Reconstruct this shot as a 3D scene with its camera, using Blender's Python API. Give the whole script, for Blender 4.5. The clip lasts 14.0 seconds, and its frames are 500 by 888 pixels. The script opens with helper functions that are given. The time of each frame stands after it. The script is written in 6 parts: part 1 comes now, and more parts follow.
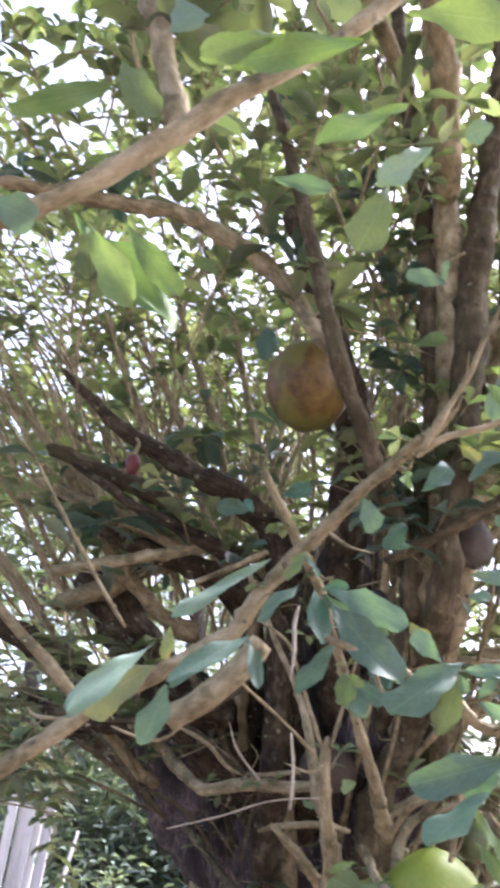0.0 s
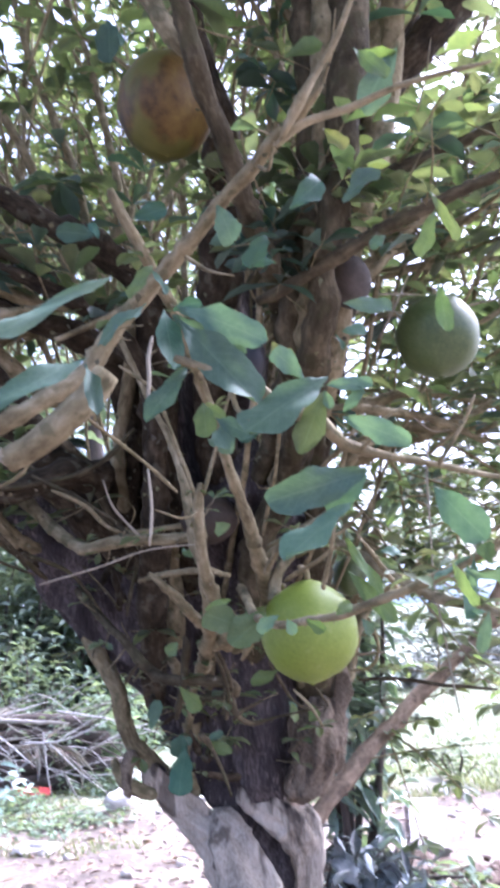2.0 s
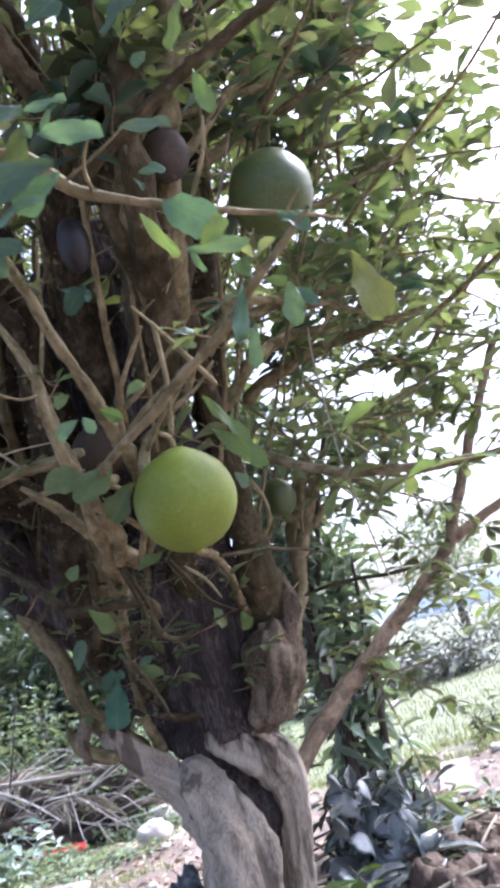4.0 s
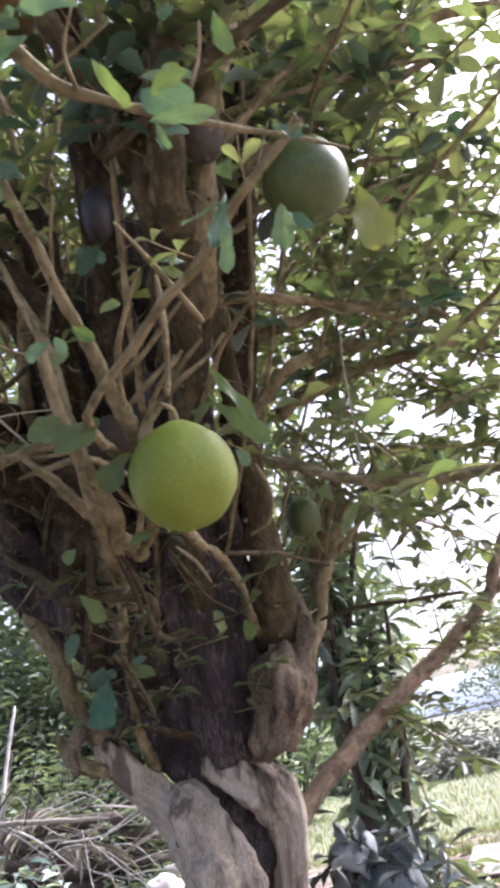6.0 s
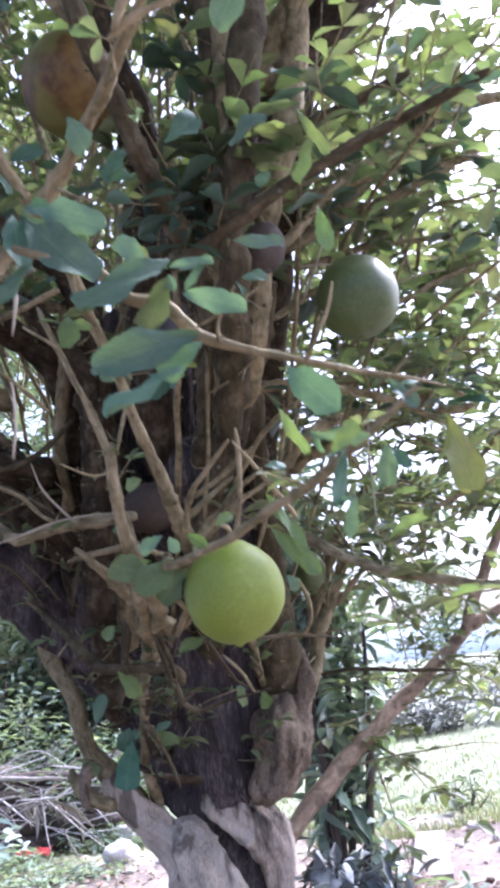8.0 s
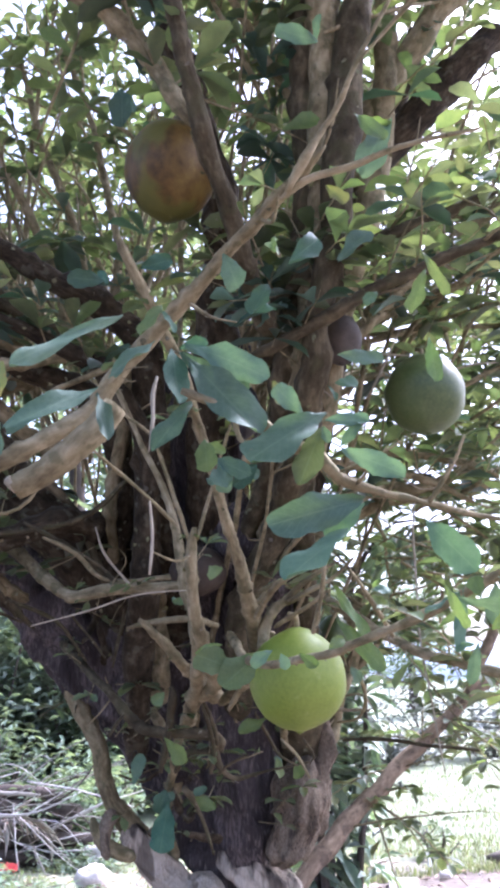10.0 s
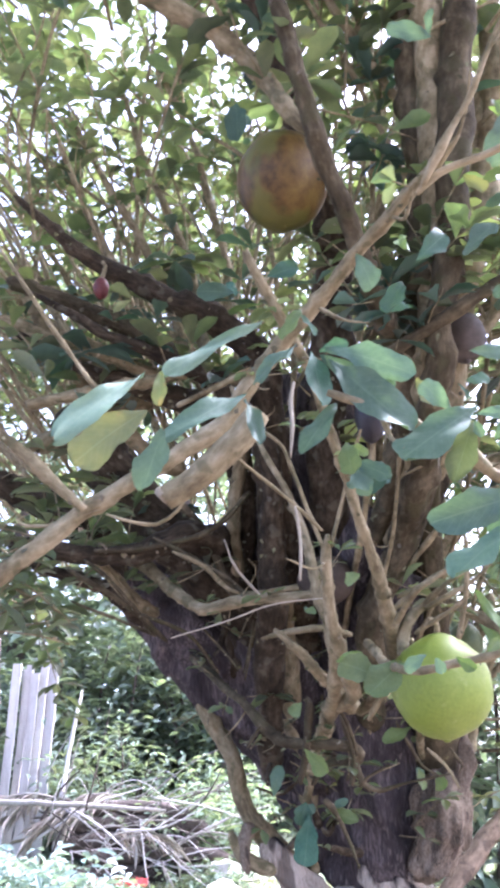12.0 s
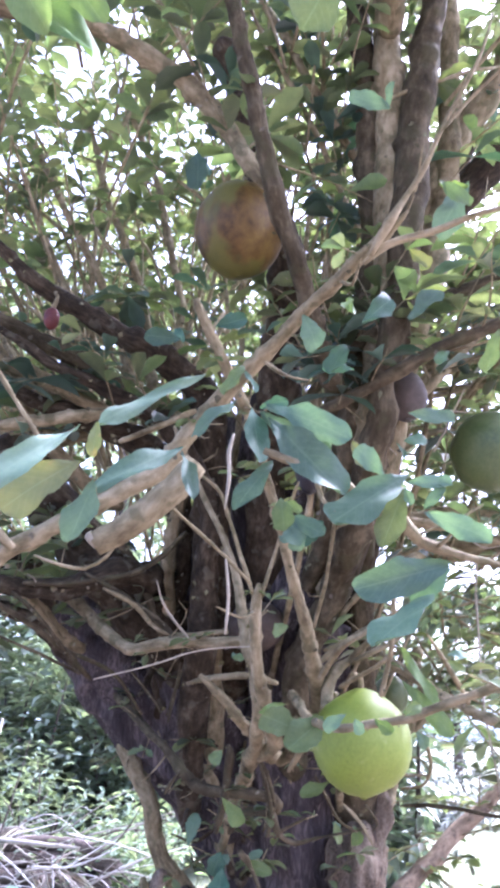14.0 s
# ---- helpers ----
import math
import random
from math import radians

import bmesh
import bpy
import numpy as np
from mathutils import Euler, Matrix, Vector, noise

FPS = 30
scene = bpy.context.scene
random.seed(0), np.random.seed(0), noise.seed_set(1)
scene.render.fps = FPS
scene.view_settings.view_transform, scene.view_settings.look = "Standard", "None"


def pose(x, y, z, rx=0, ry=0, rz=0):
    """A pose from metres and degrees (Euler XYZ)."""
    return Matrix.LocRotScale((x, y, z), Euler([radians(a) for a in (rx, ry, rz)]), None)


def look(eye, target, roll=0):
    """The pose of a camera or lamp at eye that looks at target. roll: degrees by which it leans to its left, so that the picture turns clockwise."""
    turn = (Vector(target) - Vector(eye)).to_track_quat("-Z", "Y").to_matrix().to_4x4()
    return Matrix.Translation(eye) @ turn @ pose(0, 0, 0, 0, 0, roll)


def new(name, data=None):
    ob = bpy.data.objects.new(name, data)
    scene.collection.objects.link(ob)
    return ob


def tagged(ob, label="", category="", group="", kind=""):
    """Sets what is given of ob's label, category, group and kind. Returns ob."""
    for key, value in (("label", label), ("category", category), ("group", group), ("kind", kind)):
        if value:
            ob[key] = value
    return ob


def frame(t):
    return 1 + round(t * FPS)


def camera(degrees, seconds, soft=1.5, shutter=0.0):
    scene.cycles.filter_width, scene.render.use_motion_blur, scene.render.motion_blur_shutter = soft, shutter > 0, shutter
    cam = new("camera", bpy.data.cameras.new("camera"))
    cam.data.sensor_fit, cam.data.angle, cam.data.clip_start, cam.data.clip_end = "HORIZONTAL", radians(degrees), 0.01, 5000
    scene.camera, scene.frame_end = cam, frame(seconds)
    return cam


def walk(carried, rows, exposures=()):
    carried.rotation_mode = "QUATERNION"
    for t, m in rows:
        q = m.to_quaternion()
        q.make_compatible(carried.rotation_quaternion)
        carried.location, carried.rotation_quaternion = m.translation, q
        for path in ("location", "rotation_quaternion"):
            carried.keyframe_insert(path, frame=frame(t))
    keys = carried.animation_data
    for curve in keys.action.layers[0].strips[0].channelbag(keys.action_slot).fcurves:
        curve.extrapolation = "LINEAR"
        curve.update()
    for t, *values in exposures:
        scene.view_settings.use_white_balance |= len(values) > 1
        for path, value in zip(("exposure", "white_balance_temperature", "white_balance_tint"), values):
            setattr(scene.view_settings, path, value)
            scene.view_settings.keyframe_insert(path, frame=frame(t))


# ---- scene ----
cam = camera(34.0, 14.0, soft=4.0, shutter=0.5)
# seconds, eye, target, roll
PATH = [
    (0.0, (0.0238, -0.0416, 1.3205), (-0.0007, 1.7486, 2.2121), 1.89),
    (0.5, (0.0598, -0.0464, 1.3364), (0.1592, 1.7753, 2.1558), -0.05),
    (1.0, (0.0897, -0.0180, 1.3268), (0.2876, 1.8376, 2.0464), -1.19),
    (1.5, (0.0977, 0.0548, 1.2999), (0.2683, 1.9704, 1.8488), -2.76),
    (2.0, (0.0952, 0.1341, 1.2791), (0.3271, 2.0798, 1.6794), -3.21),
    (2.5, (0.1101, 0.1268, 1.2607), (0.4158, 2.0733, 1.6038), -3.08),
    (3.0, (0.1894, 0.1929, 1.2077), (0.3991, 2.1599, 1.5024), -7.00),
    (3.5, (0.3026, 0.2639, 1.0661), (0.5515, 2.2312, 1.3265), -14.02),
    (3.7, (0.3293, 0.2682, 0.9755), (0.5709, 2.2106, 1.3861), -15.63),
    (5.8, (0.4623, 0.4283, 0.6980), (0.6158, 2.3003, 1.3850), -10.81),
    (6.0, (0.4537, 0.4223, 0.7101), (0.5834, 2.2943, 1.4019), -10.10),
    (6.5, (0.4247, 0.3451, 0.7904), (0.4990, 2.2438, 1.4144), -7.25),
    (7.0, (0.3654, 0.2685, 0.9047), (0.4653, 2.1709, 1.5137), -6.57),
    (7.5, (0.3436, 0.2310, 0.9694), (0.4542, 2.1435, 1.5438), -5.30),
    (8.0, (0.2851, 0.1937, 1.0527), (0.5053, 2.1054, 1.5979), -6.48),
    (8.2, (0.2511, 0.1802, 1.0899), (0.4539, 2.0818, 1.6756), -6.19),
    (10.3, (0.0529, 0.1008, 1.2202), (0.3240, 2.0023, 1.7775), -1.65),
    (10.5, (0.0473, 0.1080, 1.2220), (0.2897, 2.0172, 1.7662), -1.30),
    (11.0, (0.0124, 0.1381, 1.2098), (0.0915, 2.0609, 1.7543), -1.26),
    (11.5, (-0.0084, 0.1377, 1.2023), (-0.0052, 2.0597, 1.7556), -1.90),
    (12.0, (-0.0038, 0.1190, 1.2064), (0.0371, 2.0223, 1.8194), -3.05),
    (12.5, (0.0126, 0.1209, 1.2046), (0.1510, 2.0173, 1.8246), -3.05),
    (13.0, (0.0158, 0.1219, 1.2059), (0.1772, 2.0105, 1.8440), -2.72),
    (13.5, (0.0106, 0.1155, 1.2176), (0.1610, 1.9992, 1.8724), -1.51),
    (14.0, (0.0106, 0.1028, 1.2320), (0.1830, 1.9743, 1.9160), -0.32),
]

EXPOSURES = [(0.0, 2.51, 5700, 26), (0.5, 2.76, 5200, 27), (1.0, 2.7, 5100, 28), (2.0, 2.35, 5100, 28), (2.5, 2.13, 5100, 28), (3.3, 1.92, 5200, 22), (6.0, 1.72, 5900, 23), (6.8, 2.23, 5350, 28), (8.0, 2.08, 5200, 27), (10.5, 2.32, 5200, 26), (11.3, 2.66, 5350, 26), (12.5, 2.9, 5200, 30), (14.0, 2.89, 5100, 32)]
walk(cam, [(t, look(eye, target, roll)) for t, eye, target, roll in PATH], EXPOSURES)

# ---- light: bright hazy day, the sun high over the open field
world = bpy.data.worlds.new("sky")
scene.world = world
world.use_nodes = True
wn = world.node_tree.nodes
sky = wn.new("ShaderNodeTexSky")
sky.sky_type, sky.sun_disc = "NISHITA", False
sky.sun_elevation, sky.sun_rotation = radians(48), radians(62)
sky.air_density, sky.dust_density, sky.ozone_density = 1.0, 6.0, 1.0
haze = wn.new("ShaderNodeHueSaturation")
haze.inputs["Saturation"].default_value = 0.75
world.node_tree.links.new(sky.outputs[0], haze.inputs["Color"])
world.node_tree.links.new(haze.outputs[0], wn["Background"].inputs[0])
wn["Background"].inputs[1].default_value = 0.15
sun = new("sun", bpy.data.lights.new("sun", "SUN"))
sun.data.energy, sun.data.angle, sun.data.color = 2.9, radians(8), (1.0, 0.95, 0.88)
sun.matrix_world = look((0, 0, 30), (-math.sin(radians(62)) * 30 / math.tan(radians(48)), -math.cos(radians(62)) * 30 / math.tan(radians(48)), 0))


# ---- materials
def material(name, stops=(), scale=8.0, rough=0.8, bump=0.3, stretch=(1, 1, 1), fine=60.0, translucent=0.0, island=0.0, gloss=0.3, spots=None, bump_scale=0.02, var=0.0, span=0.36, grain=False):
    """Noise-driven colour ramp with fine grain and relief; island: spread of hue from piece to piece."""
    m = bpy.data.materials.new(name)
    m.use_nodes = True
    n, link = m.node_tree.nodes, m.node_tree.links.new
    bsdf = n["Principled BSDF"]
    co = n.new("ShaderNodeTexCoord")
    mp = n.new("ShaderNodeMapping")
    mp.inputs["Scale"].default_value = stretch
    link(co.outputs["Object"], mp.inputs[0])
    big = n.new("ShaderNodeTexNoise")
    big.inputs["Scale"].default_value, big.inputs["Detail"].default_value, big.inputs["Roughness"].default_value = scale, 8, 0.6
    link(mp.outputs[0], big.inputs["Vector"])
    small = n.new("ShaderNodeTexNoise")
    small.inputs["Scale"].default_value, small.inputs["Detail"].default_value, small.inputs["Roughness"].default_value = fine, 5, 0.65
    if grain:
        # streaks that run along each limb
        at = n.new("ShaderNodeAttribute")
        at.attribute_name = "grain"
        link(at.outputs["Vector"], small.inputs["Vector"])
    else:
        link(mp.outputs[0], small.inputs["Vector"])
    mixf = n.new("ShaderNodeMix")
    mixf.inputs[0].default_value = 0.47 if grain else 0.45
    link(big.outputs[0], mixf.inputs[2])
    link(small.outputs[0], mixf.inputs[3])
    ramp = n.new("ShaderNodeValToRGB")
    els = ramp.color_ramp.elements
    for i, c in enumerate(stops):
        e = els[i] if i < 2 else els.new(0.5)
        e.position = 0.5 - span / 2 + span * i / (len(stops) - 1)
        e.color = (*c, 1)
    link(mixf.outputs[0], ramp.inputs[0])
    col = ramp.outputs[0]
    if spots:
        vor = n.new("ShaderNodeTexNoise")
        vor.inputs["Scale"].default_value, vor.inputs["Detail"].default_value = spots[1], 3
        link(mp.outputs[0], vor.inputs["Vector"])
        sr = n.new("ShaderNodeMapRange")
        sr.inputs[1].default_value, sr.inputs[2].default_value, sr.inputs[4].default_value = spots[2], spots[2] + 0.06, spots[3]
        link(vor.outputs[0], sr.inputs[0])
        mx = n.new("ShaderNodeMix")
        mx.data_type = "RGBA"
        link(sr.outputs[0], mx.inputs[0])
        link(col, mx.inputs[6])
        mx.inputs[7].default_value = (*spots[0], 1)
        col = mx.outputs[2]
    if island or var:
        hs = n.new("ShaderNodeHueSaturation")
        src = n.new("ShaderNodeNewGeometry").outputs["Random Per Island"] if island else n.new("ShaderNodeObjectInfo").outputs["Random"]
        k = island or var
        for sock, lo, hi, mul in (("Hue", 0.5 - 0.035 * k, 0.5 + 0.035 * k, 1.0), ("Value", 1 - 0.45 * k, 1 + 0.55 * k, 7.13), ("Saturation", 1 - 0.3 * k, 1 + 0.15 * k, 3.71)):
            fr = n.new("ShaderNodeMath")
            fr.operation = "MULTIPLY"
            link(src, fr.inputs[0])
            fr.inputs[1].default_value = mul
            f2 = n.new("ShaderNodeMath")
            f2.operation = "FRACT"
            link(fr.outputs[0], f2.inputs[0])
            mr = n.new("ShaderNodeMapRange")
            mr.inputs[3].default_value, mr.inputs[4].default_value = lo, hi
            link(f2.outputs[0], mr.inputs[0])
            link(mr.outputs[0], hs.inputs[sock])
        link(col, hs.inputs["Color"])
        col = hs.outputs[0]
    link(col, bsdf.inputs["Base Color"])
    bsdf.inputs["Roughness"].default_value = rough
    bsdf.inputs["Specular IOR Level"].default_value = gloss
    bp = n.new("ShaderNodeBump")
    bp.inputs["Strength"].default_value, bp.inputs["Distance"].default_value = bump, bump_scale
    link(mixf.outputs[0], bp.inputs["Height"])
    link(bp.outputs[0], bsdf.inputs["Normal"])
    if translucent:
        tr = n.new("ShaderNodeBsdfTranslucent")
        br = n.new("ShaderNodeMix")
        br.data_type, br.blend_type = "RGBA", "MULTIPLY"
        br.inputs[0].default_value = 1
        link(col, br.inputs[6])
        br.inputs[7].default_value = (1.85, 1.85, 0.85, 1)
        link(br.outputs[2], tr.inputs[0])
        ms = n.new("ShaderNodeMixShader")
        ms.inputs[0].default_value = translucent
        link(bsdf.outputs[0], ms.inputs[1])
        link(tr.outputs[0], ms.inputs[2])
        link(ms.outputs[0], n["Material Output"].inputs[0])
    return m


bark = material("bark", [(0.0651, 0.0514, 0.0264), (0.2, 0.166, 0.091), (0.367, 0.312, 0.196)], scale=13, fine=70, rough=0.88, bump=0.9, gloss=0.15, spots=((0.085, 0.082, 0.04), 22, 0.57, 0.6), bump_scale=0.012, span=0.33, grain=True)
plain_bark = material("plain_bark", [(0.0651, 0.0514, 0.0264), (0.2, 0.166, 0.091), (0.367, 0.312, 0.196)], scale=13, fine=90, rough=0.88, bump=0.9, stretch=(1, 1, 0.5), gloss=0.18, bump_scale=0.010, span=0.33)
trunk_bark = material("trunk_bark", [(0.19, 0.158, 0.118), (0.5, 0.43, 0.335), (0.66, 0.585, 0.475)], scale=8, fine=130, rough=0.92, bump=1.0, stretch=(1.4, 1.4, 0.28), gloss=0.12, spots=((0.1, 0.08, 0.062), 10, 0.57, 0.75), bump_scale=0.03, span=0.3)


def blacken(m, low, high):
    """Ragged dark streaks, denser higher up, that run down into the pale wood."""
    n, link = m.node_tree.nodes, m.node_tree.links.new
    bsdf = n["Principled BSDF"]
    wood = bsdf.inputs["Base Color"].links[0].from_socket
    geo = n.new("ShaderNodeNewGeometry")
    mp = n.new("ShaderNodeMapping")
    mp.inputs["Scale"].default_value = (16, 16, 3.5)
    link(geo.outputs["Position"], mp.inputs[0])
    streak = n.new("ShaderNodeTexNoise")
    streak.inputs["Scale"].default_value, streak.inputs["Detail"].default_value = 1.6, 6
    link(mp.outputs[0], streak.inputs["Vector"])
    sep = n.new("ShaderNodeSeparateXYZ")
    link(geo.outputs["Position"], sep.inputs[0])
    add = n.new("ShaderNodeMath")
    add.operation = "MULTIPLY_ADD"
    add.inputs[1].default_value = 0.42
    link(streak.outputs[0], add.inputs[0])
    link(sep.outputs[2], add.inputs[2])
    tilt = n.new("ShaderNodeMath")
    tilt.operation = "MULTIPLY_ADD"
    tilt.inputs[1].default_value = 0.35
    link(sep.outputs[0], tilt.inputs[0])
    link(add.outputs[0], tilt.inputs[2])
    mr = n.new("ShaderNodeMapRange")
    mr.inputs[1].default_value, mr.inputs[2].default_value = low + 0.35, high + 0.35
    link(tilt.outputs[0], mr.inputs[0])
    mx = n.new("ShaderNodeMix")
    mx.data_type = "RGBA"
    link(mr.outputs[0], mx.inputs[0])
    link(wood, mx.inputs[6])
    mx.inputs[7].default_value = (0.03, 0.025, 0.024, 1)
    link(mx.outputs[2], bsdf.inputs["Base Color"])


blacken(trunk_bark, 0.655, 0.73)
burl_bark = material("burl_bark", [(0.05, 0.037, 0.025), (0.225, 0.178, 0.125), (0.38, 0.31, 0.225)], scale=11, fine=150, rough=0.92, bump=1.0, stretch=(1.5, 1.5, 0.6), gloss=0.12, spots=((0.08, 0.062, 0.05), 24, 0.58, 0.7), bump_scale=0.03, span=0.26)
# darker copy of bark; crown shade on inner limbs is in the colour
shaded_bark = material("shaded_bark", [(0.0105, 0.0077, 0.0046), (0.036, 0.027, 0.0157), (0.09, 0.069, 0.0413)], scale=14, fine=80, rough=0.9, bump=1.0, gloss=0.15, spots=((0.13, 0.12, 0.08), 20, 0.6, 0.4), bump_scale=0.012, span=0.28, grain=True)
# mossy bark; its darker ramp also carries the shade inside the crown
mossy_shade_bark = material("mossy_shade_bark", [(0.0175, 0.0142, 0.008), (0.064, 0.052, 0.0295), (0.15, 0.124, 0.074)], scale=11, fine=60, rough=0.9, bump=1.0, gloss=0.12, spots=((0.055, 0.052, 0.025), 15, 0.55, 0.6), bump_scale=0.014, span=0.32, grain=True)
sapling_bark = material("sapling_bark", [(0.09, 0.066, 0.044), (0.235, 0.175, 0.12), (0.37, 0.285, 0.2)], scale=9, fine=60, rough=0.9, bump=0.8, gloss=0.12, spots=((0.07, 0.055, 0.042), 14, 0.57, 0.6), bump_scale=0.010, span=0.3, grain=True)
lichen = material("lichen", [(0.06, 0.055, 0.03), (0.13, 0.12, 0.068), (0.21, 0.195, 0.12)], scale=20, fine=120, rough=0.95, bump=0.4, island=0.9, gloss=0.08)
# dark old wood; shade of the hollows is put into this colour too
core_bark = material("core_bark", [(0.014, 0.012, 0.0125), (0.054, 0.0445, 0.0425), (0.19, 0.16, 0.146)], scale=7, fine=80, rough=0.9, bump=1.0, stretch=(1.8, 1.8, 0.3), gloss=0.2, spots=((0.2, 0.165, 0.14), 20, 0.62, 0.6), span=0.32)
straw = material("straw", [(0.28, 0.23, 0.15), (0.45, 0.385, 0.27)], scale=20, rough=0.7, bump=0.3, island=0.6)
dry_straw = material("dry_straw", [(0.26, 0.225, 0.18), (0.5, 0.455, 0.39)], scale=20, rough=0.8, bump=0.3, island=0.8)
cut_wood = material("cut_wood", [(0.17, 0.14, 0.09), (0.3, 0.255, 0.17)], scale=30, fine=150, rough=0.85, bump=0.5, bump_scale=0.004)
cool = material("leaf_cool", [(0.055, 0.1, 0.068), (0.09, 0.142, 0.1)], scale=25, fine=140, rough=0.62, bump=0.25, translucent=0.22, var=0.5, gloss=0.24, bump_scale=0.004)
dark = material("leaf_dark", [(0.03, 0.07, 0.05), (0.055, 0.11, 0.075)], scale=25, fine=140, rough=0.62, bump=0.25, translucent=0.2, var=0.5, gloss=0.24, bump_scale=0.004)
fresh = material("leaf_fresh", [(0.07, 0.115, 0.042), (0.12, 0.165, 0.062)], scale=25, fine=140, rough=0.62, bump=0.25, translucent=0.24, var=0.5, gloss=0.24, bump_scale=0.004)
yellow = material("leaf_yellow", [(0.1, 0.13, 0.045), (0.175, 0.18, 0.065)], scale=14, fine=90, rough=0.62, bump=0.25, translucent=0.18, var=0.4, gloss=0.24, bump_scale=0.004, spots=((0.25, 0.14, 0.05), 30, 0.66, 0.7))
pale = material("leaf_pale", [(0.075, 0.125, 0.092), (0.115, 0.17, 0.122)], scale=25, fine=140, rough=0.62, bump=0.2, translucent=0.2, var=0.4, gloss=0.24, bump_scale=0.004)
crown_leaf = material("crown_leaf", [(0.056, 0.084, 0.054), (0.132, 0.16, 0.078)], scale=3, fine=30, rough=0.45, bump=0.1, translucent=0.38, island=0.9, gloss=0.45, bump_scale=0.004)
bush_leaf = material("bush_leaf", [(0.08, 0.115, 0.088), (0.205, 0.255, 0.2)], scale=1.5, fine=20, rough=0.75, bump=0.1, translucent=0.3, island=0.7, gloss=0.2, bump_scale=0.004)
mango_leaf = material("mango_leaf", [(0.085, 0.135, 0.1), (0.27, 0.35, 0.26)], scale=3, fine=30, rough=0.4, bump=0.1, translucent=0.15, island=0.9, gloss=0.5, bump_scale=0.004)
# darker copy of the crown leaf, with inner shade in its colour
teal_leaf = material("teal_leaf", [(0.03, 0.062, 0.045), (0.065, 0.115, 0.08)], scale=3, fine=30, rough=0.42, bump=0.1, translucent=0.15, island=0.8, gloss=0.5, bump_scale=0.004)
silver_leaf = material("silver_leaf", [(0.13, 0.16, 0.16), (0.42, 0.46, 0.47)], scale=8, fine=60, rough=0.35, bump=0.2, island=0.6, gloss=0.5, bump_scale=0.004)
weed_leaf = material("weed_leaf", [(0.14, 0.2, 0.19), (0.32, 0.41, 0.39)], scale=2, fine=30, rough=0.45, bump=0.1, translucent=0.2, island=0.8, gloss=0.45, bump_scale=0.004)
pale_leaf = material("pale_leaf", [(0.11, 0.155, 0.115), (0.24, 0.3, 0.225)], scale=1.5, fine=20, rough=0.75, bump=0.1, translucent=0.3, island=0.7, gloss=0.2, bump_scale=0.004)
# grey leaves; the ramp's light end also stands in for sky gloss
grey_leaf = material("grey_leaf", [(0.02, 0.03, 0.03), (0.26, 0.3, 0.3)], scale=4, fine=40, rough=0.3, bump=0.2, translucent=0.1, island=1.0, gloss=0.5, bump_scale=0.004)
green_rind = material("green_rind", [(0.125, 0.172, 0.018), (0.172, 0.222, 0.027), (0.235, 0.27, 0.05)], scale=5, fine=120, rough=0.52, bump=0.06, gloss=0.35, bump_scale=0.004, spots=((0.26, 0.29, 0.09), 30, 0.66, 0.3))
dark_rind = material("dark_rind", [(0.035, 0.06, 0.016), (0.065, 0.09, 0.026), (0.1, 0.122, 0.045)], scale=9, fine=120, rough=0.42, bump=0.08, gloss=0.4, bump_scale=0.004)
brown_rind = material("brown_rind", stretch=(1, 1, 0.7), stops=[(0.032, 0.019, 0.005), (0.098, 0.056, 0.011), (0.15, 0.1, 0.019)], scale=6, fine=40, rough=0.5, bump=0.25, gloss=0.3, bump_scale=0.006, spots=((0.105, 0.108, 0.022), 7, 0.53, 0.75), span=0.26)
grey_rind = material("grey_rind", [(0.04, 0.034, 0.028), (0.1, 0.085, 0.07)], scale=8, fine=60, rough=0.7, bump=0.3, gloss=0.2, bump_scale=0.006)
tan_rind = material("tan_rind", [(0.035, 0.027, 0.018), (0.075, 0.058, 0.042)], scale=8, fine=60, rough=0.75, bump=0.3, gloss=0.2, bump_scale=0.006)
black_rind = material("black_rind", [(0.009, 0.008, 0.008), (0.024, 0.02, 0.021)], scale=8, fine=60, rough=0.5, bump=0.3, gloss=0.35, bump_scale=0.006)
red_husk = material("red_husk", [(0.05, 0.012, 0.012), (0.12, 0.03, 0.022)], scale=20, rough=0.5, bump=0.3, bump_scale=0.005)
red_petal = material("red_petal", [(0.6, 0.02, 0.03), (0.8, 0.06, 0.06)], scale=10, rough=0.6, bump=0.1, island=0.3)
rock = material("rock", [(0.3, 0.27, 0.24), (0.5, 0.46, 0.42), (0.62, 0.58, 0.53)], scale=4, fine=40, rough=0.9, bump=0.6, var=0.5)
blue_rock = material("blue_rock", [(0.03, 0.042, 0.05), (0.1, 0.125, 0.14), (0.3, 0.33, 0.34)], scale=14, fine=60, rough=0.6, bump=1.0, gloss=0.4, span=0.3, bump_scale=0.04)
board_wood = material("board_wood", [(0.34, 0.31, 0.29), (0.52, 0.49, 0.47), (0.62, 0.60, 0.58)], scale=6, fine=60, rough=0.85, bump=0.5, stretch=(3, 3, 0.2), var=0.5)
plank_wood = material("plank_wood", [(0.12, 0.095, 0.08), (0.25, 0.21, 0.185)], scale=6, fine=60, rough=0.9, bump=0.6)
dark_wood = material("dark_wood", [(0.05, 0.04, 0.035), (0.12, 0.095, 0.08)], scale=6, fine=50, rough=0.9, bump=0.6, stretch=(2, 2, 0.4))
# dug soil, its colour darkened for the shade beside the trunk
soil_dark = material("soil_dark", [(0.035, 0.024, 0.017), (0.10, 0.072, 0.054), (0.22, 0.175, 0.14)], scale=9, fine=40, rough=0.95, bump=0.9)
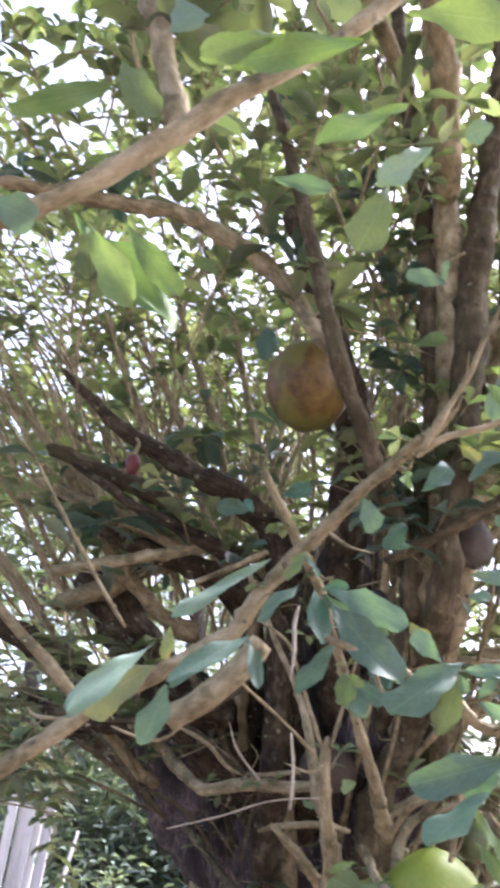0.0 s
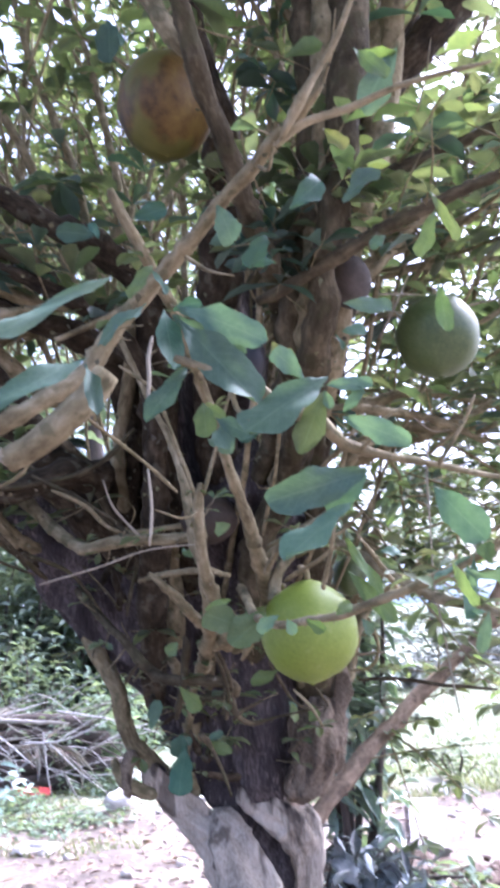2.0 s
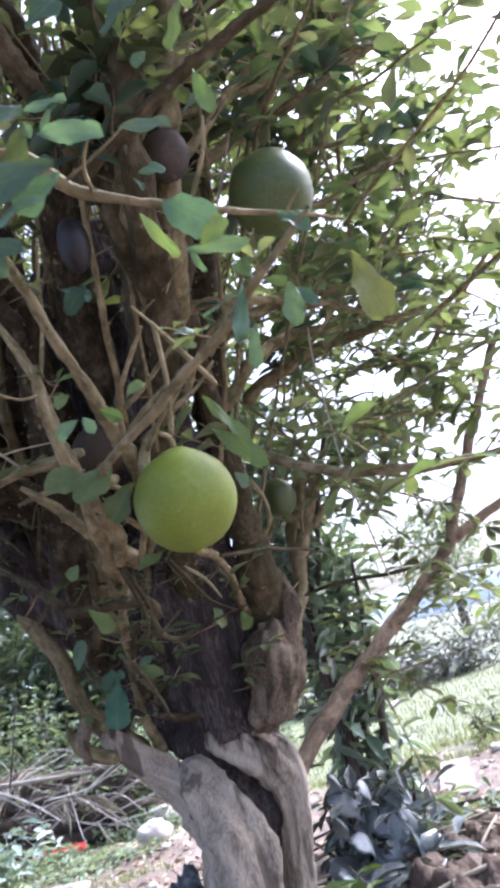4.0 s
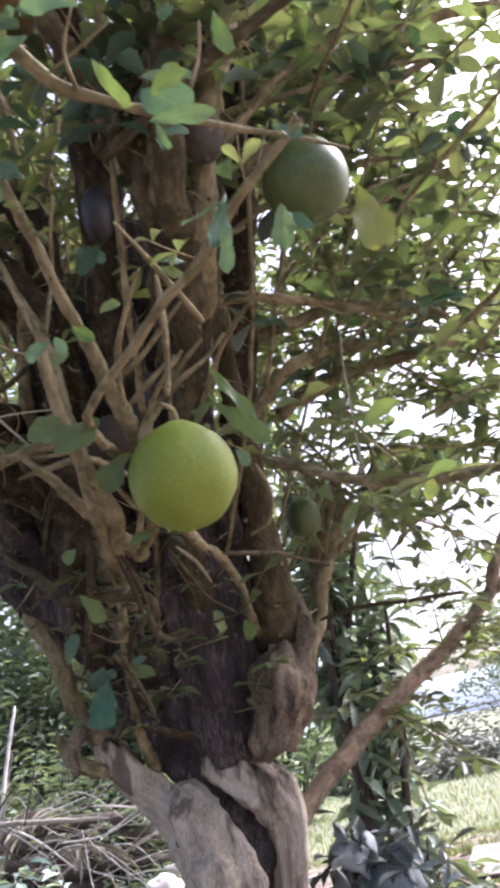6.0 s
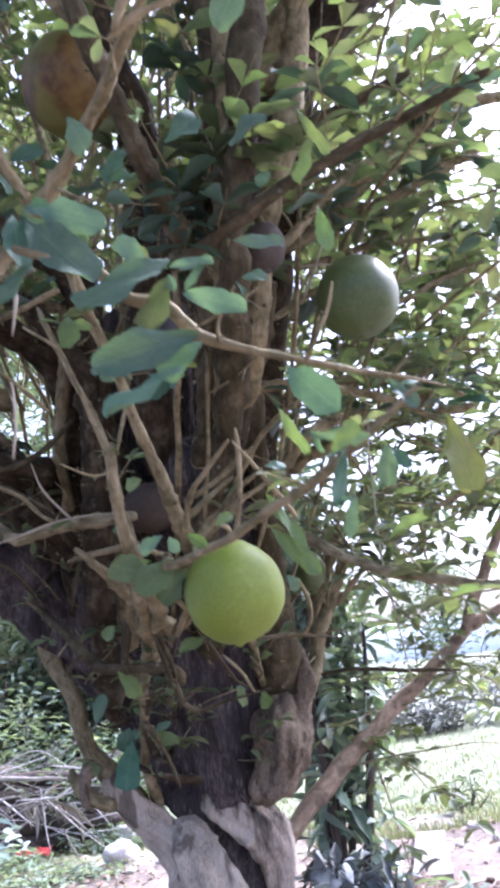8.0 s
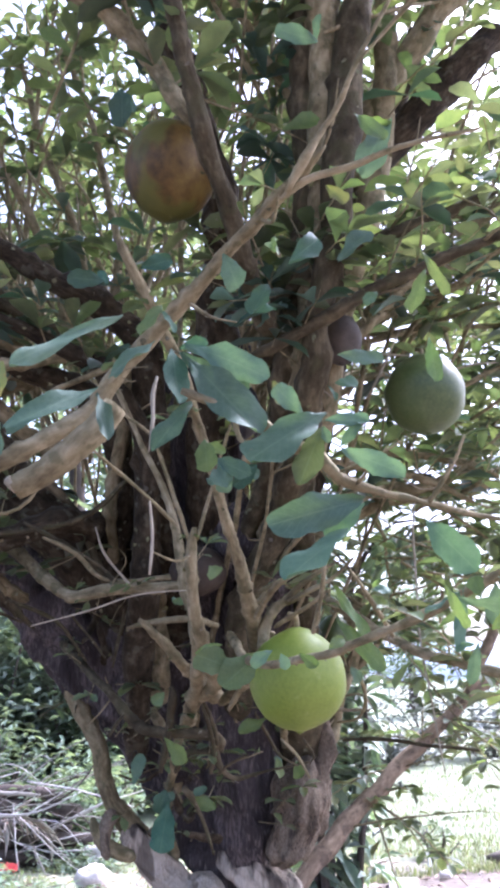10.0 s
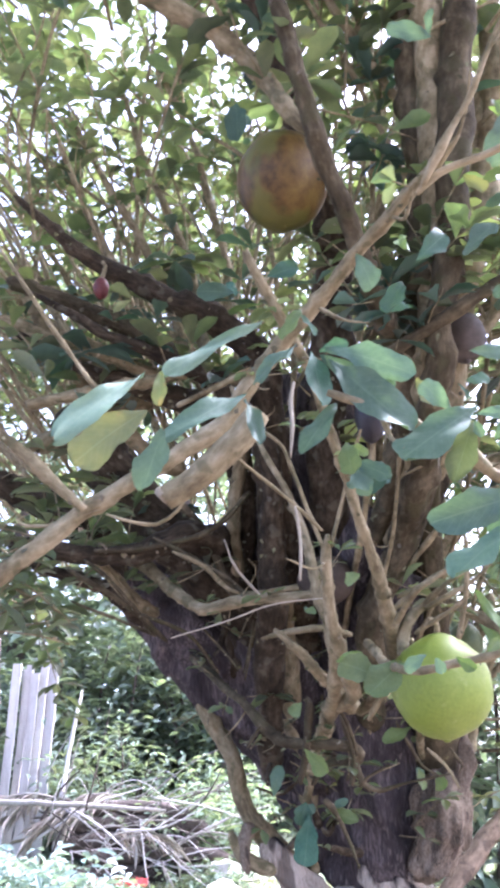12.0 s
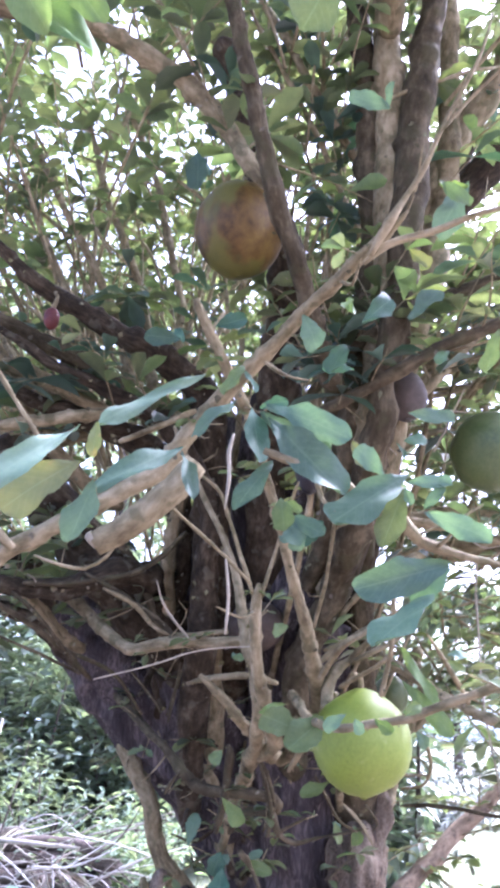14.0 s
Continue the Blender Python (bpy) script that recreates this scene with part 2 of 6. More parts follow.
dry_leaf = material("dry_leaf", [(0.11, 0.115, 0.09), (0.3, 0.31, 0.27)], scale=2, fine=20, rough=0.8, bump=0.1, island=0.9, gloss=0.2, bump_scale=0.004)
pale_plank = material("pale_plank", [(0.16, 0.14, 0.125), (0.31, 0.285, 0.26)], scale=6, fine=60, rough=0.9, bump=0.5, stretch=(1, 0.15, 1), gloss=0.1)
litter = material("litter", [(0.22, 0.15, 0.09), (0.42, 0.33, 0.24)], scale=6, fine=40, rough=0.85, bump=0.2, island=1.0)
grass_blade = material("grass_blade", [(0.15, 0.175, 0.105), (0.24, 0.26, 0.17)], scale=1, fine=10, rough=0.6, bump=0.1, translucent=0.3, island=0.9)
# distance haze is painted into this pale blue
hill_far = material("hill_far", [(0.40, 0.46, 0.50), (0.46, 0.51, 0.54)], scale=0.02, fine=0.3, rough=1.0, bump=0.0)


def ground_material():
    m = material("ground_soil", [(0.075, 0.06, 0.05), (0.18, 0.148, 0.125), (0.33, 0.285, 0.245)], scale=1.6, fine=22, rough=0.95, bump=0.9, gloss=0.1)
    n, link = m.node_tree.nodes, m.node_tree.links.new
    bsdf = n["Principled BSDF"]
    soil = bsdf.inputs["Base Color"].links[0].from_socket
    geo = n.new("ShaderNodeTexCoord")
    sep = n.new("ShaderNodeSeparateXYZ")
    link(geo.outputs["Object"], sep.inputs[0])
    wob = n.new("ShaderNodeTexNoise")
    wob.inputs["Scale"].default_value, wob.inputs["Detail"].default_value = 0.9, 5
    link(geo.outputs["Object"], wob.inputs["Vector"])
    add = n.new("ShaderNodeMath")
    add.operation = "MULTIPLY_ADD"
    link(wob.outputs[0], add.inputs[0])
    add.inputs[1].default_value = 5.0
    link(sep.outputs[1], add.inputs[2])
    mr = n.new("ShaderNodeMapRange")
    mr.inputs[1].default_value, mr.inputs[2].default_value = 9.0, 10.2
    link(add.outputs[0], mr.inputs[0])
    grass = n.new("ShaderNodeValToRGB")
    grass.color_ramp.elements[0].color, grass.color_ramp.elements[1].color = (0.15, 0.17, 0.11, 1), (0.24, 0.255, 0.175, 1)
    gn = n.new("ShaderNodeTexNoise")
    gn.inputs["Scale"].default_value, gn.inputs["Detail"].default_value = 3, 8
    link(geo.outputs["Object"], gn.inputs["Vector"])
    link(gn.outputs[0], grass.inputs[0])
    mx = n.new("ShaderNodeMix")
    mx.data_type = "RGBA"
    link(mr.outputs[0], mx.inputs[0])
    link(soil, mx.inputs[6])
    link(grass.outputs[0], mx.inputs[7])
    link(mx.outputs[2], bsdf.inputs["Base Color"])
    return m


# ---- building helpers
HOME = {}


def thing(name, at, label, category, group="", kind=""):
    ob = new(name)
    ob.empty_display_size = 0.1
    ob.location = at
    HOME[ob] = Matrix.Translation(at)
    return tagged(ob, label, category, group, kind)


def mesh(name, verts, faces, mat, smooth=True):
    me = bpy.data.meshes.new(name)
    me.from_pydata(verts, [], faces)
    if smooth:
        me.polygons.foreach_set("use_smooth", [True] * len(me.polygons))
    me.materials.append(mat)
    me.update()
    return me


def part(name, me, parent, label="", kind=""):
    """One mesh in world coordinates as a part of a thing or of a part."""
    ob = new(name, me)
    ob.parent = parent
    ob.matrix_parent_inverse = HOME[parent].inverted()
    HOME[ob] = Matrix.Identity(4)
    return tagged(ob, label, kind=kind)


def smooth_path(pts, step):
    """Catmull-Rom through (x, y, z, r)."""
    p = [np.array(q, float) for q in pts]
    p = [2 * p[0] - p[1]] + p + [2 * p[-1] - p[-2]]
    out = []
    for i in range(1, len(p) - 2):
        a, b, c, d = p[i - 1:i + 3]
        k = max(1, int(np.linalg.norm((c - b)[:3]) / step))
        for j in range(k):
            s = j / k
            out.append(0.5 * (2 * b + (c - a) * s + (2 * a - 5 * b + 4 * c - d) * s * s + (3 * b - a - 3 * c + d) * s ** 3))
    out.append(p[-2])
    return np.array(out)


def tube(pts, sides=8, step=0.03, rough=0.12, seed=0, verts=None, faces=None, knots=0.0, blunt=False):
    """A knobbly tapered limb as vertex and face lists."""
    verts = [] if verts is None else verts
    faces = [] if faces is None else faces
    path = smooth_path(pts, step)
    for q in path:
        k = 0.30 * min(q[3], 0.03) + 0.002
        p = Vector(q[:3]) * 9 + Vector((seed * 3.1, 0, 0))
        q[:3] += k * np.array((noise.noise(p), noise.noise(p + Vector((9, 0, 0))), noise.noise(p + Vector((0, 9, 0)))))
    v0 = len(verts)
    u = None
    for i, q in enumerate(path):
        t = path[min(i + 1, len(path) - 1)][:3] - path[max(i - 1, 0)][:3]
        t = t / (np.linalg.norm(t) + 1e-9)
        if u is None:
            u = np.cross(t, (0.31, 0.2, 0.93) if abs(t[2]) < 0.9 else (1, 0, 0))
        u = u - t * (u @ t)
        u /= np.linalg.norm(u)
        w = np.cross(t, u)
        r = max(q[3], 0.0012)
        end = 1.0 if blunt else (0.7 if r < 0.016 else 0.35) if i in (0, len(path) - 1) else 0.9 if i in (1, len(path) - 2) else 1.0
        for k in range(sides):
            a = 2 * math.pi * k / sides
            d = u * math.cos(a) + w * math.sin(a)
            c = q[:3] + d * r
            f = 1 + rough * (noise.noise(Vector(c * (0.25 / max(r, 0.012))) + Vector((seed, 0, 0))) * 1.4 + 0.5 * noise.noise(Vector(c * (1.1 / max(r, 0.012)))))
            if knots:
                f += knots * max(0.0, noise.noise(Vector(c * (0.5 / max(r, 0.012))) + Vector((7, seed, 3))) - 0.25) * 2
            verts.append(tuple(q[:3] + d * r * f * end))
        if i:
            a0, b0 = v0 + (i - 1) * sides, v0 + i * sides
            for k in range(sides):
                k2 = (k + 1) % sides
                faces.append((a0 + k, a0 + k2, b0 + k2, b0 + k))
    faces.append(tuple(v0 + k for k in reversed(range(sides))))
    faces.append(tuple(v0 + (len(path) - 1) * sides + k for k in range(sides)))
    return verts, faces


def blob(centre, radius, squash=(1, 1, 1), rings=20, sides=28, rough=0.02, seed=0, profile=None):
    """A closed rounded body; profile(s) scales the radius from top (0) to bottom (1)."""
    verts, faces = [], []
    for i in range(rings + 1):
        s = i / rings
        th = math.pi * s
        for k in range(sides):
            a = 2 * math.pi * k / sides
            d = Vector((math.sin(th) * math.cos(a), math.sin(th) * math.sin(a), math.cos(th)))
            f = radius * (1 + rough * noise.noise(d * 1.7 + Vector((seed, seed * 0.7, 0))) + rough * 0.4 * noise.noise(d * 5 + Vector((0, seed, 0))))
            if profile:
                f *= profile(s)
            verts.append((centre[0] + d.x * f * squash[0], centre[1] + d.y * f * squash[1], centre[2] + d.z * f * squash[2]))
    for i in range(rings):
        for k in range(sides):
            k2 = (k + 1) % sides
            faces.append((i * sides + k, (i + 1) * sides + k, (i + 1) * sides + k2, i * sides + k2))
    return verts, faces


LEAF_W = [(s, float(np.interp(s, (0, 0.1, 0.25, 0.42, 0.58, 0.72, 0.84, 0.93, 0.98, 1), (0.05, 0.12, 0.36, 0.68, 0.9, 1.0, 0.98, 0.84, 0.6, 0.25)))) for s in (0, 0.06, 0.14, 0.22, 0.3, 0.38, 0.46, 0.54, 0.62, 0.7, 0.78, 0.85, 0.91, 0.955, 0.985, 1)]
ACROSS = (-1, -0.66, -0.33, 0, 0.33, 0.66, 1)


def leaf_shape(length, width, curl, fold, seed=0, long=False):
    """An obovate leaf along +x with its face up: a folded midrib, a drooping tip and wavy edges."""
    verts, faces = [], []
    rnd = random.Random(seed)
    ph, tw = rnd.random() * 6, rnd.uniform(-0.8, 0.8)
    round_off = rnd.uniform(0.1, 0.6)
    for i, (s, w) in enumerate(LEAF_W):
        if long:
            w = math.sin(math.pi * min(1, s * 0.94 + 0.05)) ** 0.8
        elif round_off:
            w = w * (1 - round_off) + round_off * max(0.0, math.sin(math.pi * min(1, s * 0.95 + 0.01))) ** 0.7
        for j, k in enumerate(ACROSS):
            y = k * w * width / 2
            z = abs(k) * w * width * 0.5 * fold + 0.05 * length * math.sin(ph + s * 9 + k * 2.4) * abs(k)
            y *= 1 + 0.09 * math.sin(ph * 2 + s * 13 + k) + 0.05 * math.sin(ph + s * 29)
            ct, sn = math.cos(tw * s), math.sin(tw * s)
            verts.append((s * length, y * ct - z * sn, y * sn + z * ct - curl * length * s * s))
        if i:
            for j in range(6):
                a = (i - 1) * 7 + j
                faces.append((a, a + 1, a + 8, a + 7))
    return verts, faces


def vein(mat):
    """Pale midrib and side veins along a leaf's own coordinates."""
    n, link = mat.node_tree.nodes, mat.node_tree.links.new
    bsdf = n["Principled BSDF"]
    col = bsdf.inputs["Base Color"].links[0].from_socket
    uv = n.new("ShaderNodeUVMap")
    sep = n.new("ShaderNodeSeparateXYZ")
    link(uv.outputs[0], sep.inputs[0])

    def math_node(op, a, b=None, c=None):
        m = n.new("ShaderNodeMath")
        m.operation = op
        for i, q in enumerate((a, b, c)):
            if q is None:
                continue
            if isinstance(q, (int, float)):
                m.inputs[i].default_value = q
            else:
                link(q, m.inputs[i])
        return m.outputs[0]

    off = math_node("ABSOLUTE", math_node("SUBTRACT", sep.outputs[1], 0.5))
    rib = math_node("LESS_THAN", off, 0.022)
    wave = math_node("SINE", math_node("MULTIPLY", math_node("SUBTRACT", sep.outputs[0], math_node("MULTIPLY", off, 0.5)), 62.0))
    side = math_node("MULTIPLY", math_node("GREATER_THAN", wave, 0.9), 0.45)
    fac = math_node("MULTIPLY", math_node("MAXIMUM", rib, side), 0.15)
    mx = n.new("ShaderNodeMix")
    mx.data_type = "RGBA"
    link(fac, mx.inputs[0])
    link(col, mx.inputs[6])
    mx.inputs[7].default_value = (0.26, 0.34, 0.2, 1)
    link(mx.outputs[2], bsdf.inputs["Base Color"])


for leaf_mat in (cool, dark, fresh, yellow, pale):
    vein(leaf_mat)


class Cloud:
    """Many small leaves or stems gathered into one mesh."""

    def __init__(self):
        self.v, self.f, self.n = [], [], 0

    def add(self, verts, faces):
        self.v.append(np.asarray(verts, float))
        self.f.extend([tuple(i + self.n for i in q) for q in faces])
        self.n += len(verts)

    def put(self, name, mat, parent=None, label="", category=""):
        me = mesh(name, np.concatenate(self.v).tolist(), self.f, mat)
        if parent:
            return part(name, me, parent, label, kind="stuff")
        return tagged(new(name, me), label, category, kind="stuff")


def small_leaf(long=False):
    st = ((0, 0.04), (0.3, 0.5), (0.62, 1.0), (0.86, 0.8), (1, 0.05)) if not long else ((0, 0.1), (0.25, 0.8), (0.5, 1.0), (0.78, 0.6), (1, 0.03))
    verts, faces = [], []
    for i, (s, w) in enumerate(st):
        for k in (-1, 0, 1):
            verts.append((s, k * w * 0.5, abs(k) * w * 0.12 - 0.22 * s * s))
        if i:
            a = (i - 1) * 3
            faces += [(a, a + 1, a + 4, a + 3), (a + 1, a + 2, a + 5, a + 4)]
    return np.array(verts), faces


SMALL, SMALL_F = small_leaf()
LONG, LONG_F = small_leaf(True)


def put_leaf(cloud, base, way, up, length, width, long=False):
    x = np.asarray(way, float)
    x = x / np.linalg.norm(x)
    y = np.cross(up, x)
    ny = np.linalg.norm(y)
    y = y / ny if ny > 1e-6 else np.array((0, 1.0, 0))
    z = np.cross(x, y)
    t = LONG if long else SMALL
    cloud.add(np.asarray(base) + t[:, :1] * length * x + t[:, 1:2] * width * y + t[:, 2:] * length * z, LONG_F if long else SMALL_F)


# ---- ground
def height(x, y):
    h = -0.27 * min(1.0, max(0.0, (y - 3.4) / 5.0)) ** 1.2
    h += 0.10 * math.exp(-((x - 0.4) ** 2 + (y - 3.0) ** 2) / 0.5)
    near = math.exp(-((x / 12) ** 2 + (y / 14) ** 2))
    h += near * (0.05 * noise.noise(Vector((x * 0.8, y * 0.8, 0))) + 0.025 * noise.noise(Vector((x * 3, y * 3, 2))) + 0.012 * noise.noise(Vector((x * 9, y * 9, 5))))
    if x > 1.2 and y < 5.2:
        h -= 0.10 * math.exp(-((x - 1.9) ** 2 / 0.25 + (y - 4.0) ** 2 / 0.15))
    return h


def axis(lo, hi, fine_lo, fine_hi, step):
    a = list(np.arange(fine_lo, fine_hi, step))
    v, s = fine_hi, step
    while v < hi:
        a.append(v)
        s *= 1.3
        v += s
    a.append(hi)
    v, s = fine_lo, step
    while v > lo:
        s *= 1.3
        v -= s
        a.insert(0, max(v, lo))
    return a


gx, gy = axis(-1500, 1500, -5, 6, 0.07), axis(-800, 2500, 0, 11, 0.07)
gv = [(x, y, height(x, y)) for y in gy for x in gx]
w_ = len(gx)
gf = [(j * w_ + i, j * w_ + i + 1, (j + 1) * w_ + i + 1, (j + 1) * w_ + i) for j in range(len(gy) - 1) for i in range(w_ - 1)]
tagged(new("ground", mesh("ground", gv, gf, ground_material())), "bare pinkish soil turning to short grass further off", "ground", kind="structure")

# ---- the calabash tree
tree = thing("calabash_tree", (0.40, 3.0, 0.0), "old gnarled calabash tree with twisted trunk and many crowded stems", "tree")


class Strands:
    def __init__(self):
        self.v, self.f = [], []


def strand(bm, pts):
    """A fluted, ropy strand: ridges twist slowly round it."""
    v0 = len(bm.v)
    tube(pts, sides=36, step=0.022, rough=0.13, seed=len(bm.v) % 17, verts=bm.v, faces=bm.f, knots=0.3)
    path = smooth_path(pts, 0.022)
    for i, q in enumerate(path):
        q[:3] = np.mean(bm.v[v0 + i * 36:v0 + i * 36 + 36], axis=0)
        for k in range(36):
            c = Vector(bm.v[v0 + i * 36 + k])
            a = 2 * math.pi * k / 36 + i * 0.05
            g = 0.12 * math.sin(a * 4 + 2 * noise.noise(c * 4)) + 0.09 * math.sin(a * 9 + 3 * noise.noise(c * 6)) + 0.07 * noise.noise(c * 30) + 0.05 * noise.noise(c * 70)
            m = Vector(q[:3])
            bm.v[v0 + i * 36 + k] = tuple(m + (c - m) * (1 + g))


trunk_bm = Strands()
strand(trunk_bm, [(.335, 2.95, .295, .085), (.319, 2.96, .418, .08), (.281, 2.97, .517, .0722), (.217, 2.99, .592, .0558), (.144, 3, .671, .0494), (.078, 3, .744, .0444), (.029, 3, .813, .0304)])
strand(trunk_bm, [(.34, 2.9, -.06, .15), (.335, 2.9, .097, .108), (.342, 2.9, .214, .098), (.35, 2.9, .349, .1), (.337, 2.92, .447, .094), (.304, 2.94, .541, .0785), (.278, 2.97, .606, .0573), (.25, 3, .652, .0300)])
strand(trunk_bm, [(.447, 3.0, -.06, .08), (.452, 3.0, .049, .046), (.487, 3.0, .169, .042), (.52, 3.0, .321, .045), (.54, 3, .451, .048), (.528, 2.97, .551, .0600), (.473, 2.975, .627, .0690), (.401, 3.0, .685, .0660), (.345, 3.05, .742, .0500), (.312, 3.10, .80, .036), (.295, 3.15, .87, .016)])
strand(trunk_bm, [(.47, 2.96, -.05, .05), (.503, 2.97, .179, .032), (.544, 2.97, .332, .0288), (.572, 2.95, .458, .0256), (.572, 2.94, .57, .0241), (.548, 2.95, .648, .0174)])
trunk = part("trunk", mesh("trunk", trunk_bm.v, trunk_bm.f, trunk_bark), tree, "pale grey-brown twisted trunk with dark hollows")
fuse = trunk.modifiers.new("fuse", "REMESH")
fuse.mode, fuse.voxel_size, fuse.use_smooth_shade = "VOXEL", 0.006, True
burl_bm = Strands()
strand(burl_bm, [(.487, 2.93, .655, .02), (.513, 2.89, .70, .0480), (.556, 2.88, .762, .0770), (.588, 2.88, .84, .0850), (.604, 2.91, .918, .0760), (.606, 2.96, .975, .0520)])
strand(burl_bm, [(.60, 2.93, .74, .03), (.640, 2.90, .80, .0420), (.668, 2.91, .881, .0340), (.684, 2.91, .966, .0290), (.688, 2.92, 1.052, .0200), (.693, 2.93, 1.123, .0090)])
for i, q in enumerate(burl_bm.v):
    c = Vector(q)
    out = (c - Vector((0.6, 2.93, 0.85))).normalized()
    g = 0.03 * noise.noise(c * 8) + 0.02 * noise.noise(c * 19) - 0.022 * abs(noise.noise(Vector((c.x * 40, c.y * 40, c.z * 7)))) - 0.02 * max(0.0, noise.noise(c * 26) - 0.15) * 3
    burl_bm.v[i] = tuple(c + out * g + 0.01 * noise.noise_vector(c * 50))
burl = part("burl", mesh("burl", burl_bm.v, burl_bm.f, burl_bark), tree, "tan broken burl on the side of the trunk")
fuse = burl.modifiers.new("fuse", "REMESH")
fuse.mode, fuse.voxel_size, fuse.use_smooth_shade = "VOXEL", 0.006, True
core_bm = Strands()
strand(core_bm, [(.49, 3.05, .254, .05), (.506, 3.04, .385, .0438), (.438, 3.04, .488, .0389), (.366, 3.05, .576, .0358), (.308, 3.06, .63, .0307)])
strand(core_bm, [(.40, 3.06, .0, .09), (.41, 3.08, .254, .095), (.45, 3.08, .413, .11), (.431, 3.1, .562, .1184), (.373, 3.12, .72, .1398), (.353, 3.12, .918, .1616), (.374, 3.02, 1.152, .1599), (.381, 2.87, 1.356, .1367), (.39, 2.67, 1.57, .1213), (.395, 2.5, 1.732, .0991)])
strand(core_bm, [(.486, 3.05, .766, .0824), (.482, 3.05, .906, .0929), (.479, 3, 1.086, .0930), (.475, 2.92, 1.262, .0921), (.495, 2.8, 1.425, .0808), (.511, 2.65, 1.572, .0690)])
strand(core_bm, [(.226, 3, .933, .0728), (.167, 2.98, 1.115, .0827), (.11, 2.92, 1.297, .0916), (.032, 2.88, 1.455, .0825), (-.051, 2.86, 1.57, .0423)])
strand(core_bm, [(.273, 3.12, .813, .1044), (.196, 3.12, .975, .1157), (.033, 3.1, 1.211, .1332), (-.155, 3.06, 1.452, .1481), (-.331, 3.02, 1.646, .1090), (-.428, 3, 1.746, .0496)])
# these two strands fill the shaded hollow between the stems with dark
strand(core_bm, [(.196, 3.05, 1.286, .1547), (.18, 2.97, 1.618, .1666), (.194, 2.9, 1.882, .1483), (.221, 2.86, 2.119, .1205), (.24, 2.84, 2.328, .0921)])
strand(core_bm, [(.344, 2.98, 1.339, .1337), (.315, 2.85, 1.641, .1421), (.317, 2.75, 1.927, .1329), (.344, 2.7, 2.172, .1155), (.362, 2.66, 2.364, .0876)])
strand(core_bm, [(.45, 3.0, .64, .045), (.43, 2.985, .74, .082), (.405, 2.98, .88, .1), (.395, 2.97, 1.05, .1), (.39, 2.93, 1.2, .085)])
core = part("heartwood", mesh("heartwood", core_bm.v, core_bm.f, core_bark), tree, "dark fibrous old wood of the trunk and main limb, darkened further for shaded hollows")
fuse = core.modifiers.new("fuse", "REMESH")
fuse.mode, fuse.voxel_size, fuse.use_smooth_shade = "VOXEL", 0.009, True


LIMB_PATHS, BOUGHS = [], []


def grained(me, v, sides, offset=0.0):
    """Gives a tube the direction in which its bark runs."""
    co = np.array(v).reshape(-1, sides, 3)
    mid = co.mean(axis=1)
    run = np.concatenate(([0], np.cumsum(np.linalg.norm(np.diff(mid, axis=0), axis=1))))
    ang = np.arange(sides) * 2 * math.pi / sides
    rad = np.full(len(mid), np.linalg.norm(co - mid[:, None], axis=2).mean())
    g = np.stack([rad[:, None] * np.cos(ang), rad[:, None] * np.sin(ang), np.repeat((run * 0.4)[:, None], sides, axis=1)], axis=2) + offset
    me.attributes.new("grain", "FLOAT_VECTOR", "POINT").data.foreach_set("vector", g.astype(np.float32).ravel())
    return me


def limb(name, mat, pts):
    r = max(q[3] for q in pts)
    sides = 7 if r < 0.01 else 12 if r < 0.03 else 20
    v, f = tube(pts, sides=sides, step=0.014 if r < 0.03 else 0.022, rough=0.13 + 0.09 * min(1, 0.012 / r), seed=len(LIMB_PATHS), knots=0.45 if r > 0.006 else 0.2, blunt=name == "sawn_stub")
    LIMB_PATHS.append((name, pts))
    BOUGHS.append(part(name, grained(mesh(name, v, f, mat), v, sides, len(LIMB_PATHS) * 1.7), tree))
    return BOUGHS[-1]


limb("cross_branch", bark, [(-0.543, 1.62, 1.376, 0.0146), (-0.46, 1.58, 1.428, 0.0153), (-0.379, 1.55, 1.476, 0.0159), (-0.295, 1.53, 1.533, 0.0153), (-0.21, 1.51, 1.581, 0.0151), (-0.105, 1.5, 1.636, 0.0155), (-0.018, 1.49, 1.688, 0.0177), (0.039, 1.47, 1.761, 0.0148), (0.099, 1.44, 1.825, 0.0141), (0.162, 1.37, 1.873, 0.0128), (0.228, 1.27, 1.912, 0.0112), (0.279, 1.15, 1.92, 0.0100), (0.306, 1.08, 1.922, 0.0068), (0.325, 1.05, 1.934, 0.0030)])
limb("sawn_stub", bark, [(.039, 1.231, 1.610, 0.0183), (-.013, 1.231, 1.556, 0.0194), (-.062, 1.242, 1.519, 0.0207), (-.102, 1.253, 1.494, 0.0199)])
limb("twig", bark, [(.271, 1.065, 1.871, 0.0059), (.293, 1.036, 1.904, 0.0059), (.331, 1.012, 1.962, 0.0047), (.361, .986, 2.024, 0.0038), (.390, .973, 2.079, 0.0030), (.420, .960, 2.144, 0.0021), (.445, .960, 2.215, 0.0016)])
limb("twig", bark, [(.357, .986, 2.020, 0.0024), (.400, .973, 2.068, 0.0026), (.437, .947, 2.098, 0.0026), (.500, .934, 2.151, 0.0024)])
limb("twig", bark, [(.261, 1.074, 1.862, 0.0050), (.295, 1.063, 1.885, 0.0054), (.350, 1.038, 1.894, 0.0047), (.398, 1.012, 1.902, 0.0041), (.443, .986, 1.901, 0.0034), (.510, .960, 1.907, 0.0028)])
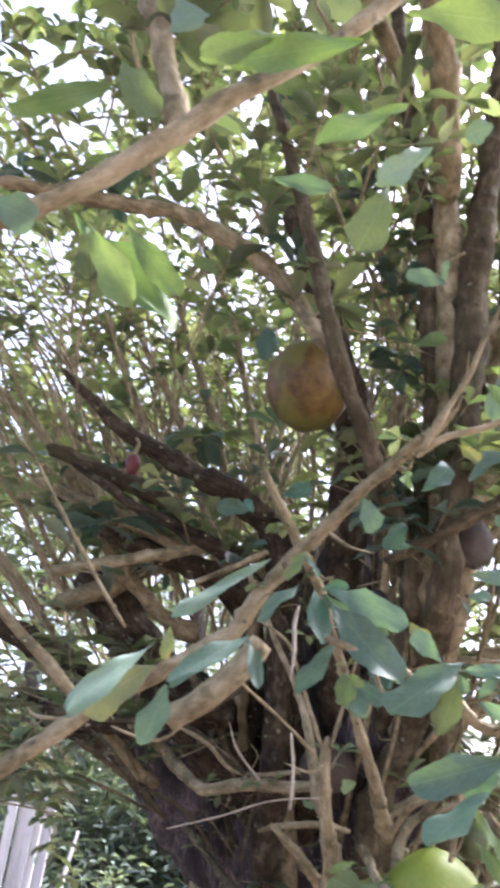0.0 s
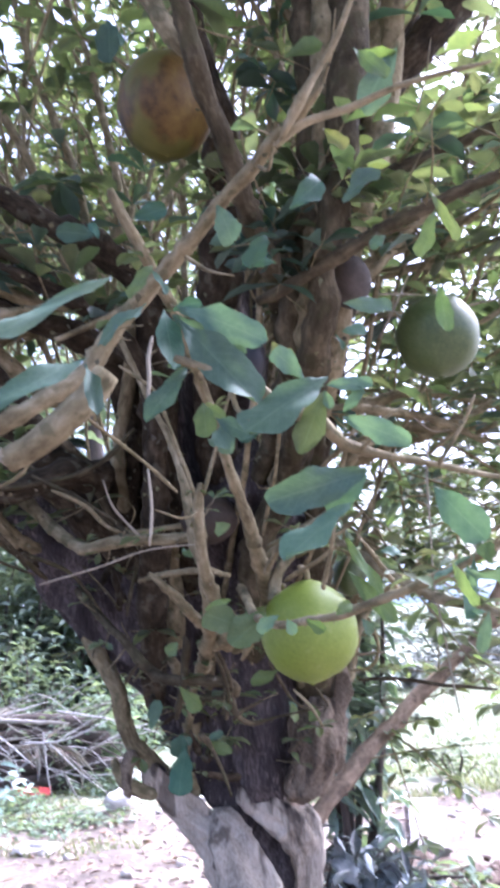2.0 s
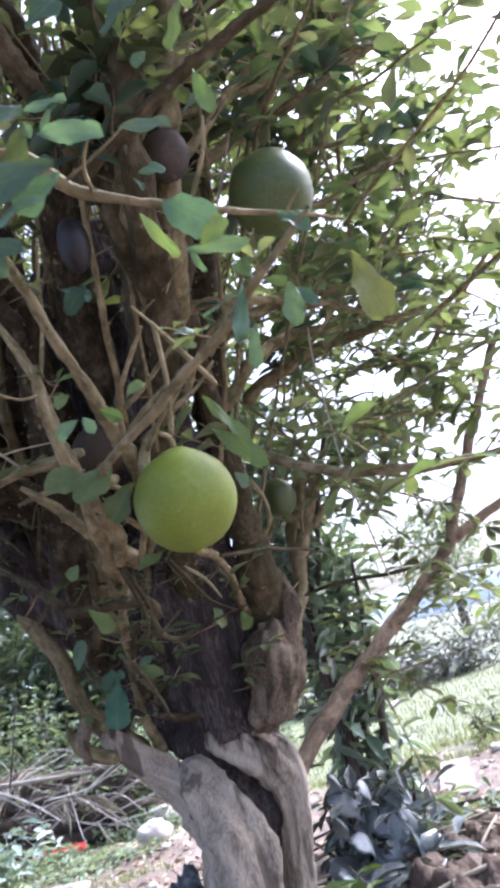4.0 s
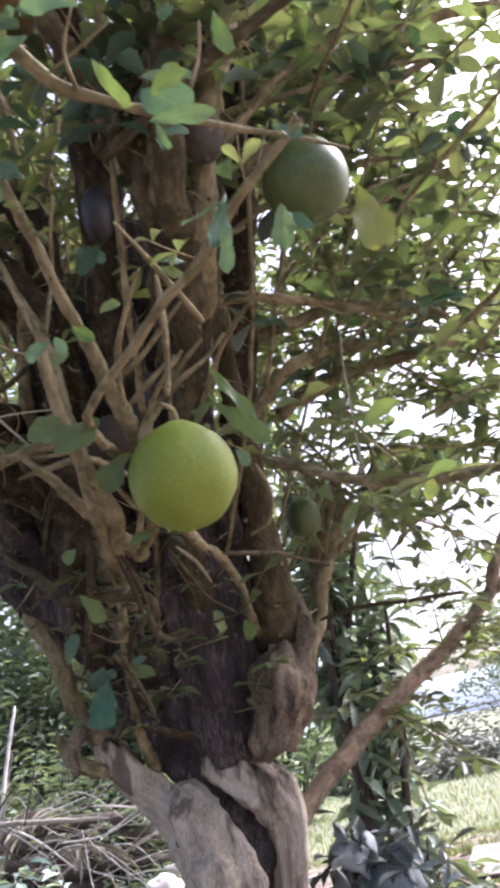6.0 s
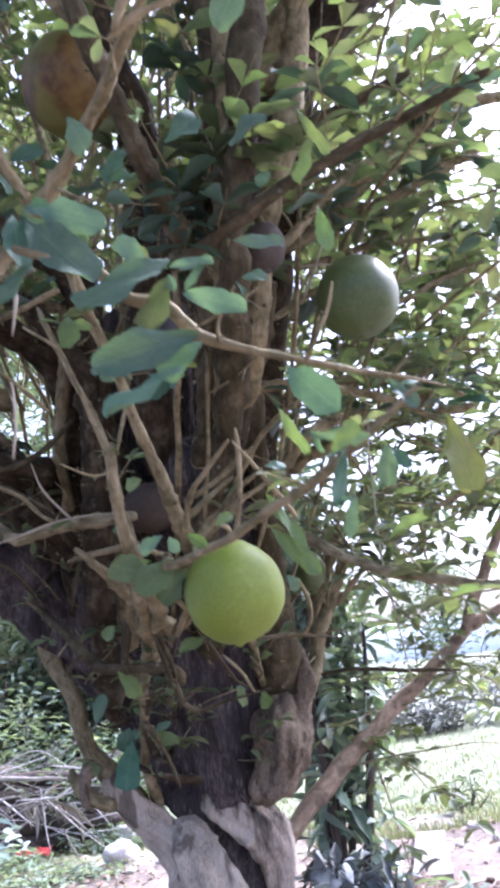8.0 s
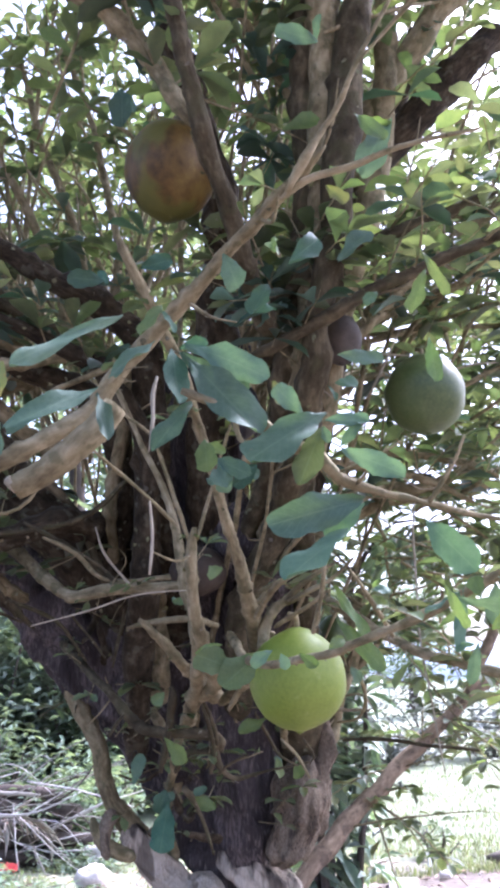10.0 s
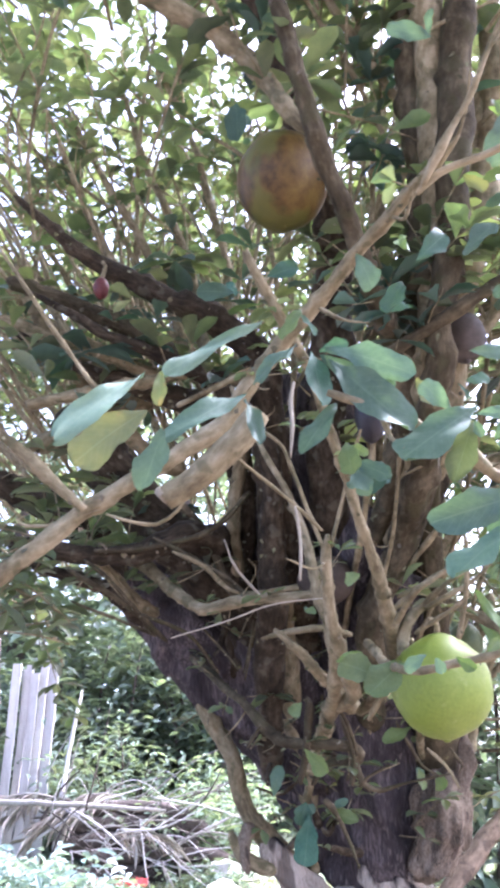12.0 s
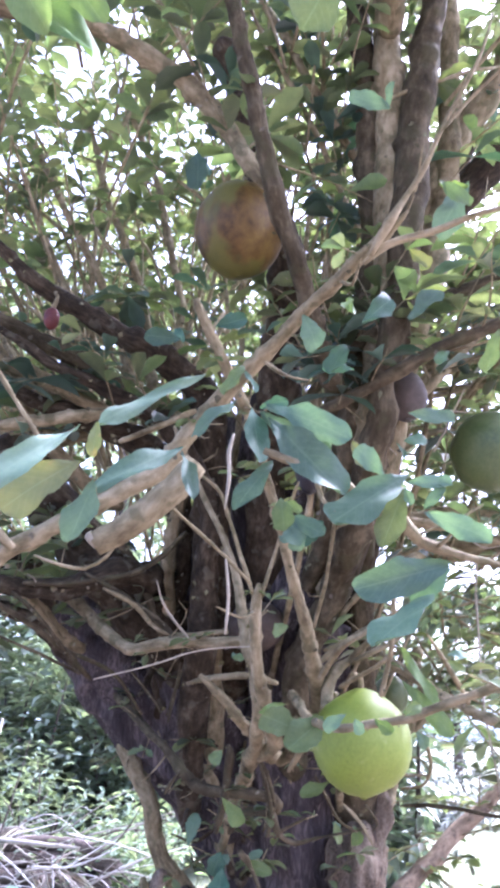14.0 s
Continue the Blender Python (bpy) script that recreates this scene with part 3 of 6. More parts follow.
limb("riser", bark, [(.283, 2.32, 1.177, .0128), (.328, 2.24, 1.22, .0176), (.353, 2.16, 1.269, .0212), (.343, 2.04, 1.328, .0192), (.301, 1.88, 1.413, .0161), (.26, 1.77, 1.515, .0116), (.216, 1.68, 1.635, .0104), (.18, 1.6, 1.726, .0097), (.147, 1.54, 1.796, .0099), (.094, 1.48, 1.884, .0109), (.061, 1.45, 1.938, .0100), (.034, 1.42, 1.995, .0077)])
limb("v_stem", bark, [(0.196, 3.04, 0.678, 0.0189), (0.165, 2.92, 0.841, 0.0151), (0.178, 2.72, 1.007, 0.0132), (0.21, 2.47, 1.163, 0.0140), (0.251, 2.16, 1.231, 0.0175), (0.197, 1.97, 1.361, 0.0148), (0.184, 1.88, 1.472, 0.0124), (0.186, 1.85, 1.528, 0.0102), (0.189, 1.84, 1.55, 0.0067)])
limb("twig", bark, [(.178, 1.85, 1.516, .0068), (.148, 1.83, 1.609, .0046), (.118, 1.8, 1.694, .0041), (.096, 1.78, 1.742, .0036), (.028, 1.76, 1.785, .0032)])
limb("twig", bark, [(.195, 1.85, 1.522, .0050), (.225, 1.8, 1.628, .0041), (.242, 1.74, 1.687, .0035), (.259, 1.7, 1.736, .0031)])
limb("twig", bark, [(-.004, 1.28, 1.566, .0022), (.061, 1.33, 1.518, .0029), (.127, 1.36, 1.46, .0029)])
limb("twig", bark, [(-.197, 1.308, 1.489, 0.0022), (-.164, 1.308, 1.477, 0.0025), (-.122, 1.308, 1.470, 0.0028), (-.090, 1.308, 1.490, 0.0029), (-.074, 1.308, 1.518, 0.0022)])
limb("straw", straw, [(.098, 1.325, 1.697, 0.0023), (.090, 1.332, 1.667, 0.0036), (.090, 1.330, 1.624, 0.0031), (.084, 1.330, 1.571, 0.0015)])
limb("straw", straw, [(.084, 1.307, 1.488, 0.0022), (.088, 1.307, 1.433, 0.0022), (.083, 1.307, 1.379, 0.0022)])
limb("stalk", bark, [(-0.429, 1.330, 1.693, 0.0080), (-0.356, 1.350, 1.620, 0.0095), (-0.299, 1.360, 1.568, 0.0105), (-0.238, 1.370, 1.515, 0.0095)])
limb("twig", bark, [(-0.353, 1.200, 1.904, 0.0022), (-0.294, 1.200, 1.804, 0.0032), (-0.245, 1.210, 1.726, 0.0036), (-0.177, 1.220, 1.625, 0.0030)])
limb("straw", straw, [(-.16, 1.95, 1.36, .0016), (-.034, 1.96, 1.392, .0021), (.06, 1.97, 1.421, .002), (.187, 2, 1.436, .0014)])
limb("crooked_branch", bark, [(-.433, 2.7, 1.735, .0199), (-.292, 2.6, 1.632, .0189), (-.195, 2.5, 1.537, .0180), (-.108, 2.4, 1.472, .0159), (-.031, 2.35, 1.477, .0169), (.074, 2.3, 1.481, .0166), (.211, 2.25, 1.476, .0151)])
limb("short_stub", bark, [(.072, 2.1, 1.379, .0069), (.131, 2.12, 1.326, .0115), (.188, 2.17, 1.263, .0140), (.29, 2.4, 1.189, .0219)])
limb("short_stub", bark, [(.044, 2.2, 1.368, .0048), (.107, 2.2, 1.382, .0072), (.197, 2.18, 1.385, .0084), (.281, 2.3, 1.376, .0089)])
limb("elbow_branch", mossy_shade_bark, [(-0.176, 2.95, 1.383, 0.0164), (-0.051, 2.6, 1.256, 0.0114), (0.007, 2.5, 1.203, 0.0127), (0.076, 2.45, 1.126, 0.0149), (0.156, 2.4, 1.108, 0.0128), (0.259, 2.4, 1.096, 0.0146), (0.289, 2.46, 1.059, 0.0132), (0.218, 2.58, 1.047, 0.0100), (0.184, 2.74, 0.982, 0.0077)])
limb("twig", mossy_shade_bark, [(0.035, 2.45, 1.159, 0.0054), (0.009, 2.43, 1.128, 0.0054), (-0.005, 2.42, 1.105, 0.0040)])
limb("twig", mossy_shade_bark, [(0.276, 2.42, 1.064, 0.0133), (0.29, 2.42, 1.011, 0.0088), (0.334, 2.42, 0.984, 0.0062), (0.405, 2.4, 1, 0.0039), (0.52, 2.38, 1.019, 0.0030)])
limb("twig", mossy_shade_bark, [(0.262, 2.42, 1.119, 0.0089), (0.246, 2.38, 1.176, 0.0053), (0.227, 2.36, 1.204, 0.0044)])
limb("twig", mossy_shade_bark, [(0.354, 2.35, 1.049, 0.0038), (0.302, 2.4, 1.019, 0.0043), (0.282, 2.42, 0.997, 0.0053)])
limb("twig", mossy_shade_bark, [(0.192, 2.4, 0.969, 0.0111), (0.22, 2.42, 0.929, 0.0060), (0.247, 2.44, 0.863, 0.0047), (0.267, 2.45, 0.801, 0.0043)])
limb("fruit_branch", bark, [(0.283, 2.050, 1.335, 0.0104), (0.282, 1.845, 1.283, 0.0094), (0.282, 1.678, 1.260, 0.0077), (0.307, 1.592, 1.254, 0.0071), (0.339, 1.533, 1.259, 0.0074), (0.387, 1.457, 1.266, 0.0073), (0.440, 1.387, 1.286, 0.0069), (0.496, 1.334, 1.309, 0.0072), (0.563, 1.246, 1.348, 0.0060), (0.638, 1.211, 1.407, 0.0046)])
limb("twig", bark, [(.324, 1.9, 1.356, .0064), (.339, 1.75, 1.4, .0067), (.364, 1.65, 1.421, .0048), (.405, 1.55, 1.449, .0034)])
limb("twig", bark, [(.366, 1.9, 1.339, .0054), (.406, 1.8, 1.366, .0052), (.454, 1.75, 1.4, .0038)])
limb("twig", bark, [(.32, 2.1, 1.212, .0078), (.281, 2.05, 1.255, .0048), (.25, 2, 1.288, .0033)])
limb("near_branch", bark, [(.122, 1.127, 1.598, 0.0058), (.174, 1.125, 1.576, 0.0063), (.227, 1.132, 1.559, 0.0074), (.265, 1.143, 1.524, 0.0080), (.306, 1.154, 1.522, 0.0092), (.339, 1.186, 1.500, 0.0083), (.361, 1.206, 1.493, 0.0079), (.420, 1.227, 1.481, 0.0069), (.475, 1.248, 1.473, 0.0053), (.555, 1.269, 1.460, 0.0042), (.639, 1.290, 1.449, 0.0034), (.717, 1.310, 1.436, 0.0025)])
limb("twig", bark, [(.391, 1.33, 1.384, .0024), (.423, 1.37, 1.356, .0034), (.455, 1.41, 1.322, .0045), (.491, 1.46, 1.288, .0046)])
limb("twig", bark, [(.417, 1.75, 1.315, .0064), (.428, 1.7, 1.395, .0051), (.431, 1.66, 1.47, .0055), (.429, 1.65, 1.5, .0031)])
limb("twig", bark, [(.325, 1.85, 1.411, .0056), (.385, 1.8, 1.433, .0055), (.431, 1.75, 1.461, .0045), (.465, 1.72, 1.482, .0033)])
limb("twig", straw, [(0.668, 2.05, 1.935, .0035), (0.705, 2.01, 2.01, .0032), (0.737, 1.97, 2.084, .0022)])
limb("vine", straw, [(0.886, 2.4, 1.724, 0.0023), (0.874, 2.4, 1.624, 0.0034), (0.87, 2.4, 1.461, 0.0029), (0.866, 2.4, 1.304, 0.0032), (0.884, 2.4, 1.151, 0.0028), (0.9, 2.4, 0.976, 0.0024)])
limb("right_branch", bark, [(.588, 2.7, 1.523, .0166), (.665, 2.6, 1.45, .0158), (.742, 2.5, 1.384, .0151), (.838, 2.4, 1.303, .0144), (.956, 2.3, 1.249, .0137), (1.063, 2.2, 1.212, .0119), (1.177, 2, 1.174, .0086)])
limb("right_branch", mossy_shade_bark, [(.344, 1.9, 1.975, .0145), (.411, 1.86, 1.997, .0154), (.491, 1.82, 2.038, .0163), (.581, 1.78, 2.077, .0151), (.691, 1.72, 2.111, .0137), (.814, 1.68, 2.158, .0125), (.925, 1.62, 2.185, .0112), (1.039, 1.58, 2.22, .0100)])
limb("right_branch", bark, [(.662, 2.2, 2.328, .0136), (.793, 2.2, 2.355, .0110), (.961, 2.2, 2.39, .0111), (1.131, 2.2, 2.426, .0126), (1.301, 2.2, 2.443, .0098)])
limb("right_branch", bark, [(.692, 2.3, 2.225, .0168), (.87, 2.3, 2.316, .0157), (1.05, 2.3, 2.389, .0144), (1.22, 2.3, 2.476, .0132), (1.357, 2.3, 2.548, .0104)])
limb("right_branch", bark, [(.755, 2.5, 2.273, .0092), (1.017, 2.5, 2.334, .0093), (1.203, 2.5, 2.351, .0086), (1.391, 2.5, 2.358, .0070)])
limb("right_branch", bark, [(.635, 2.3, 2.013, .0095), (.773, 2.3, 2.091, .0090), (1.01, 2.35, 2.064, .0092), (1.156, 2.35, 2.127, .0079), (1.327, 2.4, 2.21, .0067)])
limb("right_branch", bark, [(.486, 2.3, 1.804, .0172), (.612, 2.3, 1.818, .0146), (.745, 2.35, 1.819, .0136), (.914, 2.4, 1.8, .0112), (1.067, 2.4, 1.726, .0083)])
limb("right_branch", bark, [(.627, 2.7, 1.629, .0229), (.753, 2.7, 1.768, .0202), (.913, 2.8, 1.868, .0196), (1.089, 2.8, 1.874, .0164), (1.319, 2.8, 1.958, .0133)])
limb("right_branch", bark, [(.735, 3, 1.738, .0249), (.845, 3, 1.806, .0251), (1.017, 3, 1.866, .0220), (1.227, 3, 1.9, .0205), (1.462, 3, 1.932, .0173)])
limb("right_branch", bark, [(.655, 2.7, 1.877, .0257), (.809, 2.7, 1.934, .0215), (.96, 2.7, 1.962, .0185), (1.141, 2.7, 1.944, .0155), (1.309, 2.7, 1.877, .0108)])
limb("right_branch", bark, [(.775, 2.4, 2.328, .0173), (.915, 2.4, 2.435, .0206), (1.047, 2.4, 2.57, .0226), (1.221, 2.4, 2.706, .0216), (1.428, 2.4, 2.796, .0204), (1.658, 2.4, 2.811, .0174)])
limb("right_branch", bark, [(.843, 2.4, 2.622, .0121), (.995, 2.4, 2.669, .0122), (1.147, 2.4, 2.705, .0108), (1.308, 2.4, 2.764, .0093)])
limb("snag", bark, [(.672, 2.99, .86, .022), (.708, 3.04, .96, .023), (.755, 3.1, 1.063, .0256), (.802, 3.1, 1.192, .0245), (.857, 3.1, 1.305, .0225), (.914, 3.1, 1.42, .0190), (.913, 3.1, 1.482, .0087)])
limb("snag", bark, [(.862, 3.1, 1.265, .0136), (.933, 3.1, 1.338, .0103), (.993, 3.1, 1.403, .0069)])
limb("snag", bark, [(.765, 3.12, 1.07, .016), (.78, 3.16, 1.18, .019), (.806, 3.2, 1.297, .0233), (.854, 3.2, 1.391, .0241), (.904, 3.2, 1.488, .0293), (.94, 3.2, 1.567, .0174)])
limb("main_stem", mossy_shade_bark, [(0.611, 3.06, 0.875, 0.0560), (0.619, 2.98, 1.017, 0.0700), (0.614, 2.87, 1.19, 0.0620), (0.604, 2.76, 1.355, 0.0460), (0.59, 2.64, 1.509, 0.0380), (0.57, 2.52, 1.689, 0.0340), (0.566, 2.42, 1.863, 0.0330), (0.555, 2.36, 1.979, 0.0300)])
limb("column", shaded_bark, [(0.075, 3, 0.966, 0.0216), (0.067, 2.88, 1.052, 0.0369), (0.071, 2.72, 1.262, 0.0432), (0.09, 2.55, 1.5, 0.0431), (0.099, 2.48, 1.683, 0.0369), (0.106, 2.42, 1.832, 0.0323), (0.078, 2.38, 1.957, 0.0293), (0.015, 2.35, 2.053, 0.0278), (-0.087, 2.32, 2.134, 0.0261), (-0.238, 2.3, 2.205, 0.0206), (-0.41, 2.28, 2.29, 0.0145), (-0.58, 2.27, 2.4, 0.007)])
limb("column", shaded_bark, [(0.241, 3.08, 1.169, 0.0684), (0.207, 2.92, 1.38, 0.0704), (0.17, 2.76, 1.538, 0.0675), (0.128, 2.6, 1.681, 0.0605), (0.113, 2.5, 1.827, 0.0551), (0.111, 2.45, 1.985, 0.0513), (0.108, 2.4, 2.143, 0.0471), (0.053, 2.36, 2.254, 0.0450), (-0.083, 2.32, 2.333, 0.0406), (-0.269, 2.3, 2.427, 0.0316), (-0.46, 2.27, 2.55, 0.022), (-0.63, 2.25, 2.72, 0.009)])
limb("column", shaded_bark, [(-0.023, 3.08, 1.232, 0.0439), (-0.027, 2.92, 1.402, 0.0439), (-0.01, 2.8, 1.563, 0.0428), (0.012, 2.7, 1.757, 0.0421), (0.012, 2.65, 1.909, 0.0436), (-0.01, 2.6, 2.024, 0.0449), (-0.068, 2.55, 2.091, 0.0444), (-0.159, 2.5, 2.122, 0.0389), (-0.312, 2.45, 2.165, 0.0291), (-0.5, 2.42, 2.24, 0.02), (-0.69, 2.4, 2.36, 0.008)])
limb("main_stem", mossy_shade_bark, [(0.446, 2.72, 1.504, 0.0256), (0.457, 2.46, 1.612, 0.0318), (0.488, 2.1, 1.816, 0.0431), (0.486, 1.95, 1.884, 0.0392), (0.488, 1.88, 1.972, 0.0342), (0.495, 1.84, 2.071, 0.0313), (0.523, 1.8, 2.214, 0.0350), (0.551, 1.78, 2.388, 0.0430), (0.578, 1.76, 2.587, 0.0438), (0.607, 1.74, 2.779, 0.0424), (0.646, 1.72, 3.017, 0.0371), (0.702, 1.7, 3.312, 0.0313), (0.783, 1.68, 3.748, 0.0244), (0.879, 1.66, 4.346, 0.0131)])
limb("main_stem", bark, [(0.455, 2.48, 1.618, 0.0346), (0.477, 2.1, 1.848, 0.0385), (0.471, 1.98, 1.926, 0.0350), (0.474, 1.91, 2.016, 0.0299), (0.489, 1.88, 2.137, 0.0326), (0.513, 1.85, 2.276, 0.0392), (0.536, 1.82, 2.467, 0.0456), (0.542, 1.8, 2.674, 0.0441), (0.542, 1.78, 2.891, 0.0406), (0.543, 1.76, 3.14, 0.0352), (0.538, 1.74, 3.447, 0.0306), (0.537, 1.72, 3.874, 0.0232), (0.547, 1.7, 4.461, 0.0123)])
limb("main_stem", mossy_shade_bark, [(0.371, 2.78, 1.451, 0.0256), (0.395, 2.52, 1.634, 0.0298), (0.443, 2.14, 1.846, 0.0362), (0.431, 2, 1.935, 0.0357), (0.439, 1.95, 2.035, 0.0312), (0.465, 1.92, 2.175, 0.0342), (0.495, 1.89, 2.35, 0.0401), (0.504, 1.87, 2.539, 0.0404), (0.498, 1.84, 2.745, 0.0370), (0.488, 1.82, 2.97, 0.0337), (0.473, 1.8, 3.227, 0.0287), (0.457, 1.78, 3.544, 0.0244), (0.437, 1.76, 3.961, 0.0183), (0.428, 1.74, 4.478, 0.0106)])
limb("main_stem", bark, [(0.479, 2.5, 1.656, 0.0304), (0.541, 2.12, 1.852, 0.0321), (0.555, 2.05, 1.967, 0.0320), (0.586, 2.02, 2.096, 0.0303), (0.629, 2, 2.249, 0.0338), (0.682, 1.97, 2.417, 0.0391), (0.727, 1.95, 2.635, 0.0358), (0.753, 1.92, 2.875, 0.0321), (0.776, 1.9, 3.179, 0.0266), (0.803, 1.88, 3.576, 0.0222), (0.861, 1.86, 4.173, 0.0129)])
limb("column", shaded_bark, [(0.296, 2.6, 1.666, 0.0600), (0.28, 2.5, 1.848, 0.0600), (0.281, 2.4, 2.02, 0.0580), (0.297, 2.3, 2.164, 0.0628), (0.298, 2.2, 2.318, 0.0575), (0.305, 2.1, 2.443, 0.0524), (0.266, 2, 2.541, 0.0489), (0.227, 1.95, 2.659, 0.0451), (0.177, 1.9, 2.831, 0.0399), (0.105, 1.86, 3.073, 0.0369)])
limb("column", shaded_bark, [(0.52, 2.4, 1.859, 0.0575), (0.521, 2.35, 2.048, 0.0576), (0.526, 2.3, 2.201, 0.0634), (0.559, 2.25, 2.389, 0.0616), (0.634, 2.2, 2.518, 0.0634), (0.726, 2.15, 2.644, 0.0575), (0.833, 2.1, 2.769, 0.0535), (0.978, 2.05, 2.931, 0.0460), (1.16, 2, 3.115, 0.0386)])
limb("column", shaded_bark, [(0.566, 2.950, 1.370, 0.0400), (0.594, 2.860, 1.585, 0.0500), (0.617, 2.760, 1.774, 0.0560), (0.646, 2.620, 2.015, 0.0580), (0.680, 2.500, 2.236, 0.0560), (0.722, 2.380, 2.448, 0.0520), (0.775, 2.280, 2.670, 0.0470), (0.845, 2.200, 2.910, 0.0400), (0.948, 2.100, 3.195, 0.0320)])
limb("outer_strand", bark, [(.148, 3.04, .681, .0436), (.064, 3.02, .779, .0375), (-.005, 3, .869, .0288), (-.037, 3, .963, .0265), (-.064, 3, 1.059, .0268), (-.11, 3.03, 1.157, .0287), (-.167, 3.06, 1.269, .0266)])
limb("broken_stub", bark, [(.066, 2.96, .716, .0258), (-.012, 2.95, .746, .0227), (-.055, 2.95, .805, .0183), (-.066, 2.95, .841, .0107)])
limb("broken_stub", burl_bark, [(-.01, 2.97, .856, .0259), (-.03, 2.95, .801, .0210), (-.025, 2.93, .737, .0133), (-.019, 2.93, .719, .0059)])
limb("left_limb", shaded_bark, [(0.183, 3, 1.097, 0.0636), (0.032, 2.88, 1.455, 0.0867), (-0.114, 2.82, 1.648, 0.0941), (-0.264, 2.78, 1.806, 0.0940), (-0.399, 2.75, 1.962, 0.0864), (-0.564, 2.7, 2.192, 0.0787)])
limb("left_limb", shaded_bark, [(-0.155, 3.06, 1.452, 0.0934), (-0.339, 3, 1.669, 0.0730), (-0.509, 2.95, 1.81, 0.0557), (-0.695, 2.9, 1.925, 0.0469), (-0.915, 2.85, 2.04, 0.0414)])
limb("left_limb", shaded_bark, [(-0.224, 3.02, 1.544, 0.0507), (-0.41, 2.95, 1.678, 0.0384), (-0.592, 2.9, 1.748, 0.0313), (-0.786, 2.85, 1.781, 0.0258)])
limb("left_limb", shaded_bark, [(-0.28, 3, 1.477, 0.0333), (-0.427, 2.95, 1.592, 0.0281), (-0.551, 2.9, 1.647, 0.0228), (-0.708, 2.85, 1.702, 0.0192)])
limb("upper_limb", mossy_shade_bark, [(.534, 2.55, 1.806, .0143), (.474, 2.25, 1.963, .0212), (.395, 1.95, 2.039, .0250), (.322, 1.76, 2.096, .0240), (.282, 1.68, 2.151, .0223), (.238, 1.6, 2.242, .0217), (.188, 1.52, 2.368, .0204), (.158, 1.48, 2.48, .0195), (.132, 1.46, 2.596, .0179), (.101, 1.45, 2.741, .0165), (.069, 1.45, 2.907, .0151), (.02, 1.45, 3.136, .0127)])
limb("upper_limb", bark, [(.191, 1.58, 2.371, .0165), (.137, 1.6, 2.467, .0207), (.094, 1.62, 2.565, .0222), (.014, 1.62, 2.664, .0235), (-.1, 1.6, 2.741, .0225), (-.232, 1.58, 2.794, .0214), (-.345, 1.56, 2.796, .0201), (-.493, 1.54, 2.802, .0188), (-.653, 1.5, 2.807, .0165)])
limb("upper_limb", bark, [(.571, 1.95, 2.585, .0115), (.524, 1.93, 2.659, .0103), (.43, 1.9, 2.809, .0127), (.352, 1.88, 2.952, .0128), (.273, 1.86, 3.109, .0118), (.192, 1.84, 3.248, .0107), (.109, 1.83, 3.426, .0085)])
limb("upper_limb", bark, [(.488, 1.95, 2.507, .0079), (.415, 1.93, 2.69, .0075), (.337, 1.9, 2.87, .0070), (.258, 1.88, 3.025, .0065), (.193, 1.86, 3.164, .0059), (.111, 1.85, 3.339, .0048)])
limb("upper_limb", bark, [(.629, 2, 2.53, .0407), (.714, 1.96, 2.733, .0391), (.816, 1.92, 2.904, .0360), (.946, 1.9, 3.082, .0343), (1.133, 1.86, 3.319, .0314)])
limb("upper_limb", mossy_shade_bark, [(.385, 1.9, 2.108, .0134), (.464, 1.86, 2.161, .0164), (.527, 1.82, 2.204, .0173), (.658, 1.78, 2.242, .0151), (.767, 1.75, 2.276, .0141), (.917, 1.7, 2.331, .0120)])
limb("upper_limb", mossy_shade_bark, [(.321, 1.95, 2.037, .0114), (.385, 1.9, 2.093, .0134), (.437, 1.87, 2.142, .0154)])
limb("upper_limb", bark, [(.561, 2, 2.003, .0139), (.691, 2, 2.135, .0121), (.81, 2, 2.256, .0101), (.98, 2, 2.35, .0080)])
limb("overhead_branch", bark, [(-.415, .719, 1.909, 0.0124), (-.325, .699, 1.958, 0.0125), (-.244, .679, 1.979, 0.0118), (-.168, .668, 2.014, 0.0130), (-.092, .658, 2.070, 0.0137), (-.028, .657, 2.128, 0.0117), (.040, .656, 2.178, 0.0108), (.111, .655, 2.239, 0.0111), (.179, .654, 2.318, 0.0108), (.266, .652, 2.412, 0.0099)])
limb("overhead_branch", bark, [(-.082, .667, 2.088, 0.0157), (-.102, .675, 2.187, 0.0147), (-.124, .682, 2.282, 0.0148), (-.151, .690, 2.395, 0.0149), (-.195, .705, 2.590, 0.0140)])
limb("left_limb", mossy_shade_bark, [(-.092, 2.5, 2.201, .0428), (-.234, 2.45, 2.3, .0333), (-.371, 2.4, 2.373, .0284), (-.502, 2.35, 2.413, .0249), (-.662, 2.3, 2.464, .0216)])
limb("left_limb", bark, [(.032, 2.4, 2.143, .0205), (-.102, 2.35, 2.144, .0172), (-.259, 2.3, 2.11, .0167), (-.406, 2.25, 2.061, .0175), (-.557, 2.2, 2.016, .0156)])
limb("left_limb", bark, [(-.223, 2.6, 2.208, .0347), (-.31, 2.55, 2.244, .0373), (-.414, 2.5, 2.297, .0337), (-.546, 2.45, 2.327, .0285), (-.71, 2.4, 2.382, .0251)])
limb("left_limb", bark, [(-.211, 2.7, 2.217, .0295), (-.353, 2.65, 2.174, .0319), (-.482, 2.6, 2.094, .0339), (-.637, 2.55, 2.018, .0328)])
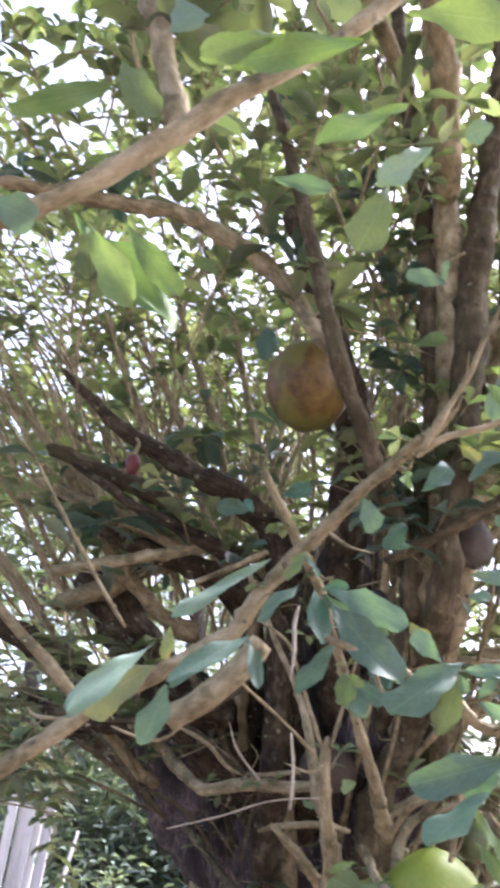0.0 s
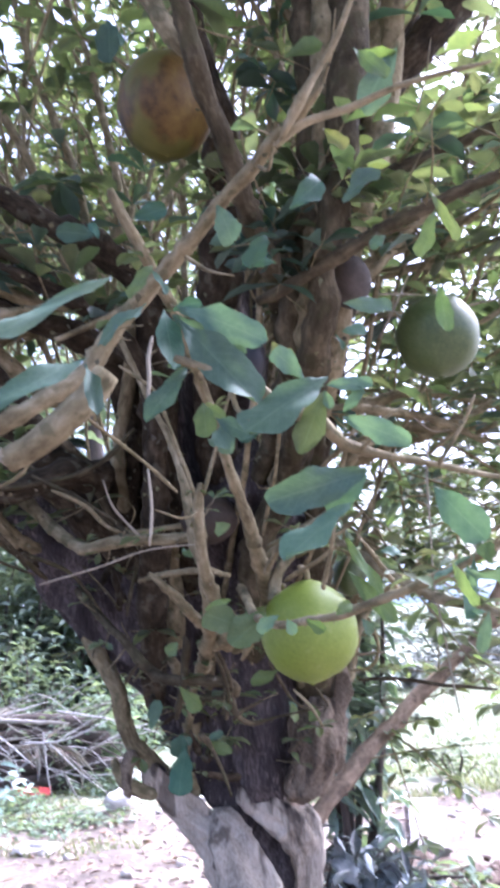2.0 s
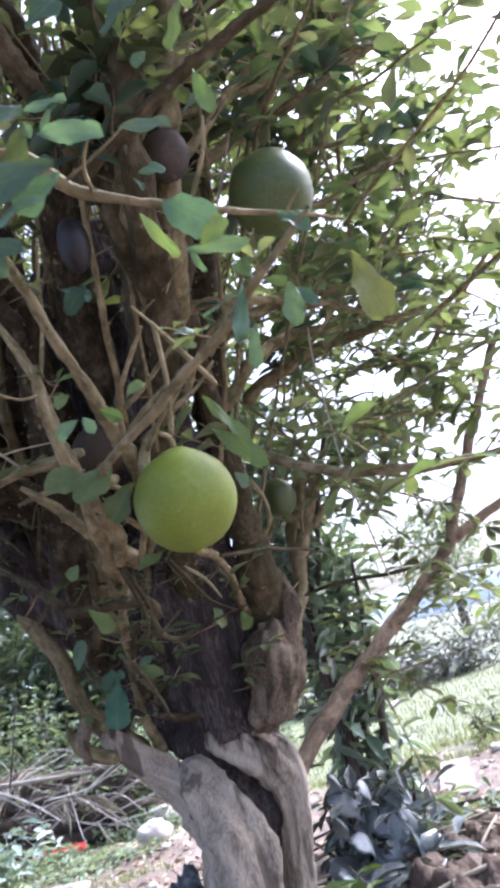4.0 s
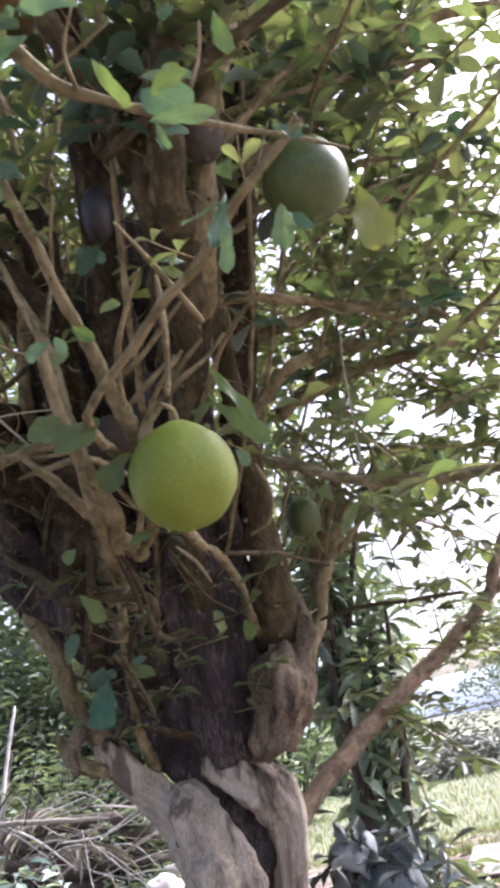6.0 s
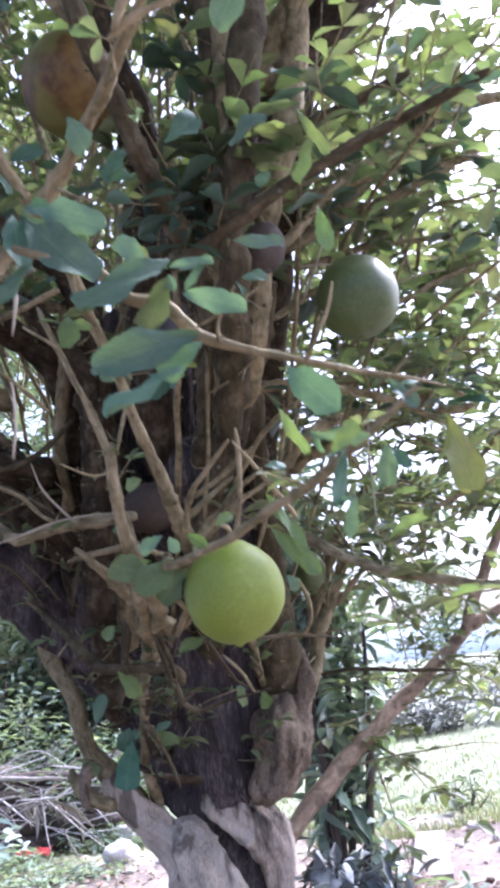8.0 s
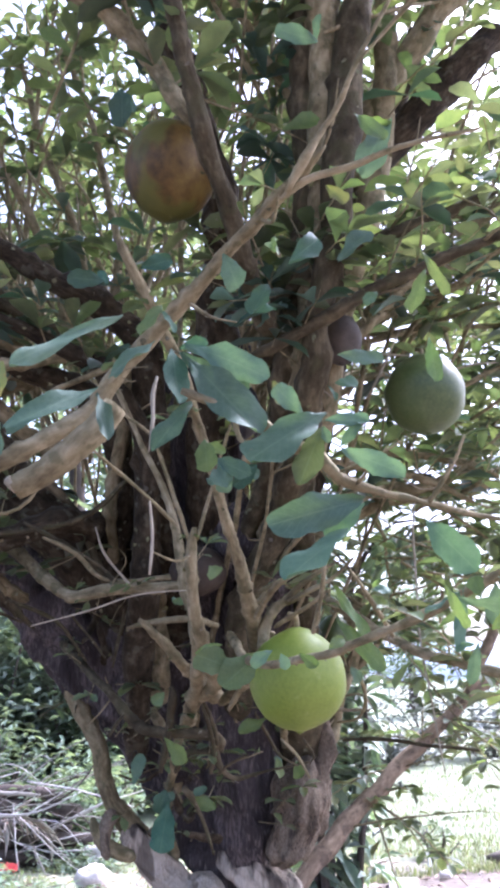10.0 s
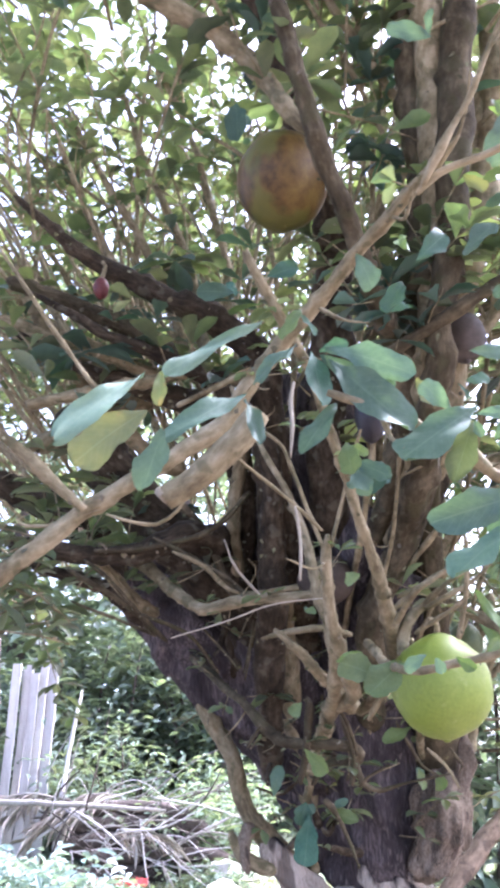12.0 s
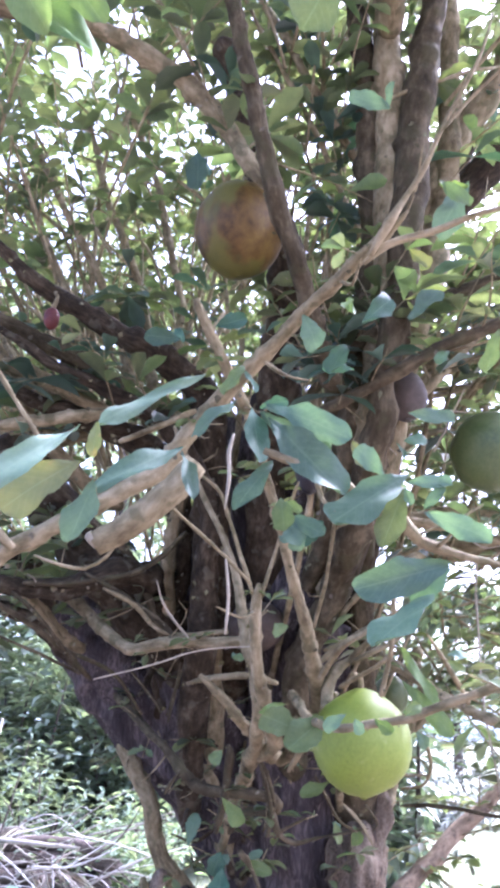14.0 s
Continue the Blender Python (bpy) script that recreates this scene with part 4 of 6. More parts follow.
limb("left_limb", bark, [(-.17, 2.7, 1.943, .0348), (-.288, 2.65, 2.021, .0282), (-.396, 2.6, 2.116, .0248), (-.507, 2.55, 2.267, .0232), (-.598, 2.5, 2.398, .0200), (-.68, 2.45, 2.611, .0171)])
limb("left_limb", bark, [(-.285, 2.6, 2.336, .0192), (-.351, 2.6, 2.5, .0163), (-.404, 2.6, 2.715, .0142), (-.498, 2.6, 2.938, .0128), (-.578, 2.6, 3.175, .0105)])
limb("left_limb", bark, [(-.154, 2.6, 2.3, .0208), (-.191, 2.6, 2.506, .0164), (-.291, 2.6, 2.765, .0144), (-.404, 2.6, 2.991, .0121), (-.548, 2.6, 3.302, .0107)])
limb("left_limb", bark, [(-.081, 2.6, 2.323, .0177), (-.11, 2.65, 2.579, .0160), (-.173, 2.7, 2.857, .0150), (-.286, 2.75, 3.182, .0130), (-.378, 2.8, 3.567, .0118)])
limb("left_limb", bark, [(-.027, 2.6, 2.387, .0162), (.006, 2.65, 2.629, .0136), (-.043, 2.7, 2.96, .0126), (-.119, 2.75, 3.324, .0114), (-.262, 2.8, 3.749, .0100)])
limb("left_limb", bark, [(-.512, 2.3, 2.266, .0239), (-.42, 2.34, 2.252, .0215), (-.309, 2.4, 2.209, .0205), (-.193, 2.45, 2.178, .0194)])
limb("left_limb", shaded_bark, [(0.013, 2.9, 1.655, 0.0576), (-0.139, 2.5, 1.7, 0.0427), (-0.276, 2.45, 1.64, 0.0317), (-0.378, 2.4, 1.63, 0.0268), (-0.462, 2.36, 1.638, 0.0237), (-0.569, 2.3, 1.655, 0.0192)])
limb("left_limb", bark, [(-.26, 2.7, 1.494, .0223), (-.336, 2.6, 1.549, .0158), (-.392, 2.5, 1.615, .0139), (-.45, 2.45, 1.654, .0123)])
limb("left_limb", bark, [(-.316, 2.6, 1.5, .0129), (-.373, 2.5, 1.583, .0125), (-.423, 2.4, 1.63, .0107), (-.493, 2.35, 1.666, .0092)])
limb("twig", bark, [(.226, 2.5, 1.539, .0086), (-.002, 2.45, 1.516, .0059), (-.097, 2.4, 1.586, .0064), (-.191, 2.38, 1.629, .0058)])
limb("twig", bark, [(.36, 2.5, 1.29, .0048), (.391, 2.5, 1.26, .0047)])
limb("twig", mossy_shade_bark, [(-0.004, 2.6, 1.302, 0.0030), (0.018, 2.6, 1.388, 0.0030), (0.03, 2.6, 1.452, 0.0025)])
limb("twig", mossy_shade_bark, [(-0.263, 2.5, 1.721, 0.0087), (-0.133, 2.48, 1.628, 0.0076), (-0.021, 2.45, 1.537, 0.0061), (0.072, 2.42, 1.458, 0.0046)])
limb("twig", bark, [(-.153, 2.2, 1.992, .0077), (-.035, 2.2, 2.048, .0089), (.056, 2.2, 2.091, .0079)])
limb("twig", bark, [(-.005, 2.2, 2.046, .0056), (.039, 2.18, 1.934, .0071), (.082, 2.15, 1.823, .0075), (.136, 2.12, 1.7, .0083), (.162, 2.1, 1.59, .0111), (.18, 2.08, 1.458, .0147), (.205, 2.07, 1.386, .0154), (.213, 2.1, 1.286, .0164), (.217, 2.3, 1.204, .0190), (.216, 2.65, 1.112, .0218)])
limb("twig", mossy_shade_bark, [(-0.418, 2.3, 1.605, 0.0058), (-0.359, 2.32, 1.557, 0.0062), (-0.29, 2.4, 1.475, 0.0055), (-0.267, 2.5, 1.427, 0.0042)])
limb("twig", mossy_shade_bark, [(-0.46, 2.3, 1.582, 0.0075), (-0.321, 2.4, 1.493, 0.0082), (-0.223, 2.55, 1.4, 0.0067)])
limb("twig", mossy_shade_bark, [(-0.286, 2.5, 1.474, 0.0062), (-0.16, 2.55, 1.416, 0.0063), (-0.077, 2.6, 1.307, 0.0044)])
limb("twig", mossy_shade_bark, [(-0.242, 2.4, 1.679, 0.0062), (-0.131, 2.42, 1.617, 0.0066), (-0.002, 2.45, 1.528, 0.0057), (0.048, 2.5, 1.475, 0.0038)])
limb("twig", mossy_shade_bark, [(-0.118, 2.5, 1.431, 0.0034), (-0.047, 2.5, 1.348, 0.0038), (-0.019, 2.5, 1.306, 0.0023)])
limb("twig", mossy_shade_bark, [(-0.451, 2.3, 1.498, 0.0039), (-0.355, 2.35, 1.458, 0.0045), (-0.245, 2.45, 1.408, 0.0037)])
limb("twig", mossy_shade_bark, [(-0.4, 2.35, 1.636, 0.0069), (-0.24, 2.4, 1.651, 0.0075), (-0.072, 2.45, 1.707, 0.0083), (0.04, 2.5, 1.822, 0.0071)])
limb("twig", mossy_shade_bark, [(-0.212, 2.5, 1.835, 0.0131), (-0.109, 2.55, 1.727, 0.0132), (-0.052, 2.6, 1.592, 0.0122), (-0.002, 2.7, 1.495, 0.0105)])
limb("twig", bark, [(.056, 2.4, 2.221, .0103), (.037, 2.45, 2.074, .0155), (.017, 2.5, 1.927, .0206), (-.016, 2.6, 1.774, .0222), (-.006, 2.7, 1.651, .0227), (.015, 2.85, 1.546, .0208)])
limb("column", bark, [(0.137, 2.4, 2.224, 0.0143), (0.117, 2.45, 2.058, 0.0205), (0.107, 2.5, 1.893, 0.0235), (0.103, 2.55, 1.73, 0.0250), (0.121, 2.65, 1.575, 0.0270), (0.138, 2.75, 1.381, 0.0305), (0.142, 2.87, 1.198, 0.0328), (0.176, 3, 0.974, 0.0334), (0.22, 3.1, 0.797, 0.0287)])
limb("mossy_limb", mossy_shade_bark, [(.409, 3, 1.09, .0482), (.383, 2.76, 1.247, .0496), (.383, 2.58, 1.403, .0473), (.416, 2.47, 1.537, .0435), (.472, 2.37, 1.666, .0399), (.524, 2.28, 1.792, .0352), (.577, 2.2, 1.932, .0308), (.596, 2.12, 2.052, .0291)])
limb("twig", bark, [(.655, 2.1, 1.704, .0049), (.592, 2.2, 1.688, .0067), (.536, 2.3, 1.638, .0081), (.477, 2.42, 1.562, .0096)])
limb("twig", bark, [(.383, 2, 1.104, .0032), (.417, 2, 1.068, .0037), (.443, 2, 1.021, .0032)])
limb("twig", bark, [(.38, 2, 1.332, .0077), (.352, 2.05, 1.286, .0088), (.322, 2.1, 1.227, .0089), (.291, 2.2, 1.165, .0072)])
limb("twig", bark, [(.553, 2.95, 1.023, .0120), (.499, 2.6, 1.161, .0115), (.395, 2.12, 1.179, .0125), (.368, 1.98, 1.252, .0159), (.349, 1.98, 1.32, .0151), (.372, 1.97, 1.38, .0123), (.404, 1.96, 1.402, .0085), (.446, 1.9, 1.442, .0056), (.493, 1.85, 1.469, .0041)])
limb("twig", bark, [(.325, 1.95, 1.392, .0066), (.376, 1.93, 1.431, .0061), (.437, 1.9, 1.47, .0042)])
limb("twig", bark, [(.404, 1.95, 1.395, .0066), (.444, 1.9, 1.415, .0060), (.498, 1.88, 1.443, .0046), (.541, 1.86, 1.481, .0037)])
limb("twig", mossy_shade_bark, [(0.129, 2.4, 1.011, 0.0070), (0.15, 2.38, 1.1, 0.0097), (0.163, 2.36, 1.194, 0.0114), (0.156, 2.36, 1.226, 0.0054)])
limb("twig", mossy_shade_bark, [(0.259, 2.38, 1.006, 0.0087), (0.268, 2.36, 1.067, 0.0070), (0.245, 2.3, 1.139, 0.0051), (0.233, 2.3, 1.18, 0.0030)])
limb("twig", mossy_shade_bark, [(0.444, 2.05, 1.099, 0.0038), (0.47, 2.06, 1.059, 0.0030), (0.459, 2.06, 1.043, 0.0019)])
limb("twig", mossy_shade_bark, [(-0.003, 2.6, 1.284, 0.0034), (0.022, 2.6, 1.379, 0.0030), (0.049, 2.6, 1.476, 0.0026)])
limb("twig", bark, [(.565, 2, 1.249, .0048), (.591, 2.02, 1.187, .0048), (.578, 2.05, 1.14, .0038), (.538, 2.1, 1.128, .0034)])
limb("twig", mossy_shade_bark, [(0.357, 2.2, 1.154, 0.0036), (0.4, 2.25, 1.087, 0.0041), (0.432, 2.3, 1.046, 0.0033), (0.484, 2.35, 1.015, 0.0026)])
limb("twig", mossy_shade_bark, [(0.477, 2.3, 1.145, 0.0059), (0.604, 2.4, 1.148, 0.0053), (0.757, 2.6, 1.136, 0.0043)])
limb("twig", mossy_shade_bark, [(0.228, 2.3, 1.203, 0.0042), (0.264, 2.35, 1.134, 0.0060), (0.278, 2.4, 1.065, 0.0061), (0.252, 2.42, 1.012, 0.0052)])
limb("twig", mossy_shade_bark, [(0.741, 2.9, 1.038, 0.0054), (0.849, 2.8, 1.041, 0.0062), (0.962, 2.7, 1.022, 0.0060), (1.098, 2.6, 1.008, 0.0048)])
stub, stub_path = [(o, q[1]) for o, q in zip(BOUGHS, LIMB_PATHS) if q[0] == "sawn_stub"][0]
ring = [q.co for q in stub.data.vertices]
end = sum(ring[-12:], Vector()) / 12
ax = (end - sum(ring[-24:-12], Vector()) / 12).normalized()
r = sum((q - end).length for q in ring[-12:]) / 12
v, f = tube([(*(end - ax * 0.006), r * 0.84), (*end, r * 0.84), (*(end + ax * 0.003), r * 0.7)], sides=14, step=0.002, rough=0.05, blunt=True)
part("cut_face", mesh("cut_face", v, f, cut_wood), stub, "pale sawn end of the stub")


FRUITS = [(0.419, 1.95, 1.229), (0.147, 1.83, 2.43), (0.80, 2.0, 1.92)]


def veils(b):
    """True where a point would hide a large fruit from the camera."""
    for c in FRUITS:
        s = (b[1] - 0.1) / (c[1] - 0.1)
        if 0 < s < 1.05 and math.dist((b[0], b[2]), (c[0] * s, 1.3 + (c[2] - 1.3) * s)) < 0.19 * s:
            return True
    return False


BIG = [0]


def big_leaf(mat, base, tip, face, width, companion=True):
    """One large leaf from its stalk to its tip, facing the way given."""
    base, tip, face = Vector(base), Vector(tip), Vector(face)
    rnd = random.Random(BIG[0])
    BIG[0] += 1
    x = (tip - base)
    length = x.length
    x.normalize()
    face = (face + Vector((rnd.uniform(-0.4, 0.4), 0, 0.3 + rnd.uniform(-0.3, 0.35)))).normalized()
    y = face.cross(x).normalized()
    z = x.cross(y)
    v, f = leaf_shape(length * 1.0, width * 1.0, rnd.uniform(0.04, 0.3), rnd.uniform(0.05, 0.45), BIG[0])
    m = Matrix((x, y, z)).transposed()
    v = [tuple(base + m @ Vector(q)) for q in v]
    me = mesh("leaf", v, f, mat)
    uv = me.uv_layers.new(name="UVMap")
    for lp in me.loops:
        i = lp.vertex_index
        uv.data[lp.index].uv = (LEAF_W[i // 7][0], (i % 7) / 6)
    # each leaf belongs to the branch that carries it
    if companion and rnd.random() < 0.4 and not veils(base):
        turn = Matrix.Rotation(rnd.choice((-1, 1)) * rnd.uniform(0.5, 1.5), 3, face)
        b2 = base + x * length * rnd.uniform(-0.15, 0.1)
        big_leaf(mat if rnd.random() < 0.6 else (cool, dark)[BIG[0] % 2], b2 - face * 0.012, b2 - face * 0.012 + turn @ x * length * rnd.uniform(0.4, 0.7), face, width * rnd.uniform(0.45, 0.7), False)
    best = min(range(len(BOUGHS)), key=lambda n: min((Vector(q[:3]) - base).length for q in LIMB_PATHS[n][1]))
    return part("leaf", me, BOUGHS[best])


big_leaf(cool, (0.132, 1.170, 1.682), (0.233, 1.100, 1.622), (-0.15, -0.91, -0.39), 0.045)
big_leaf(cool, (0.090, 1.170, 1.687), (0.033, 1.120, 1.634), (-0.05, -0.92, -0.39), 0.040)
big_leaf(pale, (0.045, 1.170, 1.726), (-0.084, 1.050, 1.608), (0.03, -0.91, -0.41), 0.022, False)
big_leaf(cool, (0.134, 1.160, 1.659), (0.211, 1.080, 1.535), (-0.15, -0.93, -0.35), 0.061)
big_leaf(cool, (0.127, 1.180, 1.676), (0.185, 1.140, 1.600), (-0.13, -0.92, -0.37), 0.035)
big_leaf(dark, (0.114, 1.190, 1.685), (0.125, 1.170, 1.604), (-0.09, -0.92, -0.37), 0.044, False)
big_leaf(cool, (0.317, 1.120, 1.566), (0.214, 1.060, 1.498), (-0.24, -0.92, -0.30), 0.063)
big_leaf(cool, (0.310, 1.120, 1.554), (0.369, 1.100, 1.551), (-0.30, -0.90, -0.30), 0.026)
big_leaf(fresh, (0.315, 1.140, 1.551), (0.277, 1.120, 1.475), (-0.26, -0.93, -0.27), 0.039)
big_leaf(cool, (0.141, 1.170, 1.596), (0.090, 1.130, 1.533), (-0.10, -0.94, -0.32), 0.032)
big_leaf(fresh, (0.168, 1.300, 1.583), (0.169, 1.280, 1.533), (-0.13, -0.95, -0.28), 0.036)
big_leaf(cool, (0.205, 1.450, 1.584), (0.252, 1.430, 1.565), (-0.16, -0.95, -0.26), 0.031)
big_leaf(cool, (0.200, 1.450, 1.574), (0.221, 1.440, 1.537), (-0.14, -0.96, -0.24), 0.036)
big_leaf(yellow, (-0.094, 0.940, 1.514), (-0.169, 0.920, 1.465), (0.16, -0.94, -0.31), 0.054, False)
big_leaf(cool, (-0.077, 0.940, 1.491), (-0.098, 0.920, 1.427), (0.11, -0.95, -0.28), 0.042)
big_leaf(cool, (0.016, 1.100, 1.590), (-0.071, 1.000, 1.520), (0.04, -0.94, -0.34), 0.033)
big_leaf(pale, (-0.088, 0.860, 1.521), (-0.153, 0.780, 1.453), (0.17, -0.92, -0.35), 0.027, False)
big_leaf(yellow, (-0.080, 0.950, 1.563), (-0.082, 0.950, 1.523), (0.10, -0.93, -0.36), 0.017, False)
big_leaf(cool, (0.193, 1.200, 1.846), (0.217, 1.190, 1.795), (-0.16, -0.86, -0.48), 0.039)
big_leaf(dark, (0.270, 1.250, 1.823), (0.243, 1.240, 1.771), (-0.19, -0.87, -0.45), 0.037, False)
big_leaf(dark, (0.283, 1.260, 1.784), (0.237, 1.250, 1.793), (-0.19, -0.88, -0.44), 0.027, False)
big_leaf(fresh, (0.297, 1.720, 1.274), (0.227, 1.700, 1.220), (-0.16, -0.99, -0.02), 0.064)
big_leaf(fresh, (0.247, 1.720, 1.249), (0.187, 1.700, 1.283), (-0.13, -0.99, -0.03), 0.058)
big_leaf(cool, (0.330, 1.100, 1.509), (0.388, 1.050, 1.464), (-0.33, -0.91, -0.25), 0.032)
big_leaf(yellow, (0.261, 1.200, 1.641), (0.284, 1.200, 1.602), (-0.22, -0.91, -0.34), 0.033, False)
big_leaf(cool, (0.279, 1.420, 1.271), (0.243, 1.420, 1.251), (-0.19, -0.98, -0.03), 0.023)
big_leaf(fresh, (0.314, 1.380, 1.263), (0.342, 1.380, 1.243), (-0.24, -0.97, -0.03), 0.020)
big_leaf(cool, (0.288, 1.400, 1.264), (0.299, 1.400, 1.241), (-0.22, -0.98, -0.03), 0.019)
big_leaf(fresh, (0.356, 1.360, 1.266), (0.380, 1.360, 1.286), (-0.28, -0.96, -0.05), 0.020)
big_leaf(fresh, (0.100, 1.150, 1.732), (0.072, 1.130, 1.688), (-0.07, -0.90, -0.43), 0.024)
big_leaf(cool, (0.340, 1.055, 1.432), (0.226, 1.025, 1.398), (-0.26, -0.94, -0.20), 0.050)
big_leaf(cool, (0.344, 1.065, 1.429), (0.292, 1.055, 1.394), (-0.29, -0.94, -0.19), 0.037)
big_leaf(cool, (0.318, 1.055, 1.394), (0.233, 1.015, 1.337), (-0.26, -0.95, -0.15), 0.044)
big_leaf(fresh, (0.354, 1.000, 1.951), (0.385, 0.980, 1.898), (-0.30, -0.74, -0.60), 0.027)
big_leaf(yellow, (0.324, 1.060, 1.878), (0.345, 1.050, 1.845), (-0.27, -0.79, -0.54), 0.023, False)
big_leaf(cool, (0.293, 1.150, 1.572), (0.252, 1.130, 1.606), (-0.23, -0.91, -0.33), 0.031)
big_leaf(cool, (0.175, 1.170, 1.655), (0.213, 1.130, 1.606), (-0.16, -0.92, -0.37), 0.028)
big_leaf(cool, (.196, 1.45, 1.596), (.241, 1.4, 1.561), (-0.72, -0.69, 0.07), .033)
big_leaf(cool, (.195, 1.45, 1.576), (.213, 1.42, 1.542), (-0.56, -0.74, 0.37), .038)
big_leaf(fresh, (.290, 1.266, 1.889), (.285, 1.335, 1.974), (-0.56, -0.66, 0.50), 0.025)
big_leaf(fresh, (.323, 1.93, 1.286), (.259, 1.95, 1.226), (-0.23, -0.97, -0.08), .062)
big_leaf(fresh, (.216, 1.8, 1.461), (.232, 1.8, 1.44), (-0.14, -0.98, -0.11), .037)
big_leaf(fresh, (.156, 2.2, 1.431), (.185, 2.2, 1.425), (-0.02, -0.99, -0.10), .027)
big_leaf(cool, (.480, 1.202, 2.109), (.422, 1.202, 2.012), (0.04, -1.00, -0.02), 0.050)
big_leaf(fresh, (.432, 1.202, 2.105), (.479, 1.202, 2.088), (-0.23, -0.75, -0.61), 0.033)
big_leaf(cool, (.466, 1.536, 2.032), (.538, 1.536, 2.109), (0.11, -0.99, -0.10), 0.047)
big_leaf(dark, (.336, 1.4, 1.946), (.399, 1.4, 2.004), (0.15, -0.97, -0.17), .046)
big_leaf(cool, (.450, 1.536, 1.827), (.544, 1.536, 1.819), (-0.03, -0.92, -0.40), 0.039)
big_leaf(dark, (.034, 1.5, 2.385), (.036, 1.5, 2.306), (-0.03, -1.00, -0.00), .052)
big_leaf(dark, (.071, 1.423, 1.938), (.128, 1.423, 1.962), (0.17, -0.90, -0.40), 0.036)
big_leaf(dark, (.009, 1.4, 1.898), (-.056, 1.4, 1.911), (-0.09, -0.89, -0.44), .035)
big_leaf(fresh, (-.180, .688, 1.956), (-.129, .690, 1.867), (-0.24, -0.96, -0.12), .043)
big_leaf(fresh, (-.137, .688, 1.962), (-.080, .690, 1.878), (-0.33, -0.92, -0.20), .032)
big_leaf(cool, (.421, 1.4, 2.442), (.336, 1.4, 2.469), (-0.21, -0.71, -0.67), .041)
big_leaf(fresh, (.411, .843, 2.191), (.371, .844, 2.127), (0.20, -0.97, -0.14), .042)
big_leaf(fresh, (.221, .945, 2.281), (.174, .947, 2.159), (0.20, -0.98, -0.09), .069)
big_leaf(cool, (.035, .943, 2.288), (.126, .944, 2.270), (-0.19, -0.66, -0.72), .031)
big_leaf(cool, (.453, 1.15, 1.423), (.487, 1.1, 1.356), (-0.64, -0.73, 0.22), .048)
big_leaf(fresh, (.54, 1.2, 1.323), (.531, 1.2, 1.352), (-0.29, -0.95, -0.09), .025)
big_leaf(cool, (.536, 1.25, 1.342), (.509, 1.22, 1.254), (-0.02, -0.94, 0.33), .023)
big_leaf(yellow, (0.724, 1.350, 1.402), (0.720, 1.290, 1.277), (-0.40, -0.82, 0.41), .052)
big_leaf(cool, (.608, 1.24, 1.426), (.627, 1.2, 1.376), (-0.70, -0.66, 0.27), .025)
big_leaf(fresh, (.504, 1.9, 1.353), (.588, 1.85, 1.241), (-0.39, -0.91, 0.12), .041)
big_leaf(cool, (.61, 1.3, 1.354), (.601, 1.3, 1.293), (-0.20, -0.98, 0.03), .032)
big_leaf(fresh, (.138, 2.3, 1.102), (.192, 2.3, 1.041), (0.02, -1.00, 0.02), .044)
big_leaf(fresh, (.355, 2, 1.148), (.291, 2, 1.121), (0.03, -1.00, -0.07), .042)
big_leaf(dark, (.154, 2.5, .936), (.13, 2.45, .813), (0.14, -0.93, 0.35), .067)
big_leaf(dark, (.148, 2.5, .958), (.124, 2.5, .902), (0.06, -1.00, -0.03), .057)
big_leaf(fresh, (.202, 2.45, .94), (.268, 2.42, .915), (-0.35, -0.92, 0.18), .038)
big_leaf(cool, (.442, 1.4, 1.36), (.478, 1.4, 1.361), (0.01, -0.95, -0.31), .018)
big_leaf(fresh, (.437, 1.4, 1.352), (.47, 1.4, 1.332), (-0.15, -0.95, -0.27), .016)
big_leaf(cool, (.06, 2.5, .974), (.078, 2.5, 1.053), (0.11, -0.99, -0.03), .039)
big_leaf(fresh, (.138, 2.3, 1.212), (.11, 2.3, 1.182), (0.10, -0.99, -0.10), .035)
big_leaf(fresh, (.436, 2.4, 1.035), (.45, 2.4, .982), (-0.05, -1.00, -0.01), .038)
big_leaf(fresh, (.507, 2.5, 1.017), (.523, 2.5, .968), (-0.08, -1.00, -0.02), .037)
big_leaf(fresh, (.546, 1.3, 1.928), (.59, 1.3, 1.844), (-0.45, -0.86, -0.24), .02)
big_leaf(fresh, (.593, 1.4, 1.944), (.56, 1.4, 1.861), (0.08, -1.00, -0.03), .034)
big_leaf(fresh, (.585, 1.4, 1.808), (.592, 1.4, 1.726), (-0.27, -0.96, -0.02), .033)
big_leaf(cool, (.532, 1.5, 1.945), (.501, 1.5, 1.924), (0.26, -0.88, -0.40), .024)
big_leaf(dark, (.325, 1.8, 1.678), (.273, 1.8, 1.635), (0.21, -0.95, -0.25), .041)
big_leaf(dark, (.272, 1.8, 1.682), (.33, 1.8, 1.654), (-0.16, -0.93, -0.32), .027)
big_leaf(yellow, (.736, 2.4, 1.457), (.786, 2.4, 1.452), (-0.02, -0.97, -0.23), .035)
big_leaf(cool, (.527, 1.9, 1.249), (.551, 1.9, 1.219), (-0.15, -0.98, -0.12), .027)
big_leaf(cool, (.477, 1.667, 1.819), (.530, 1.667, 1.827), (0.08, -0.84, -0.53), 0.029)
big_leaf(fresh, (.462, 1, 1.268), (.492, 1, 1.298), (0.38, -0.84, -0.39), .022)
big_leaf(fresh, (.412, 1, 1.319), (.435, 1, 1.269), (-0.34, -0.93, -0.16), .015)
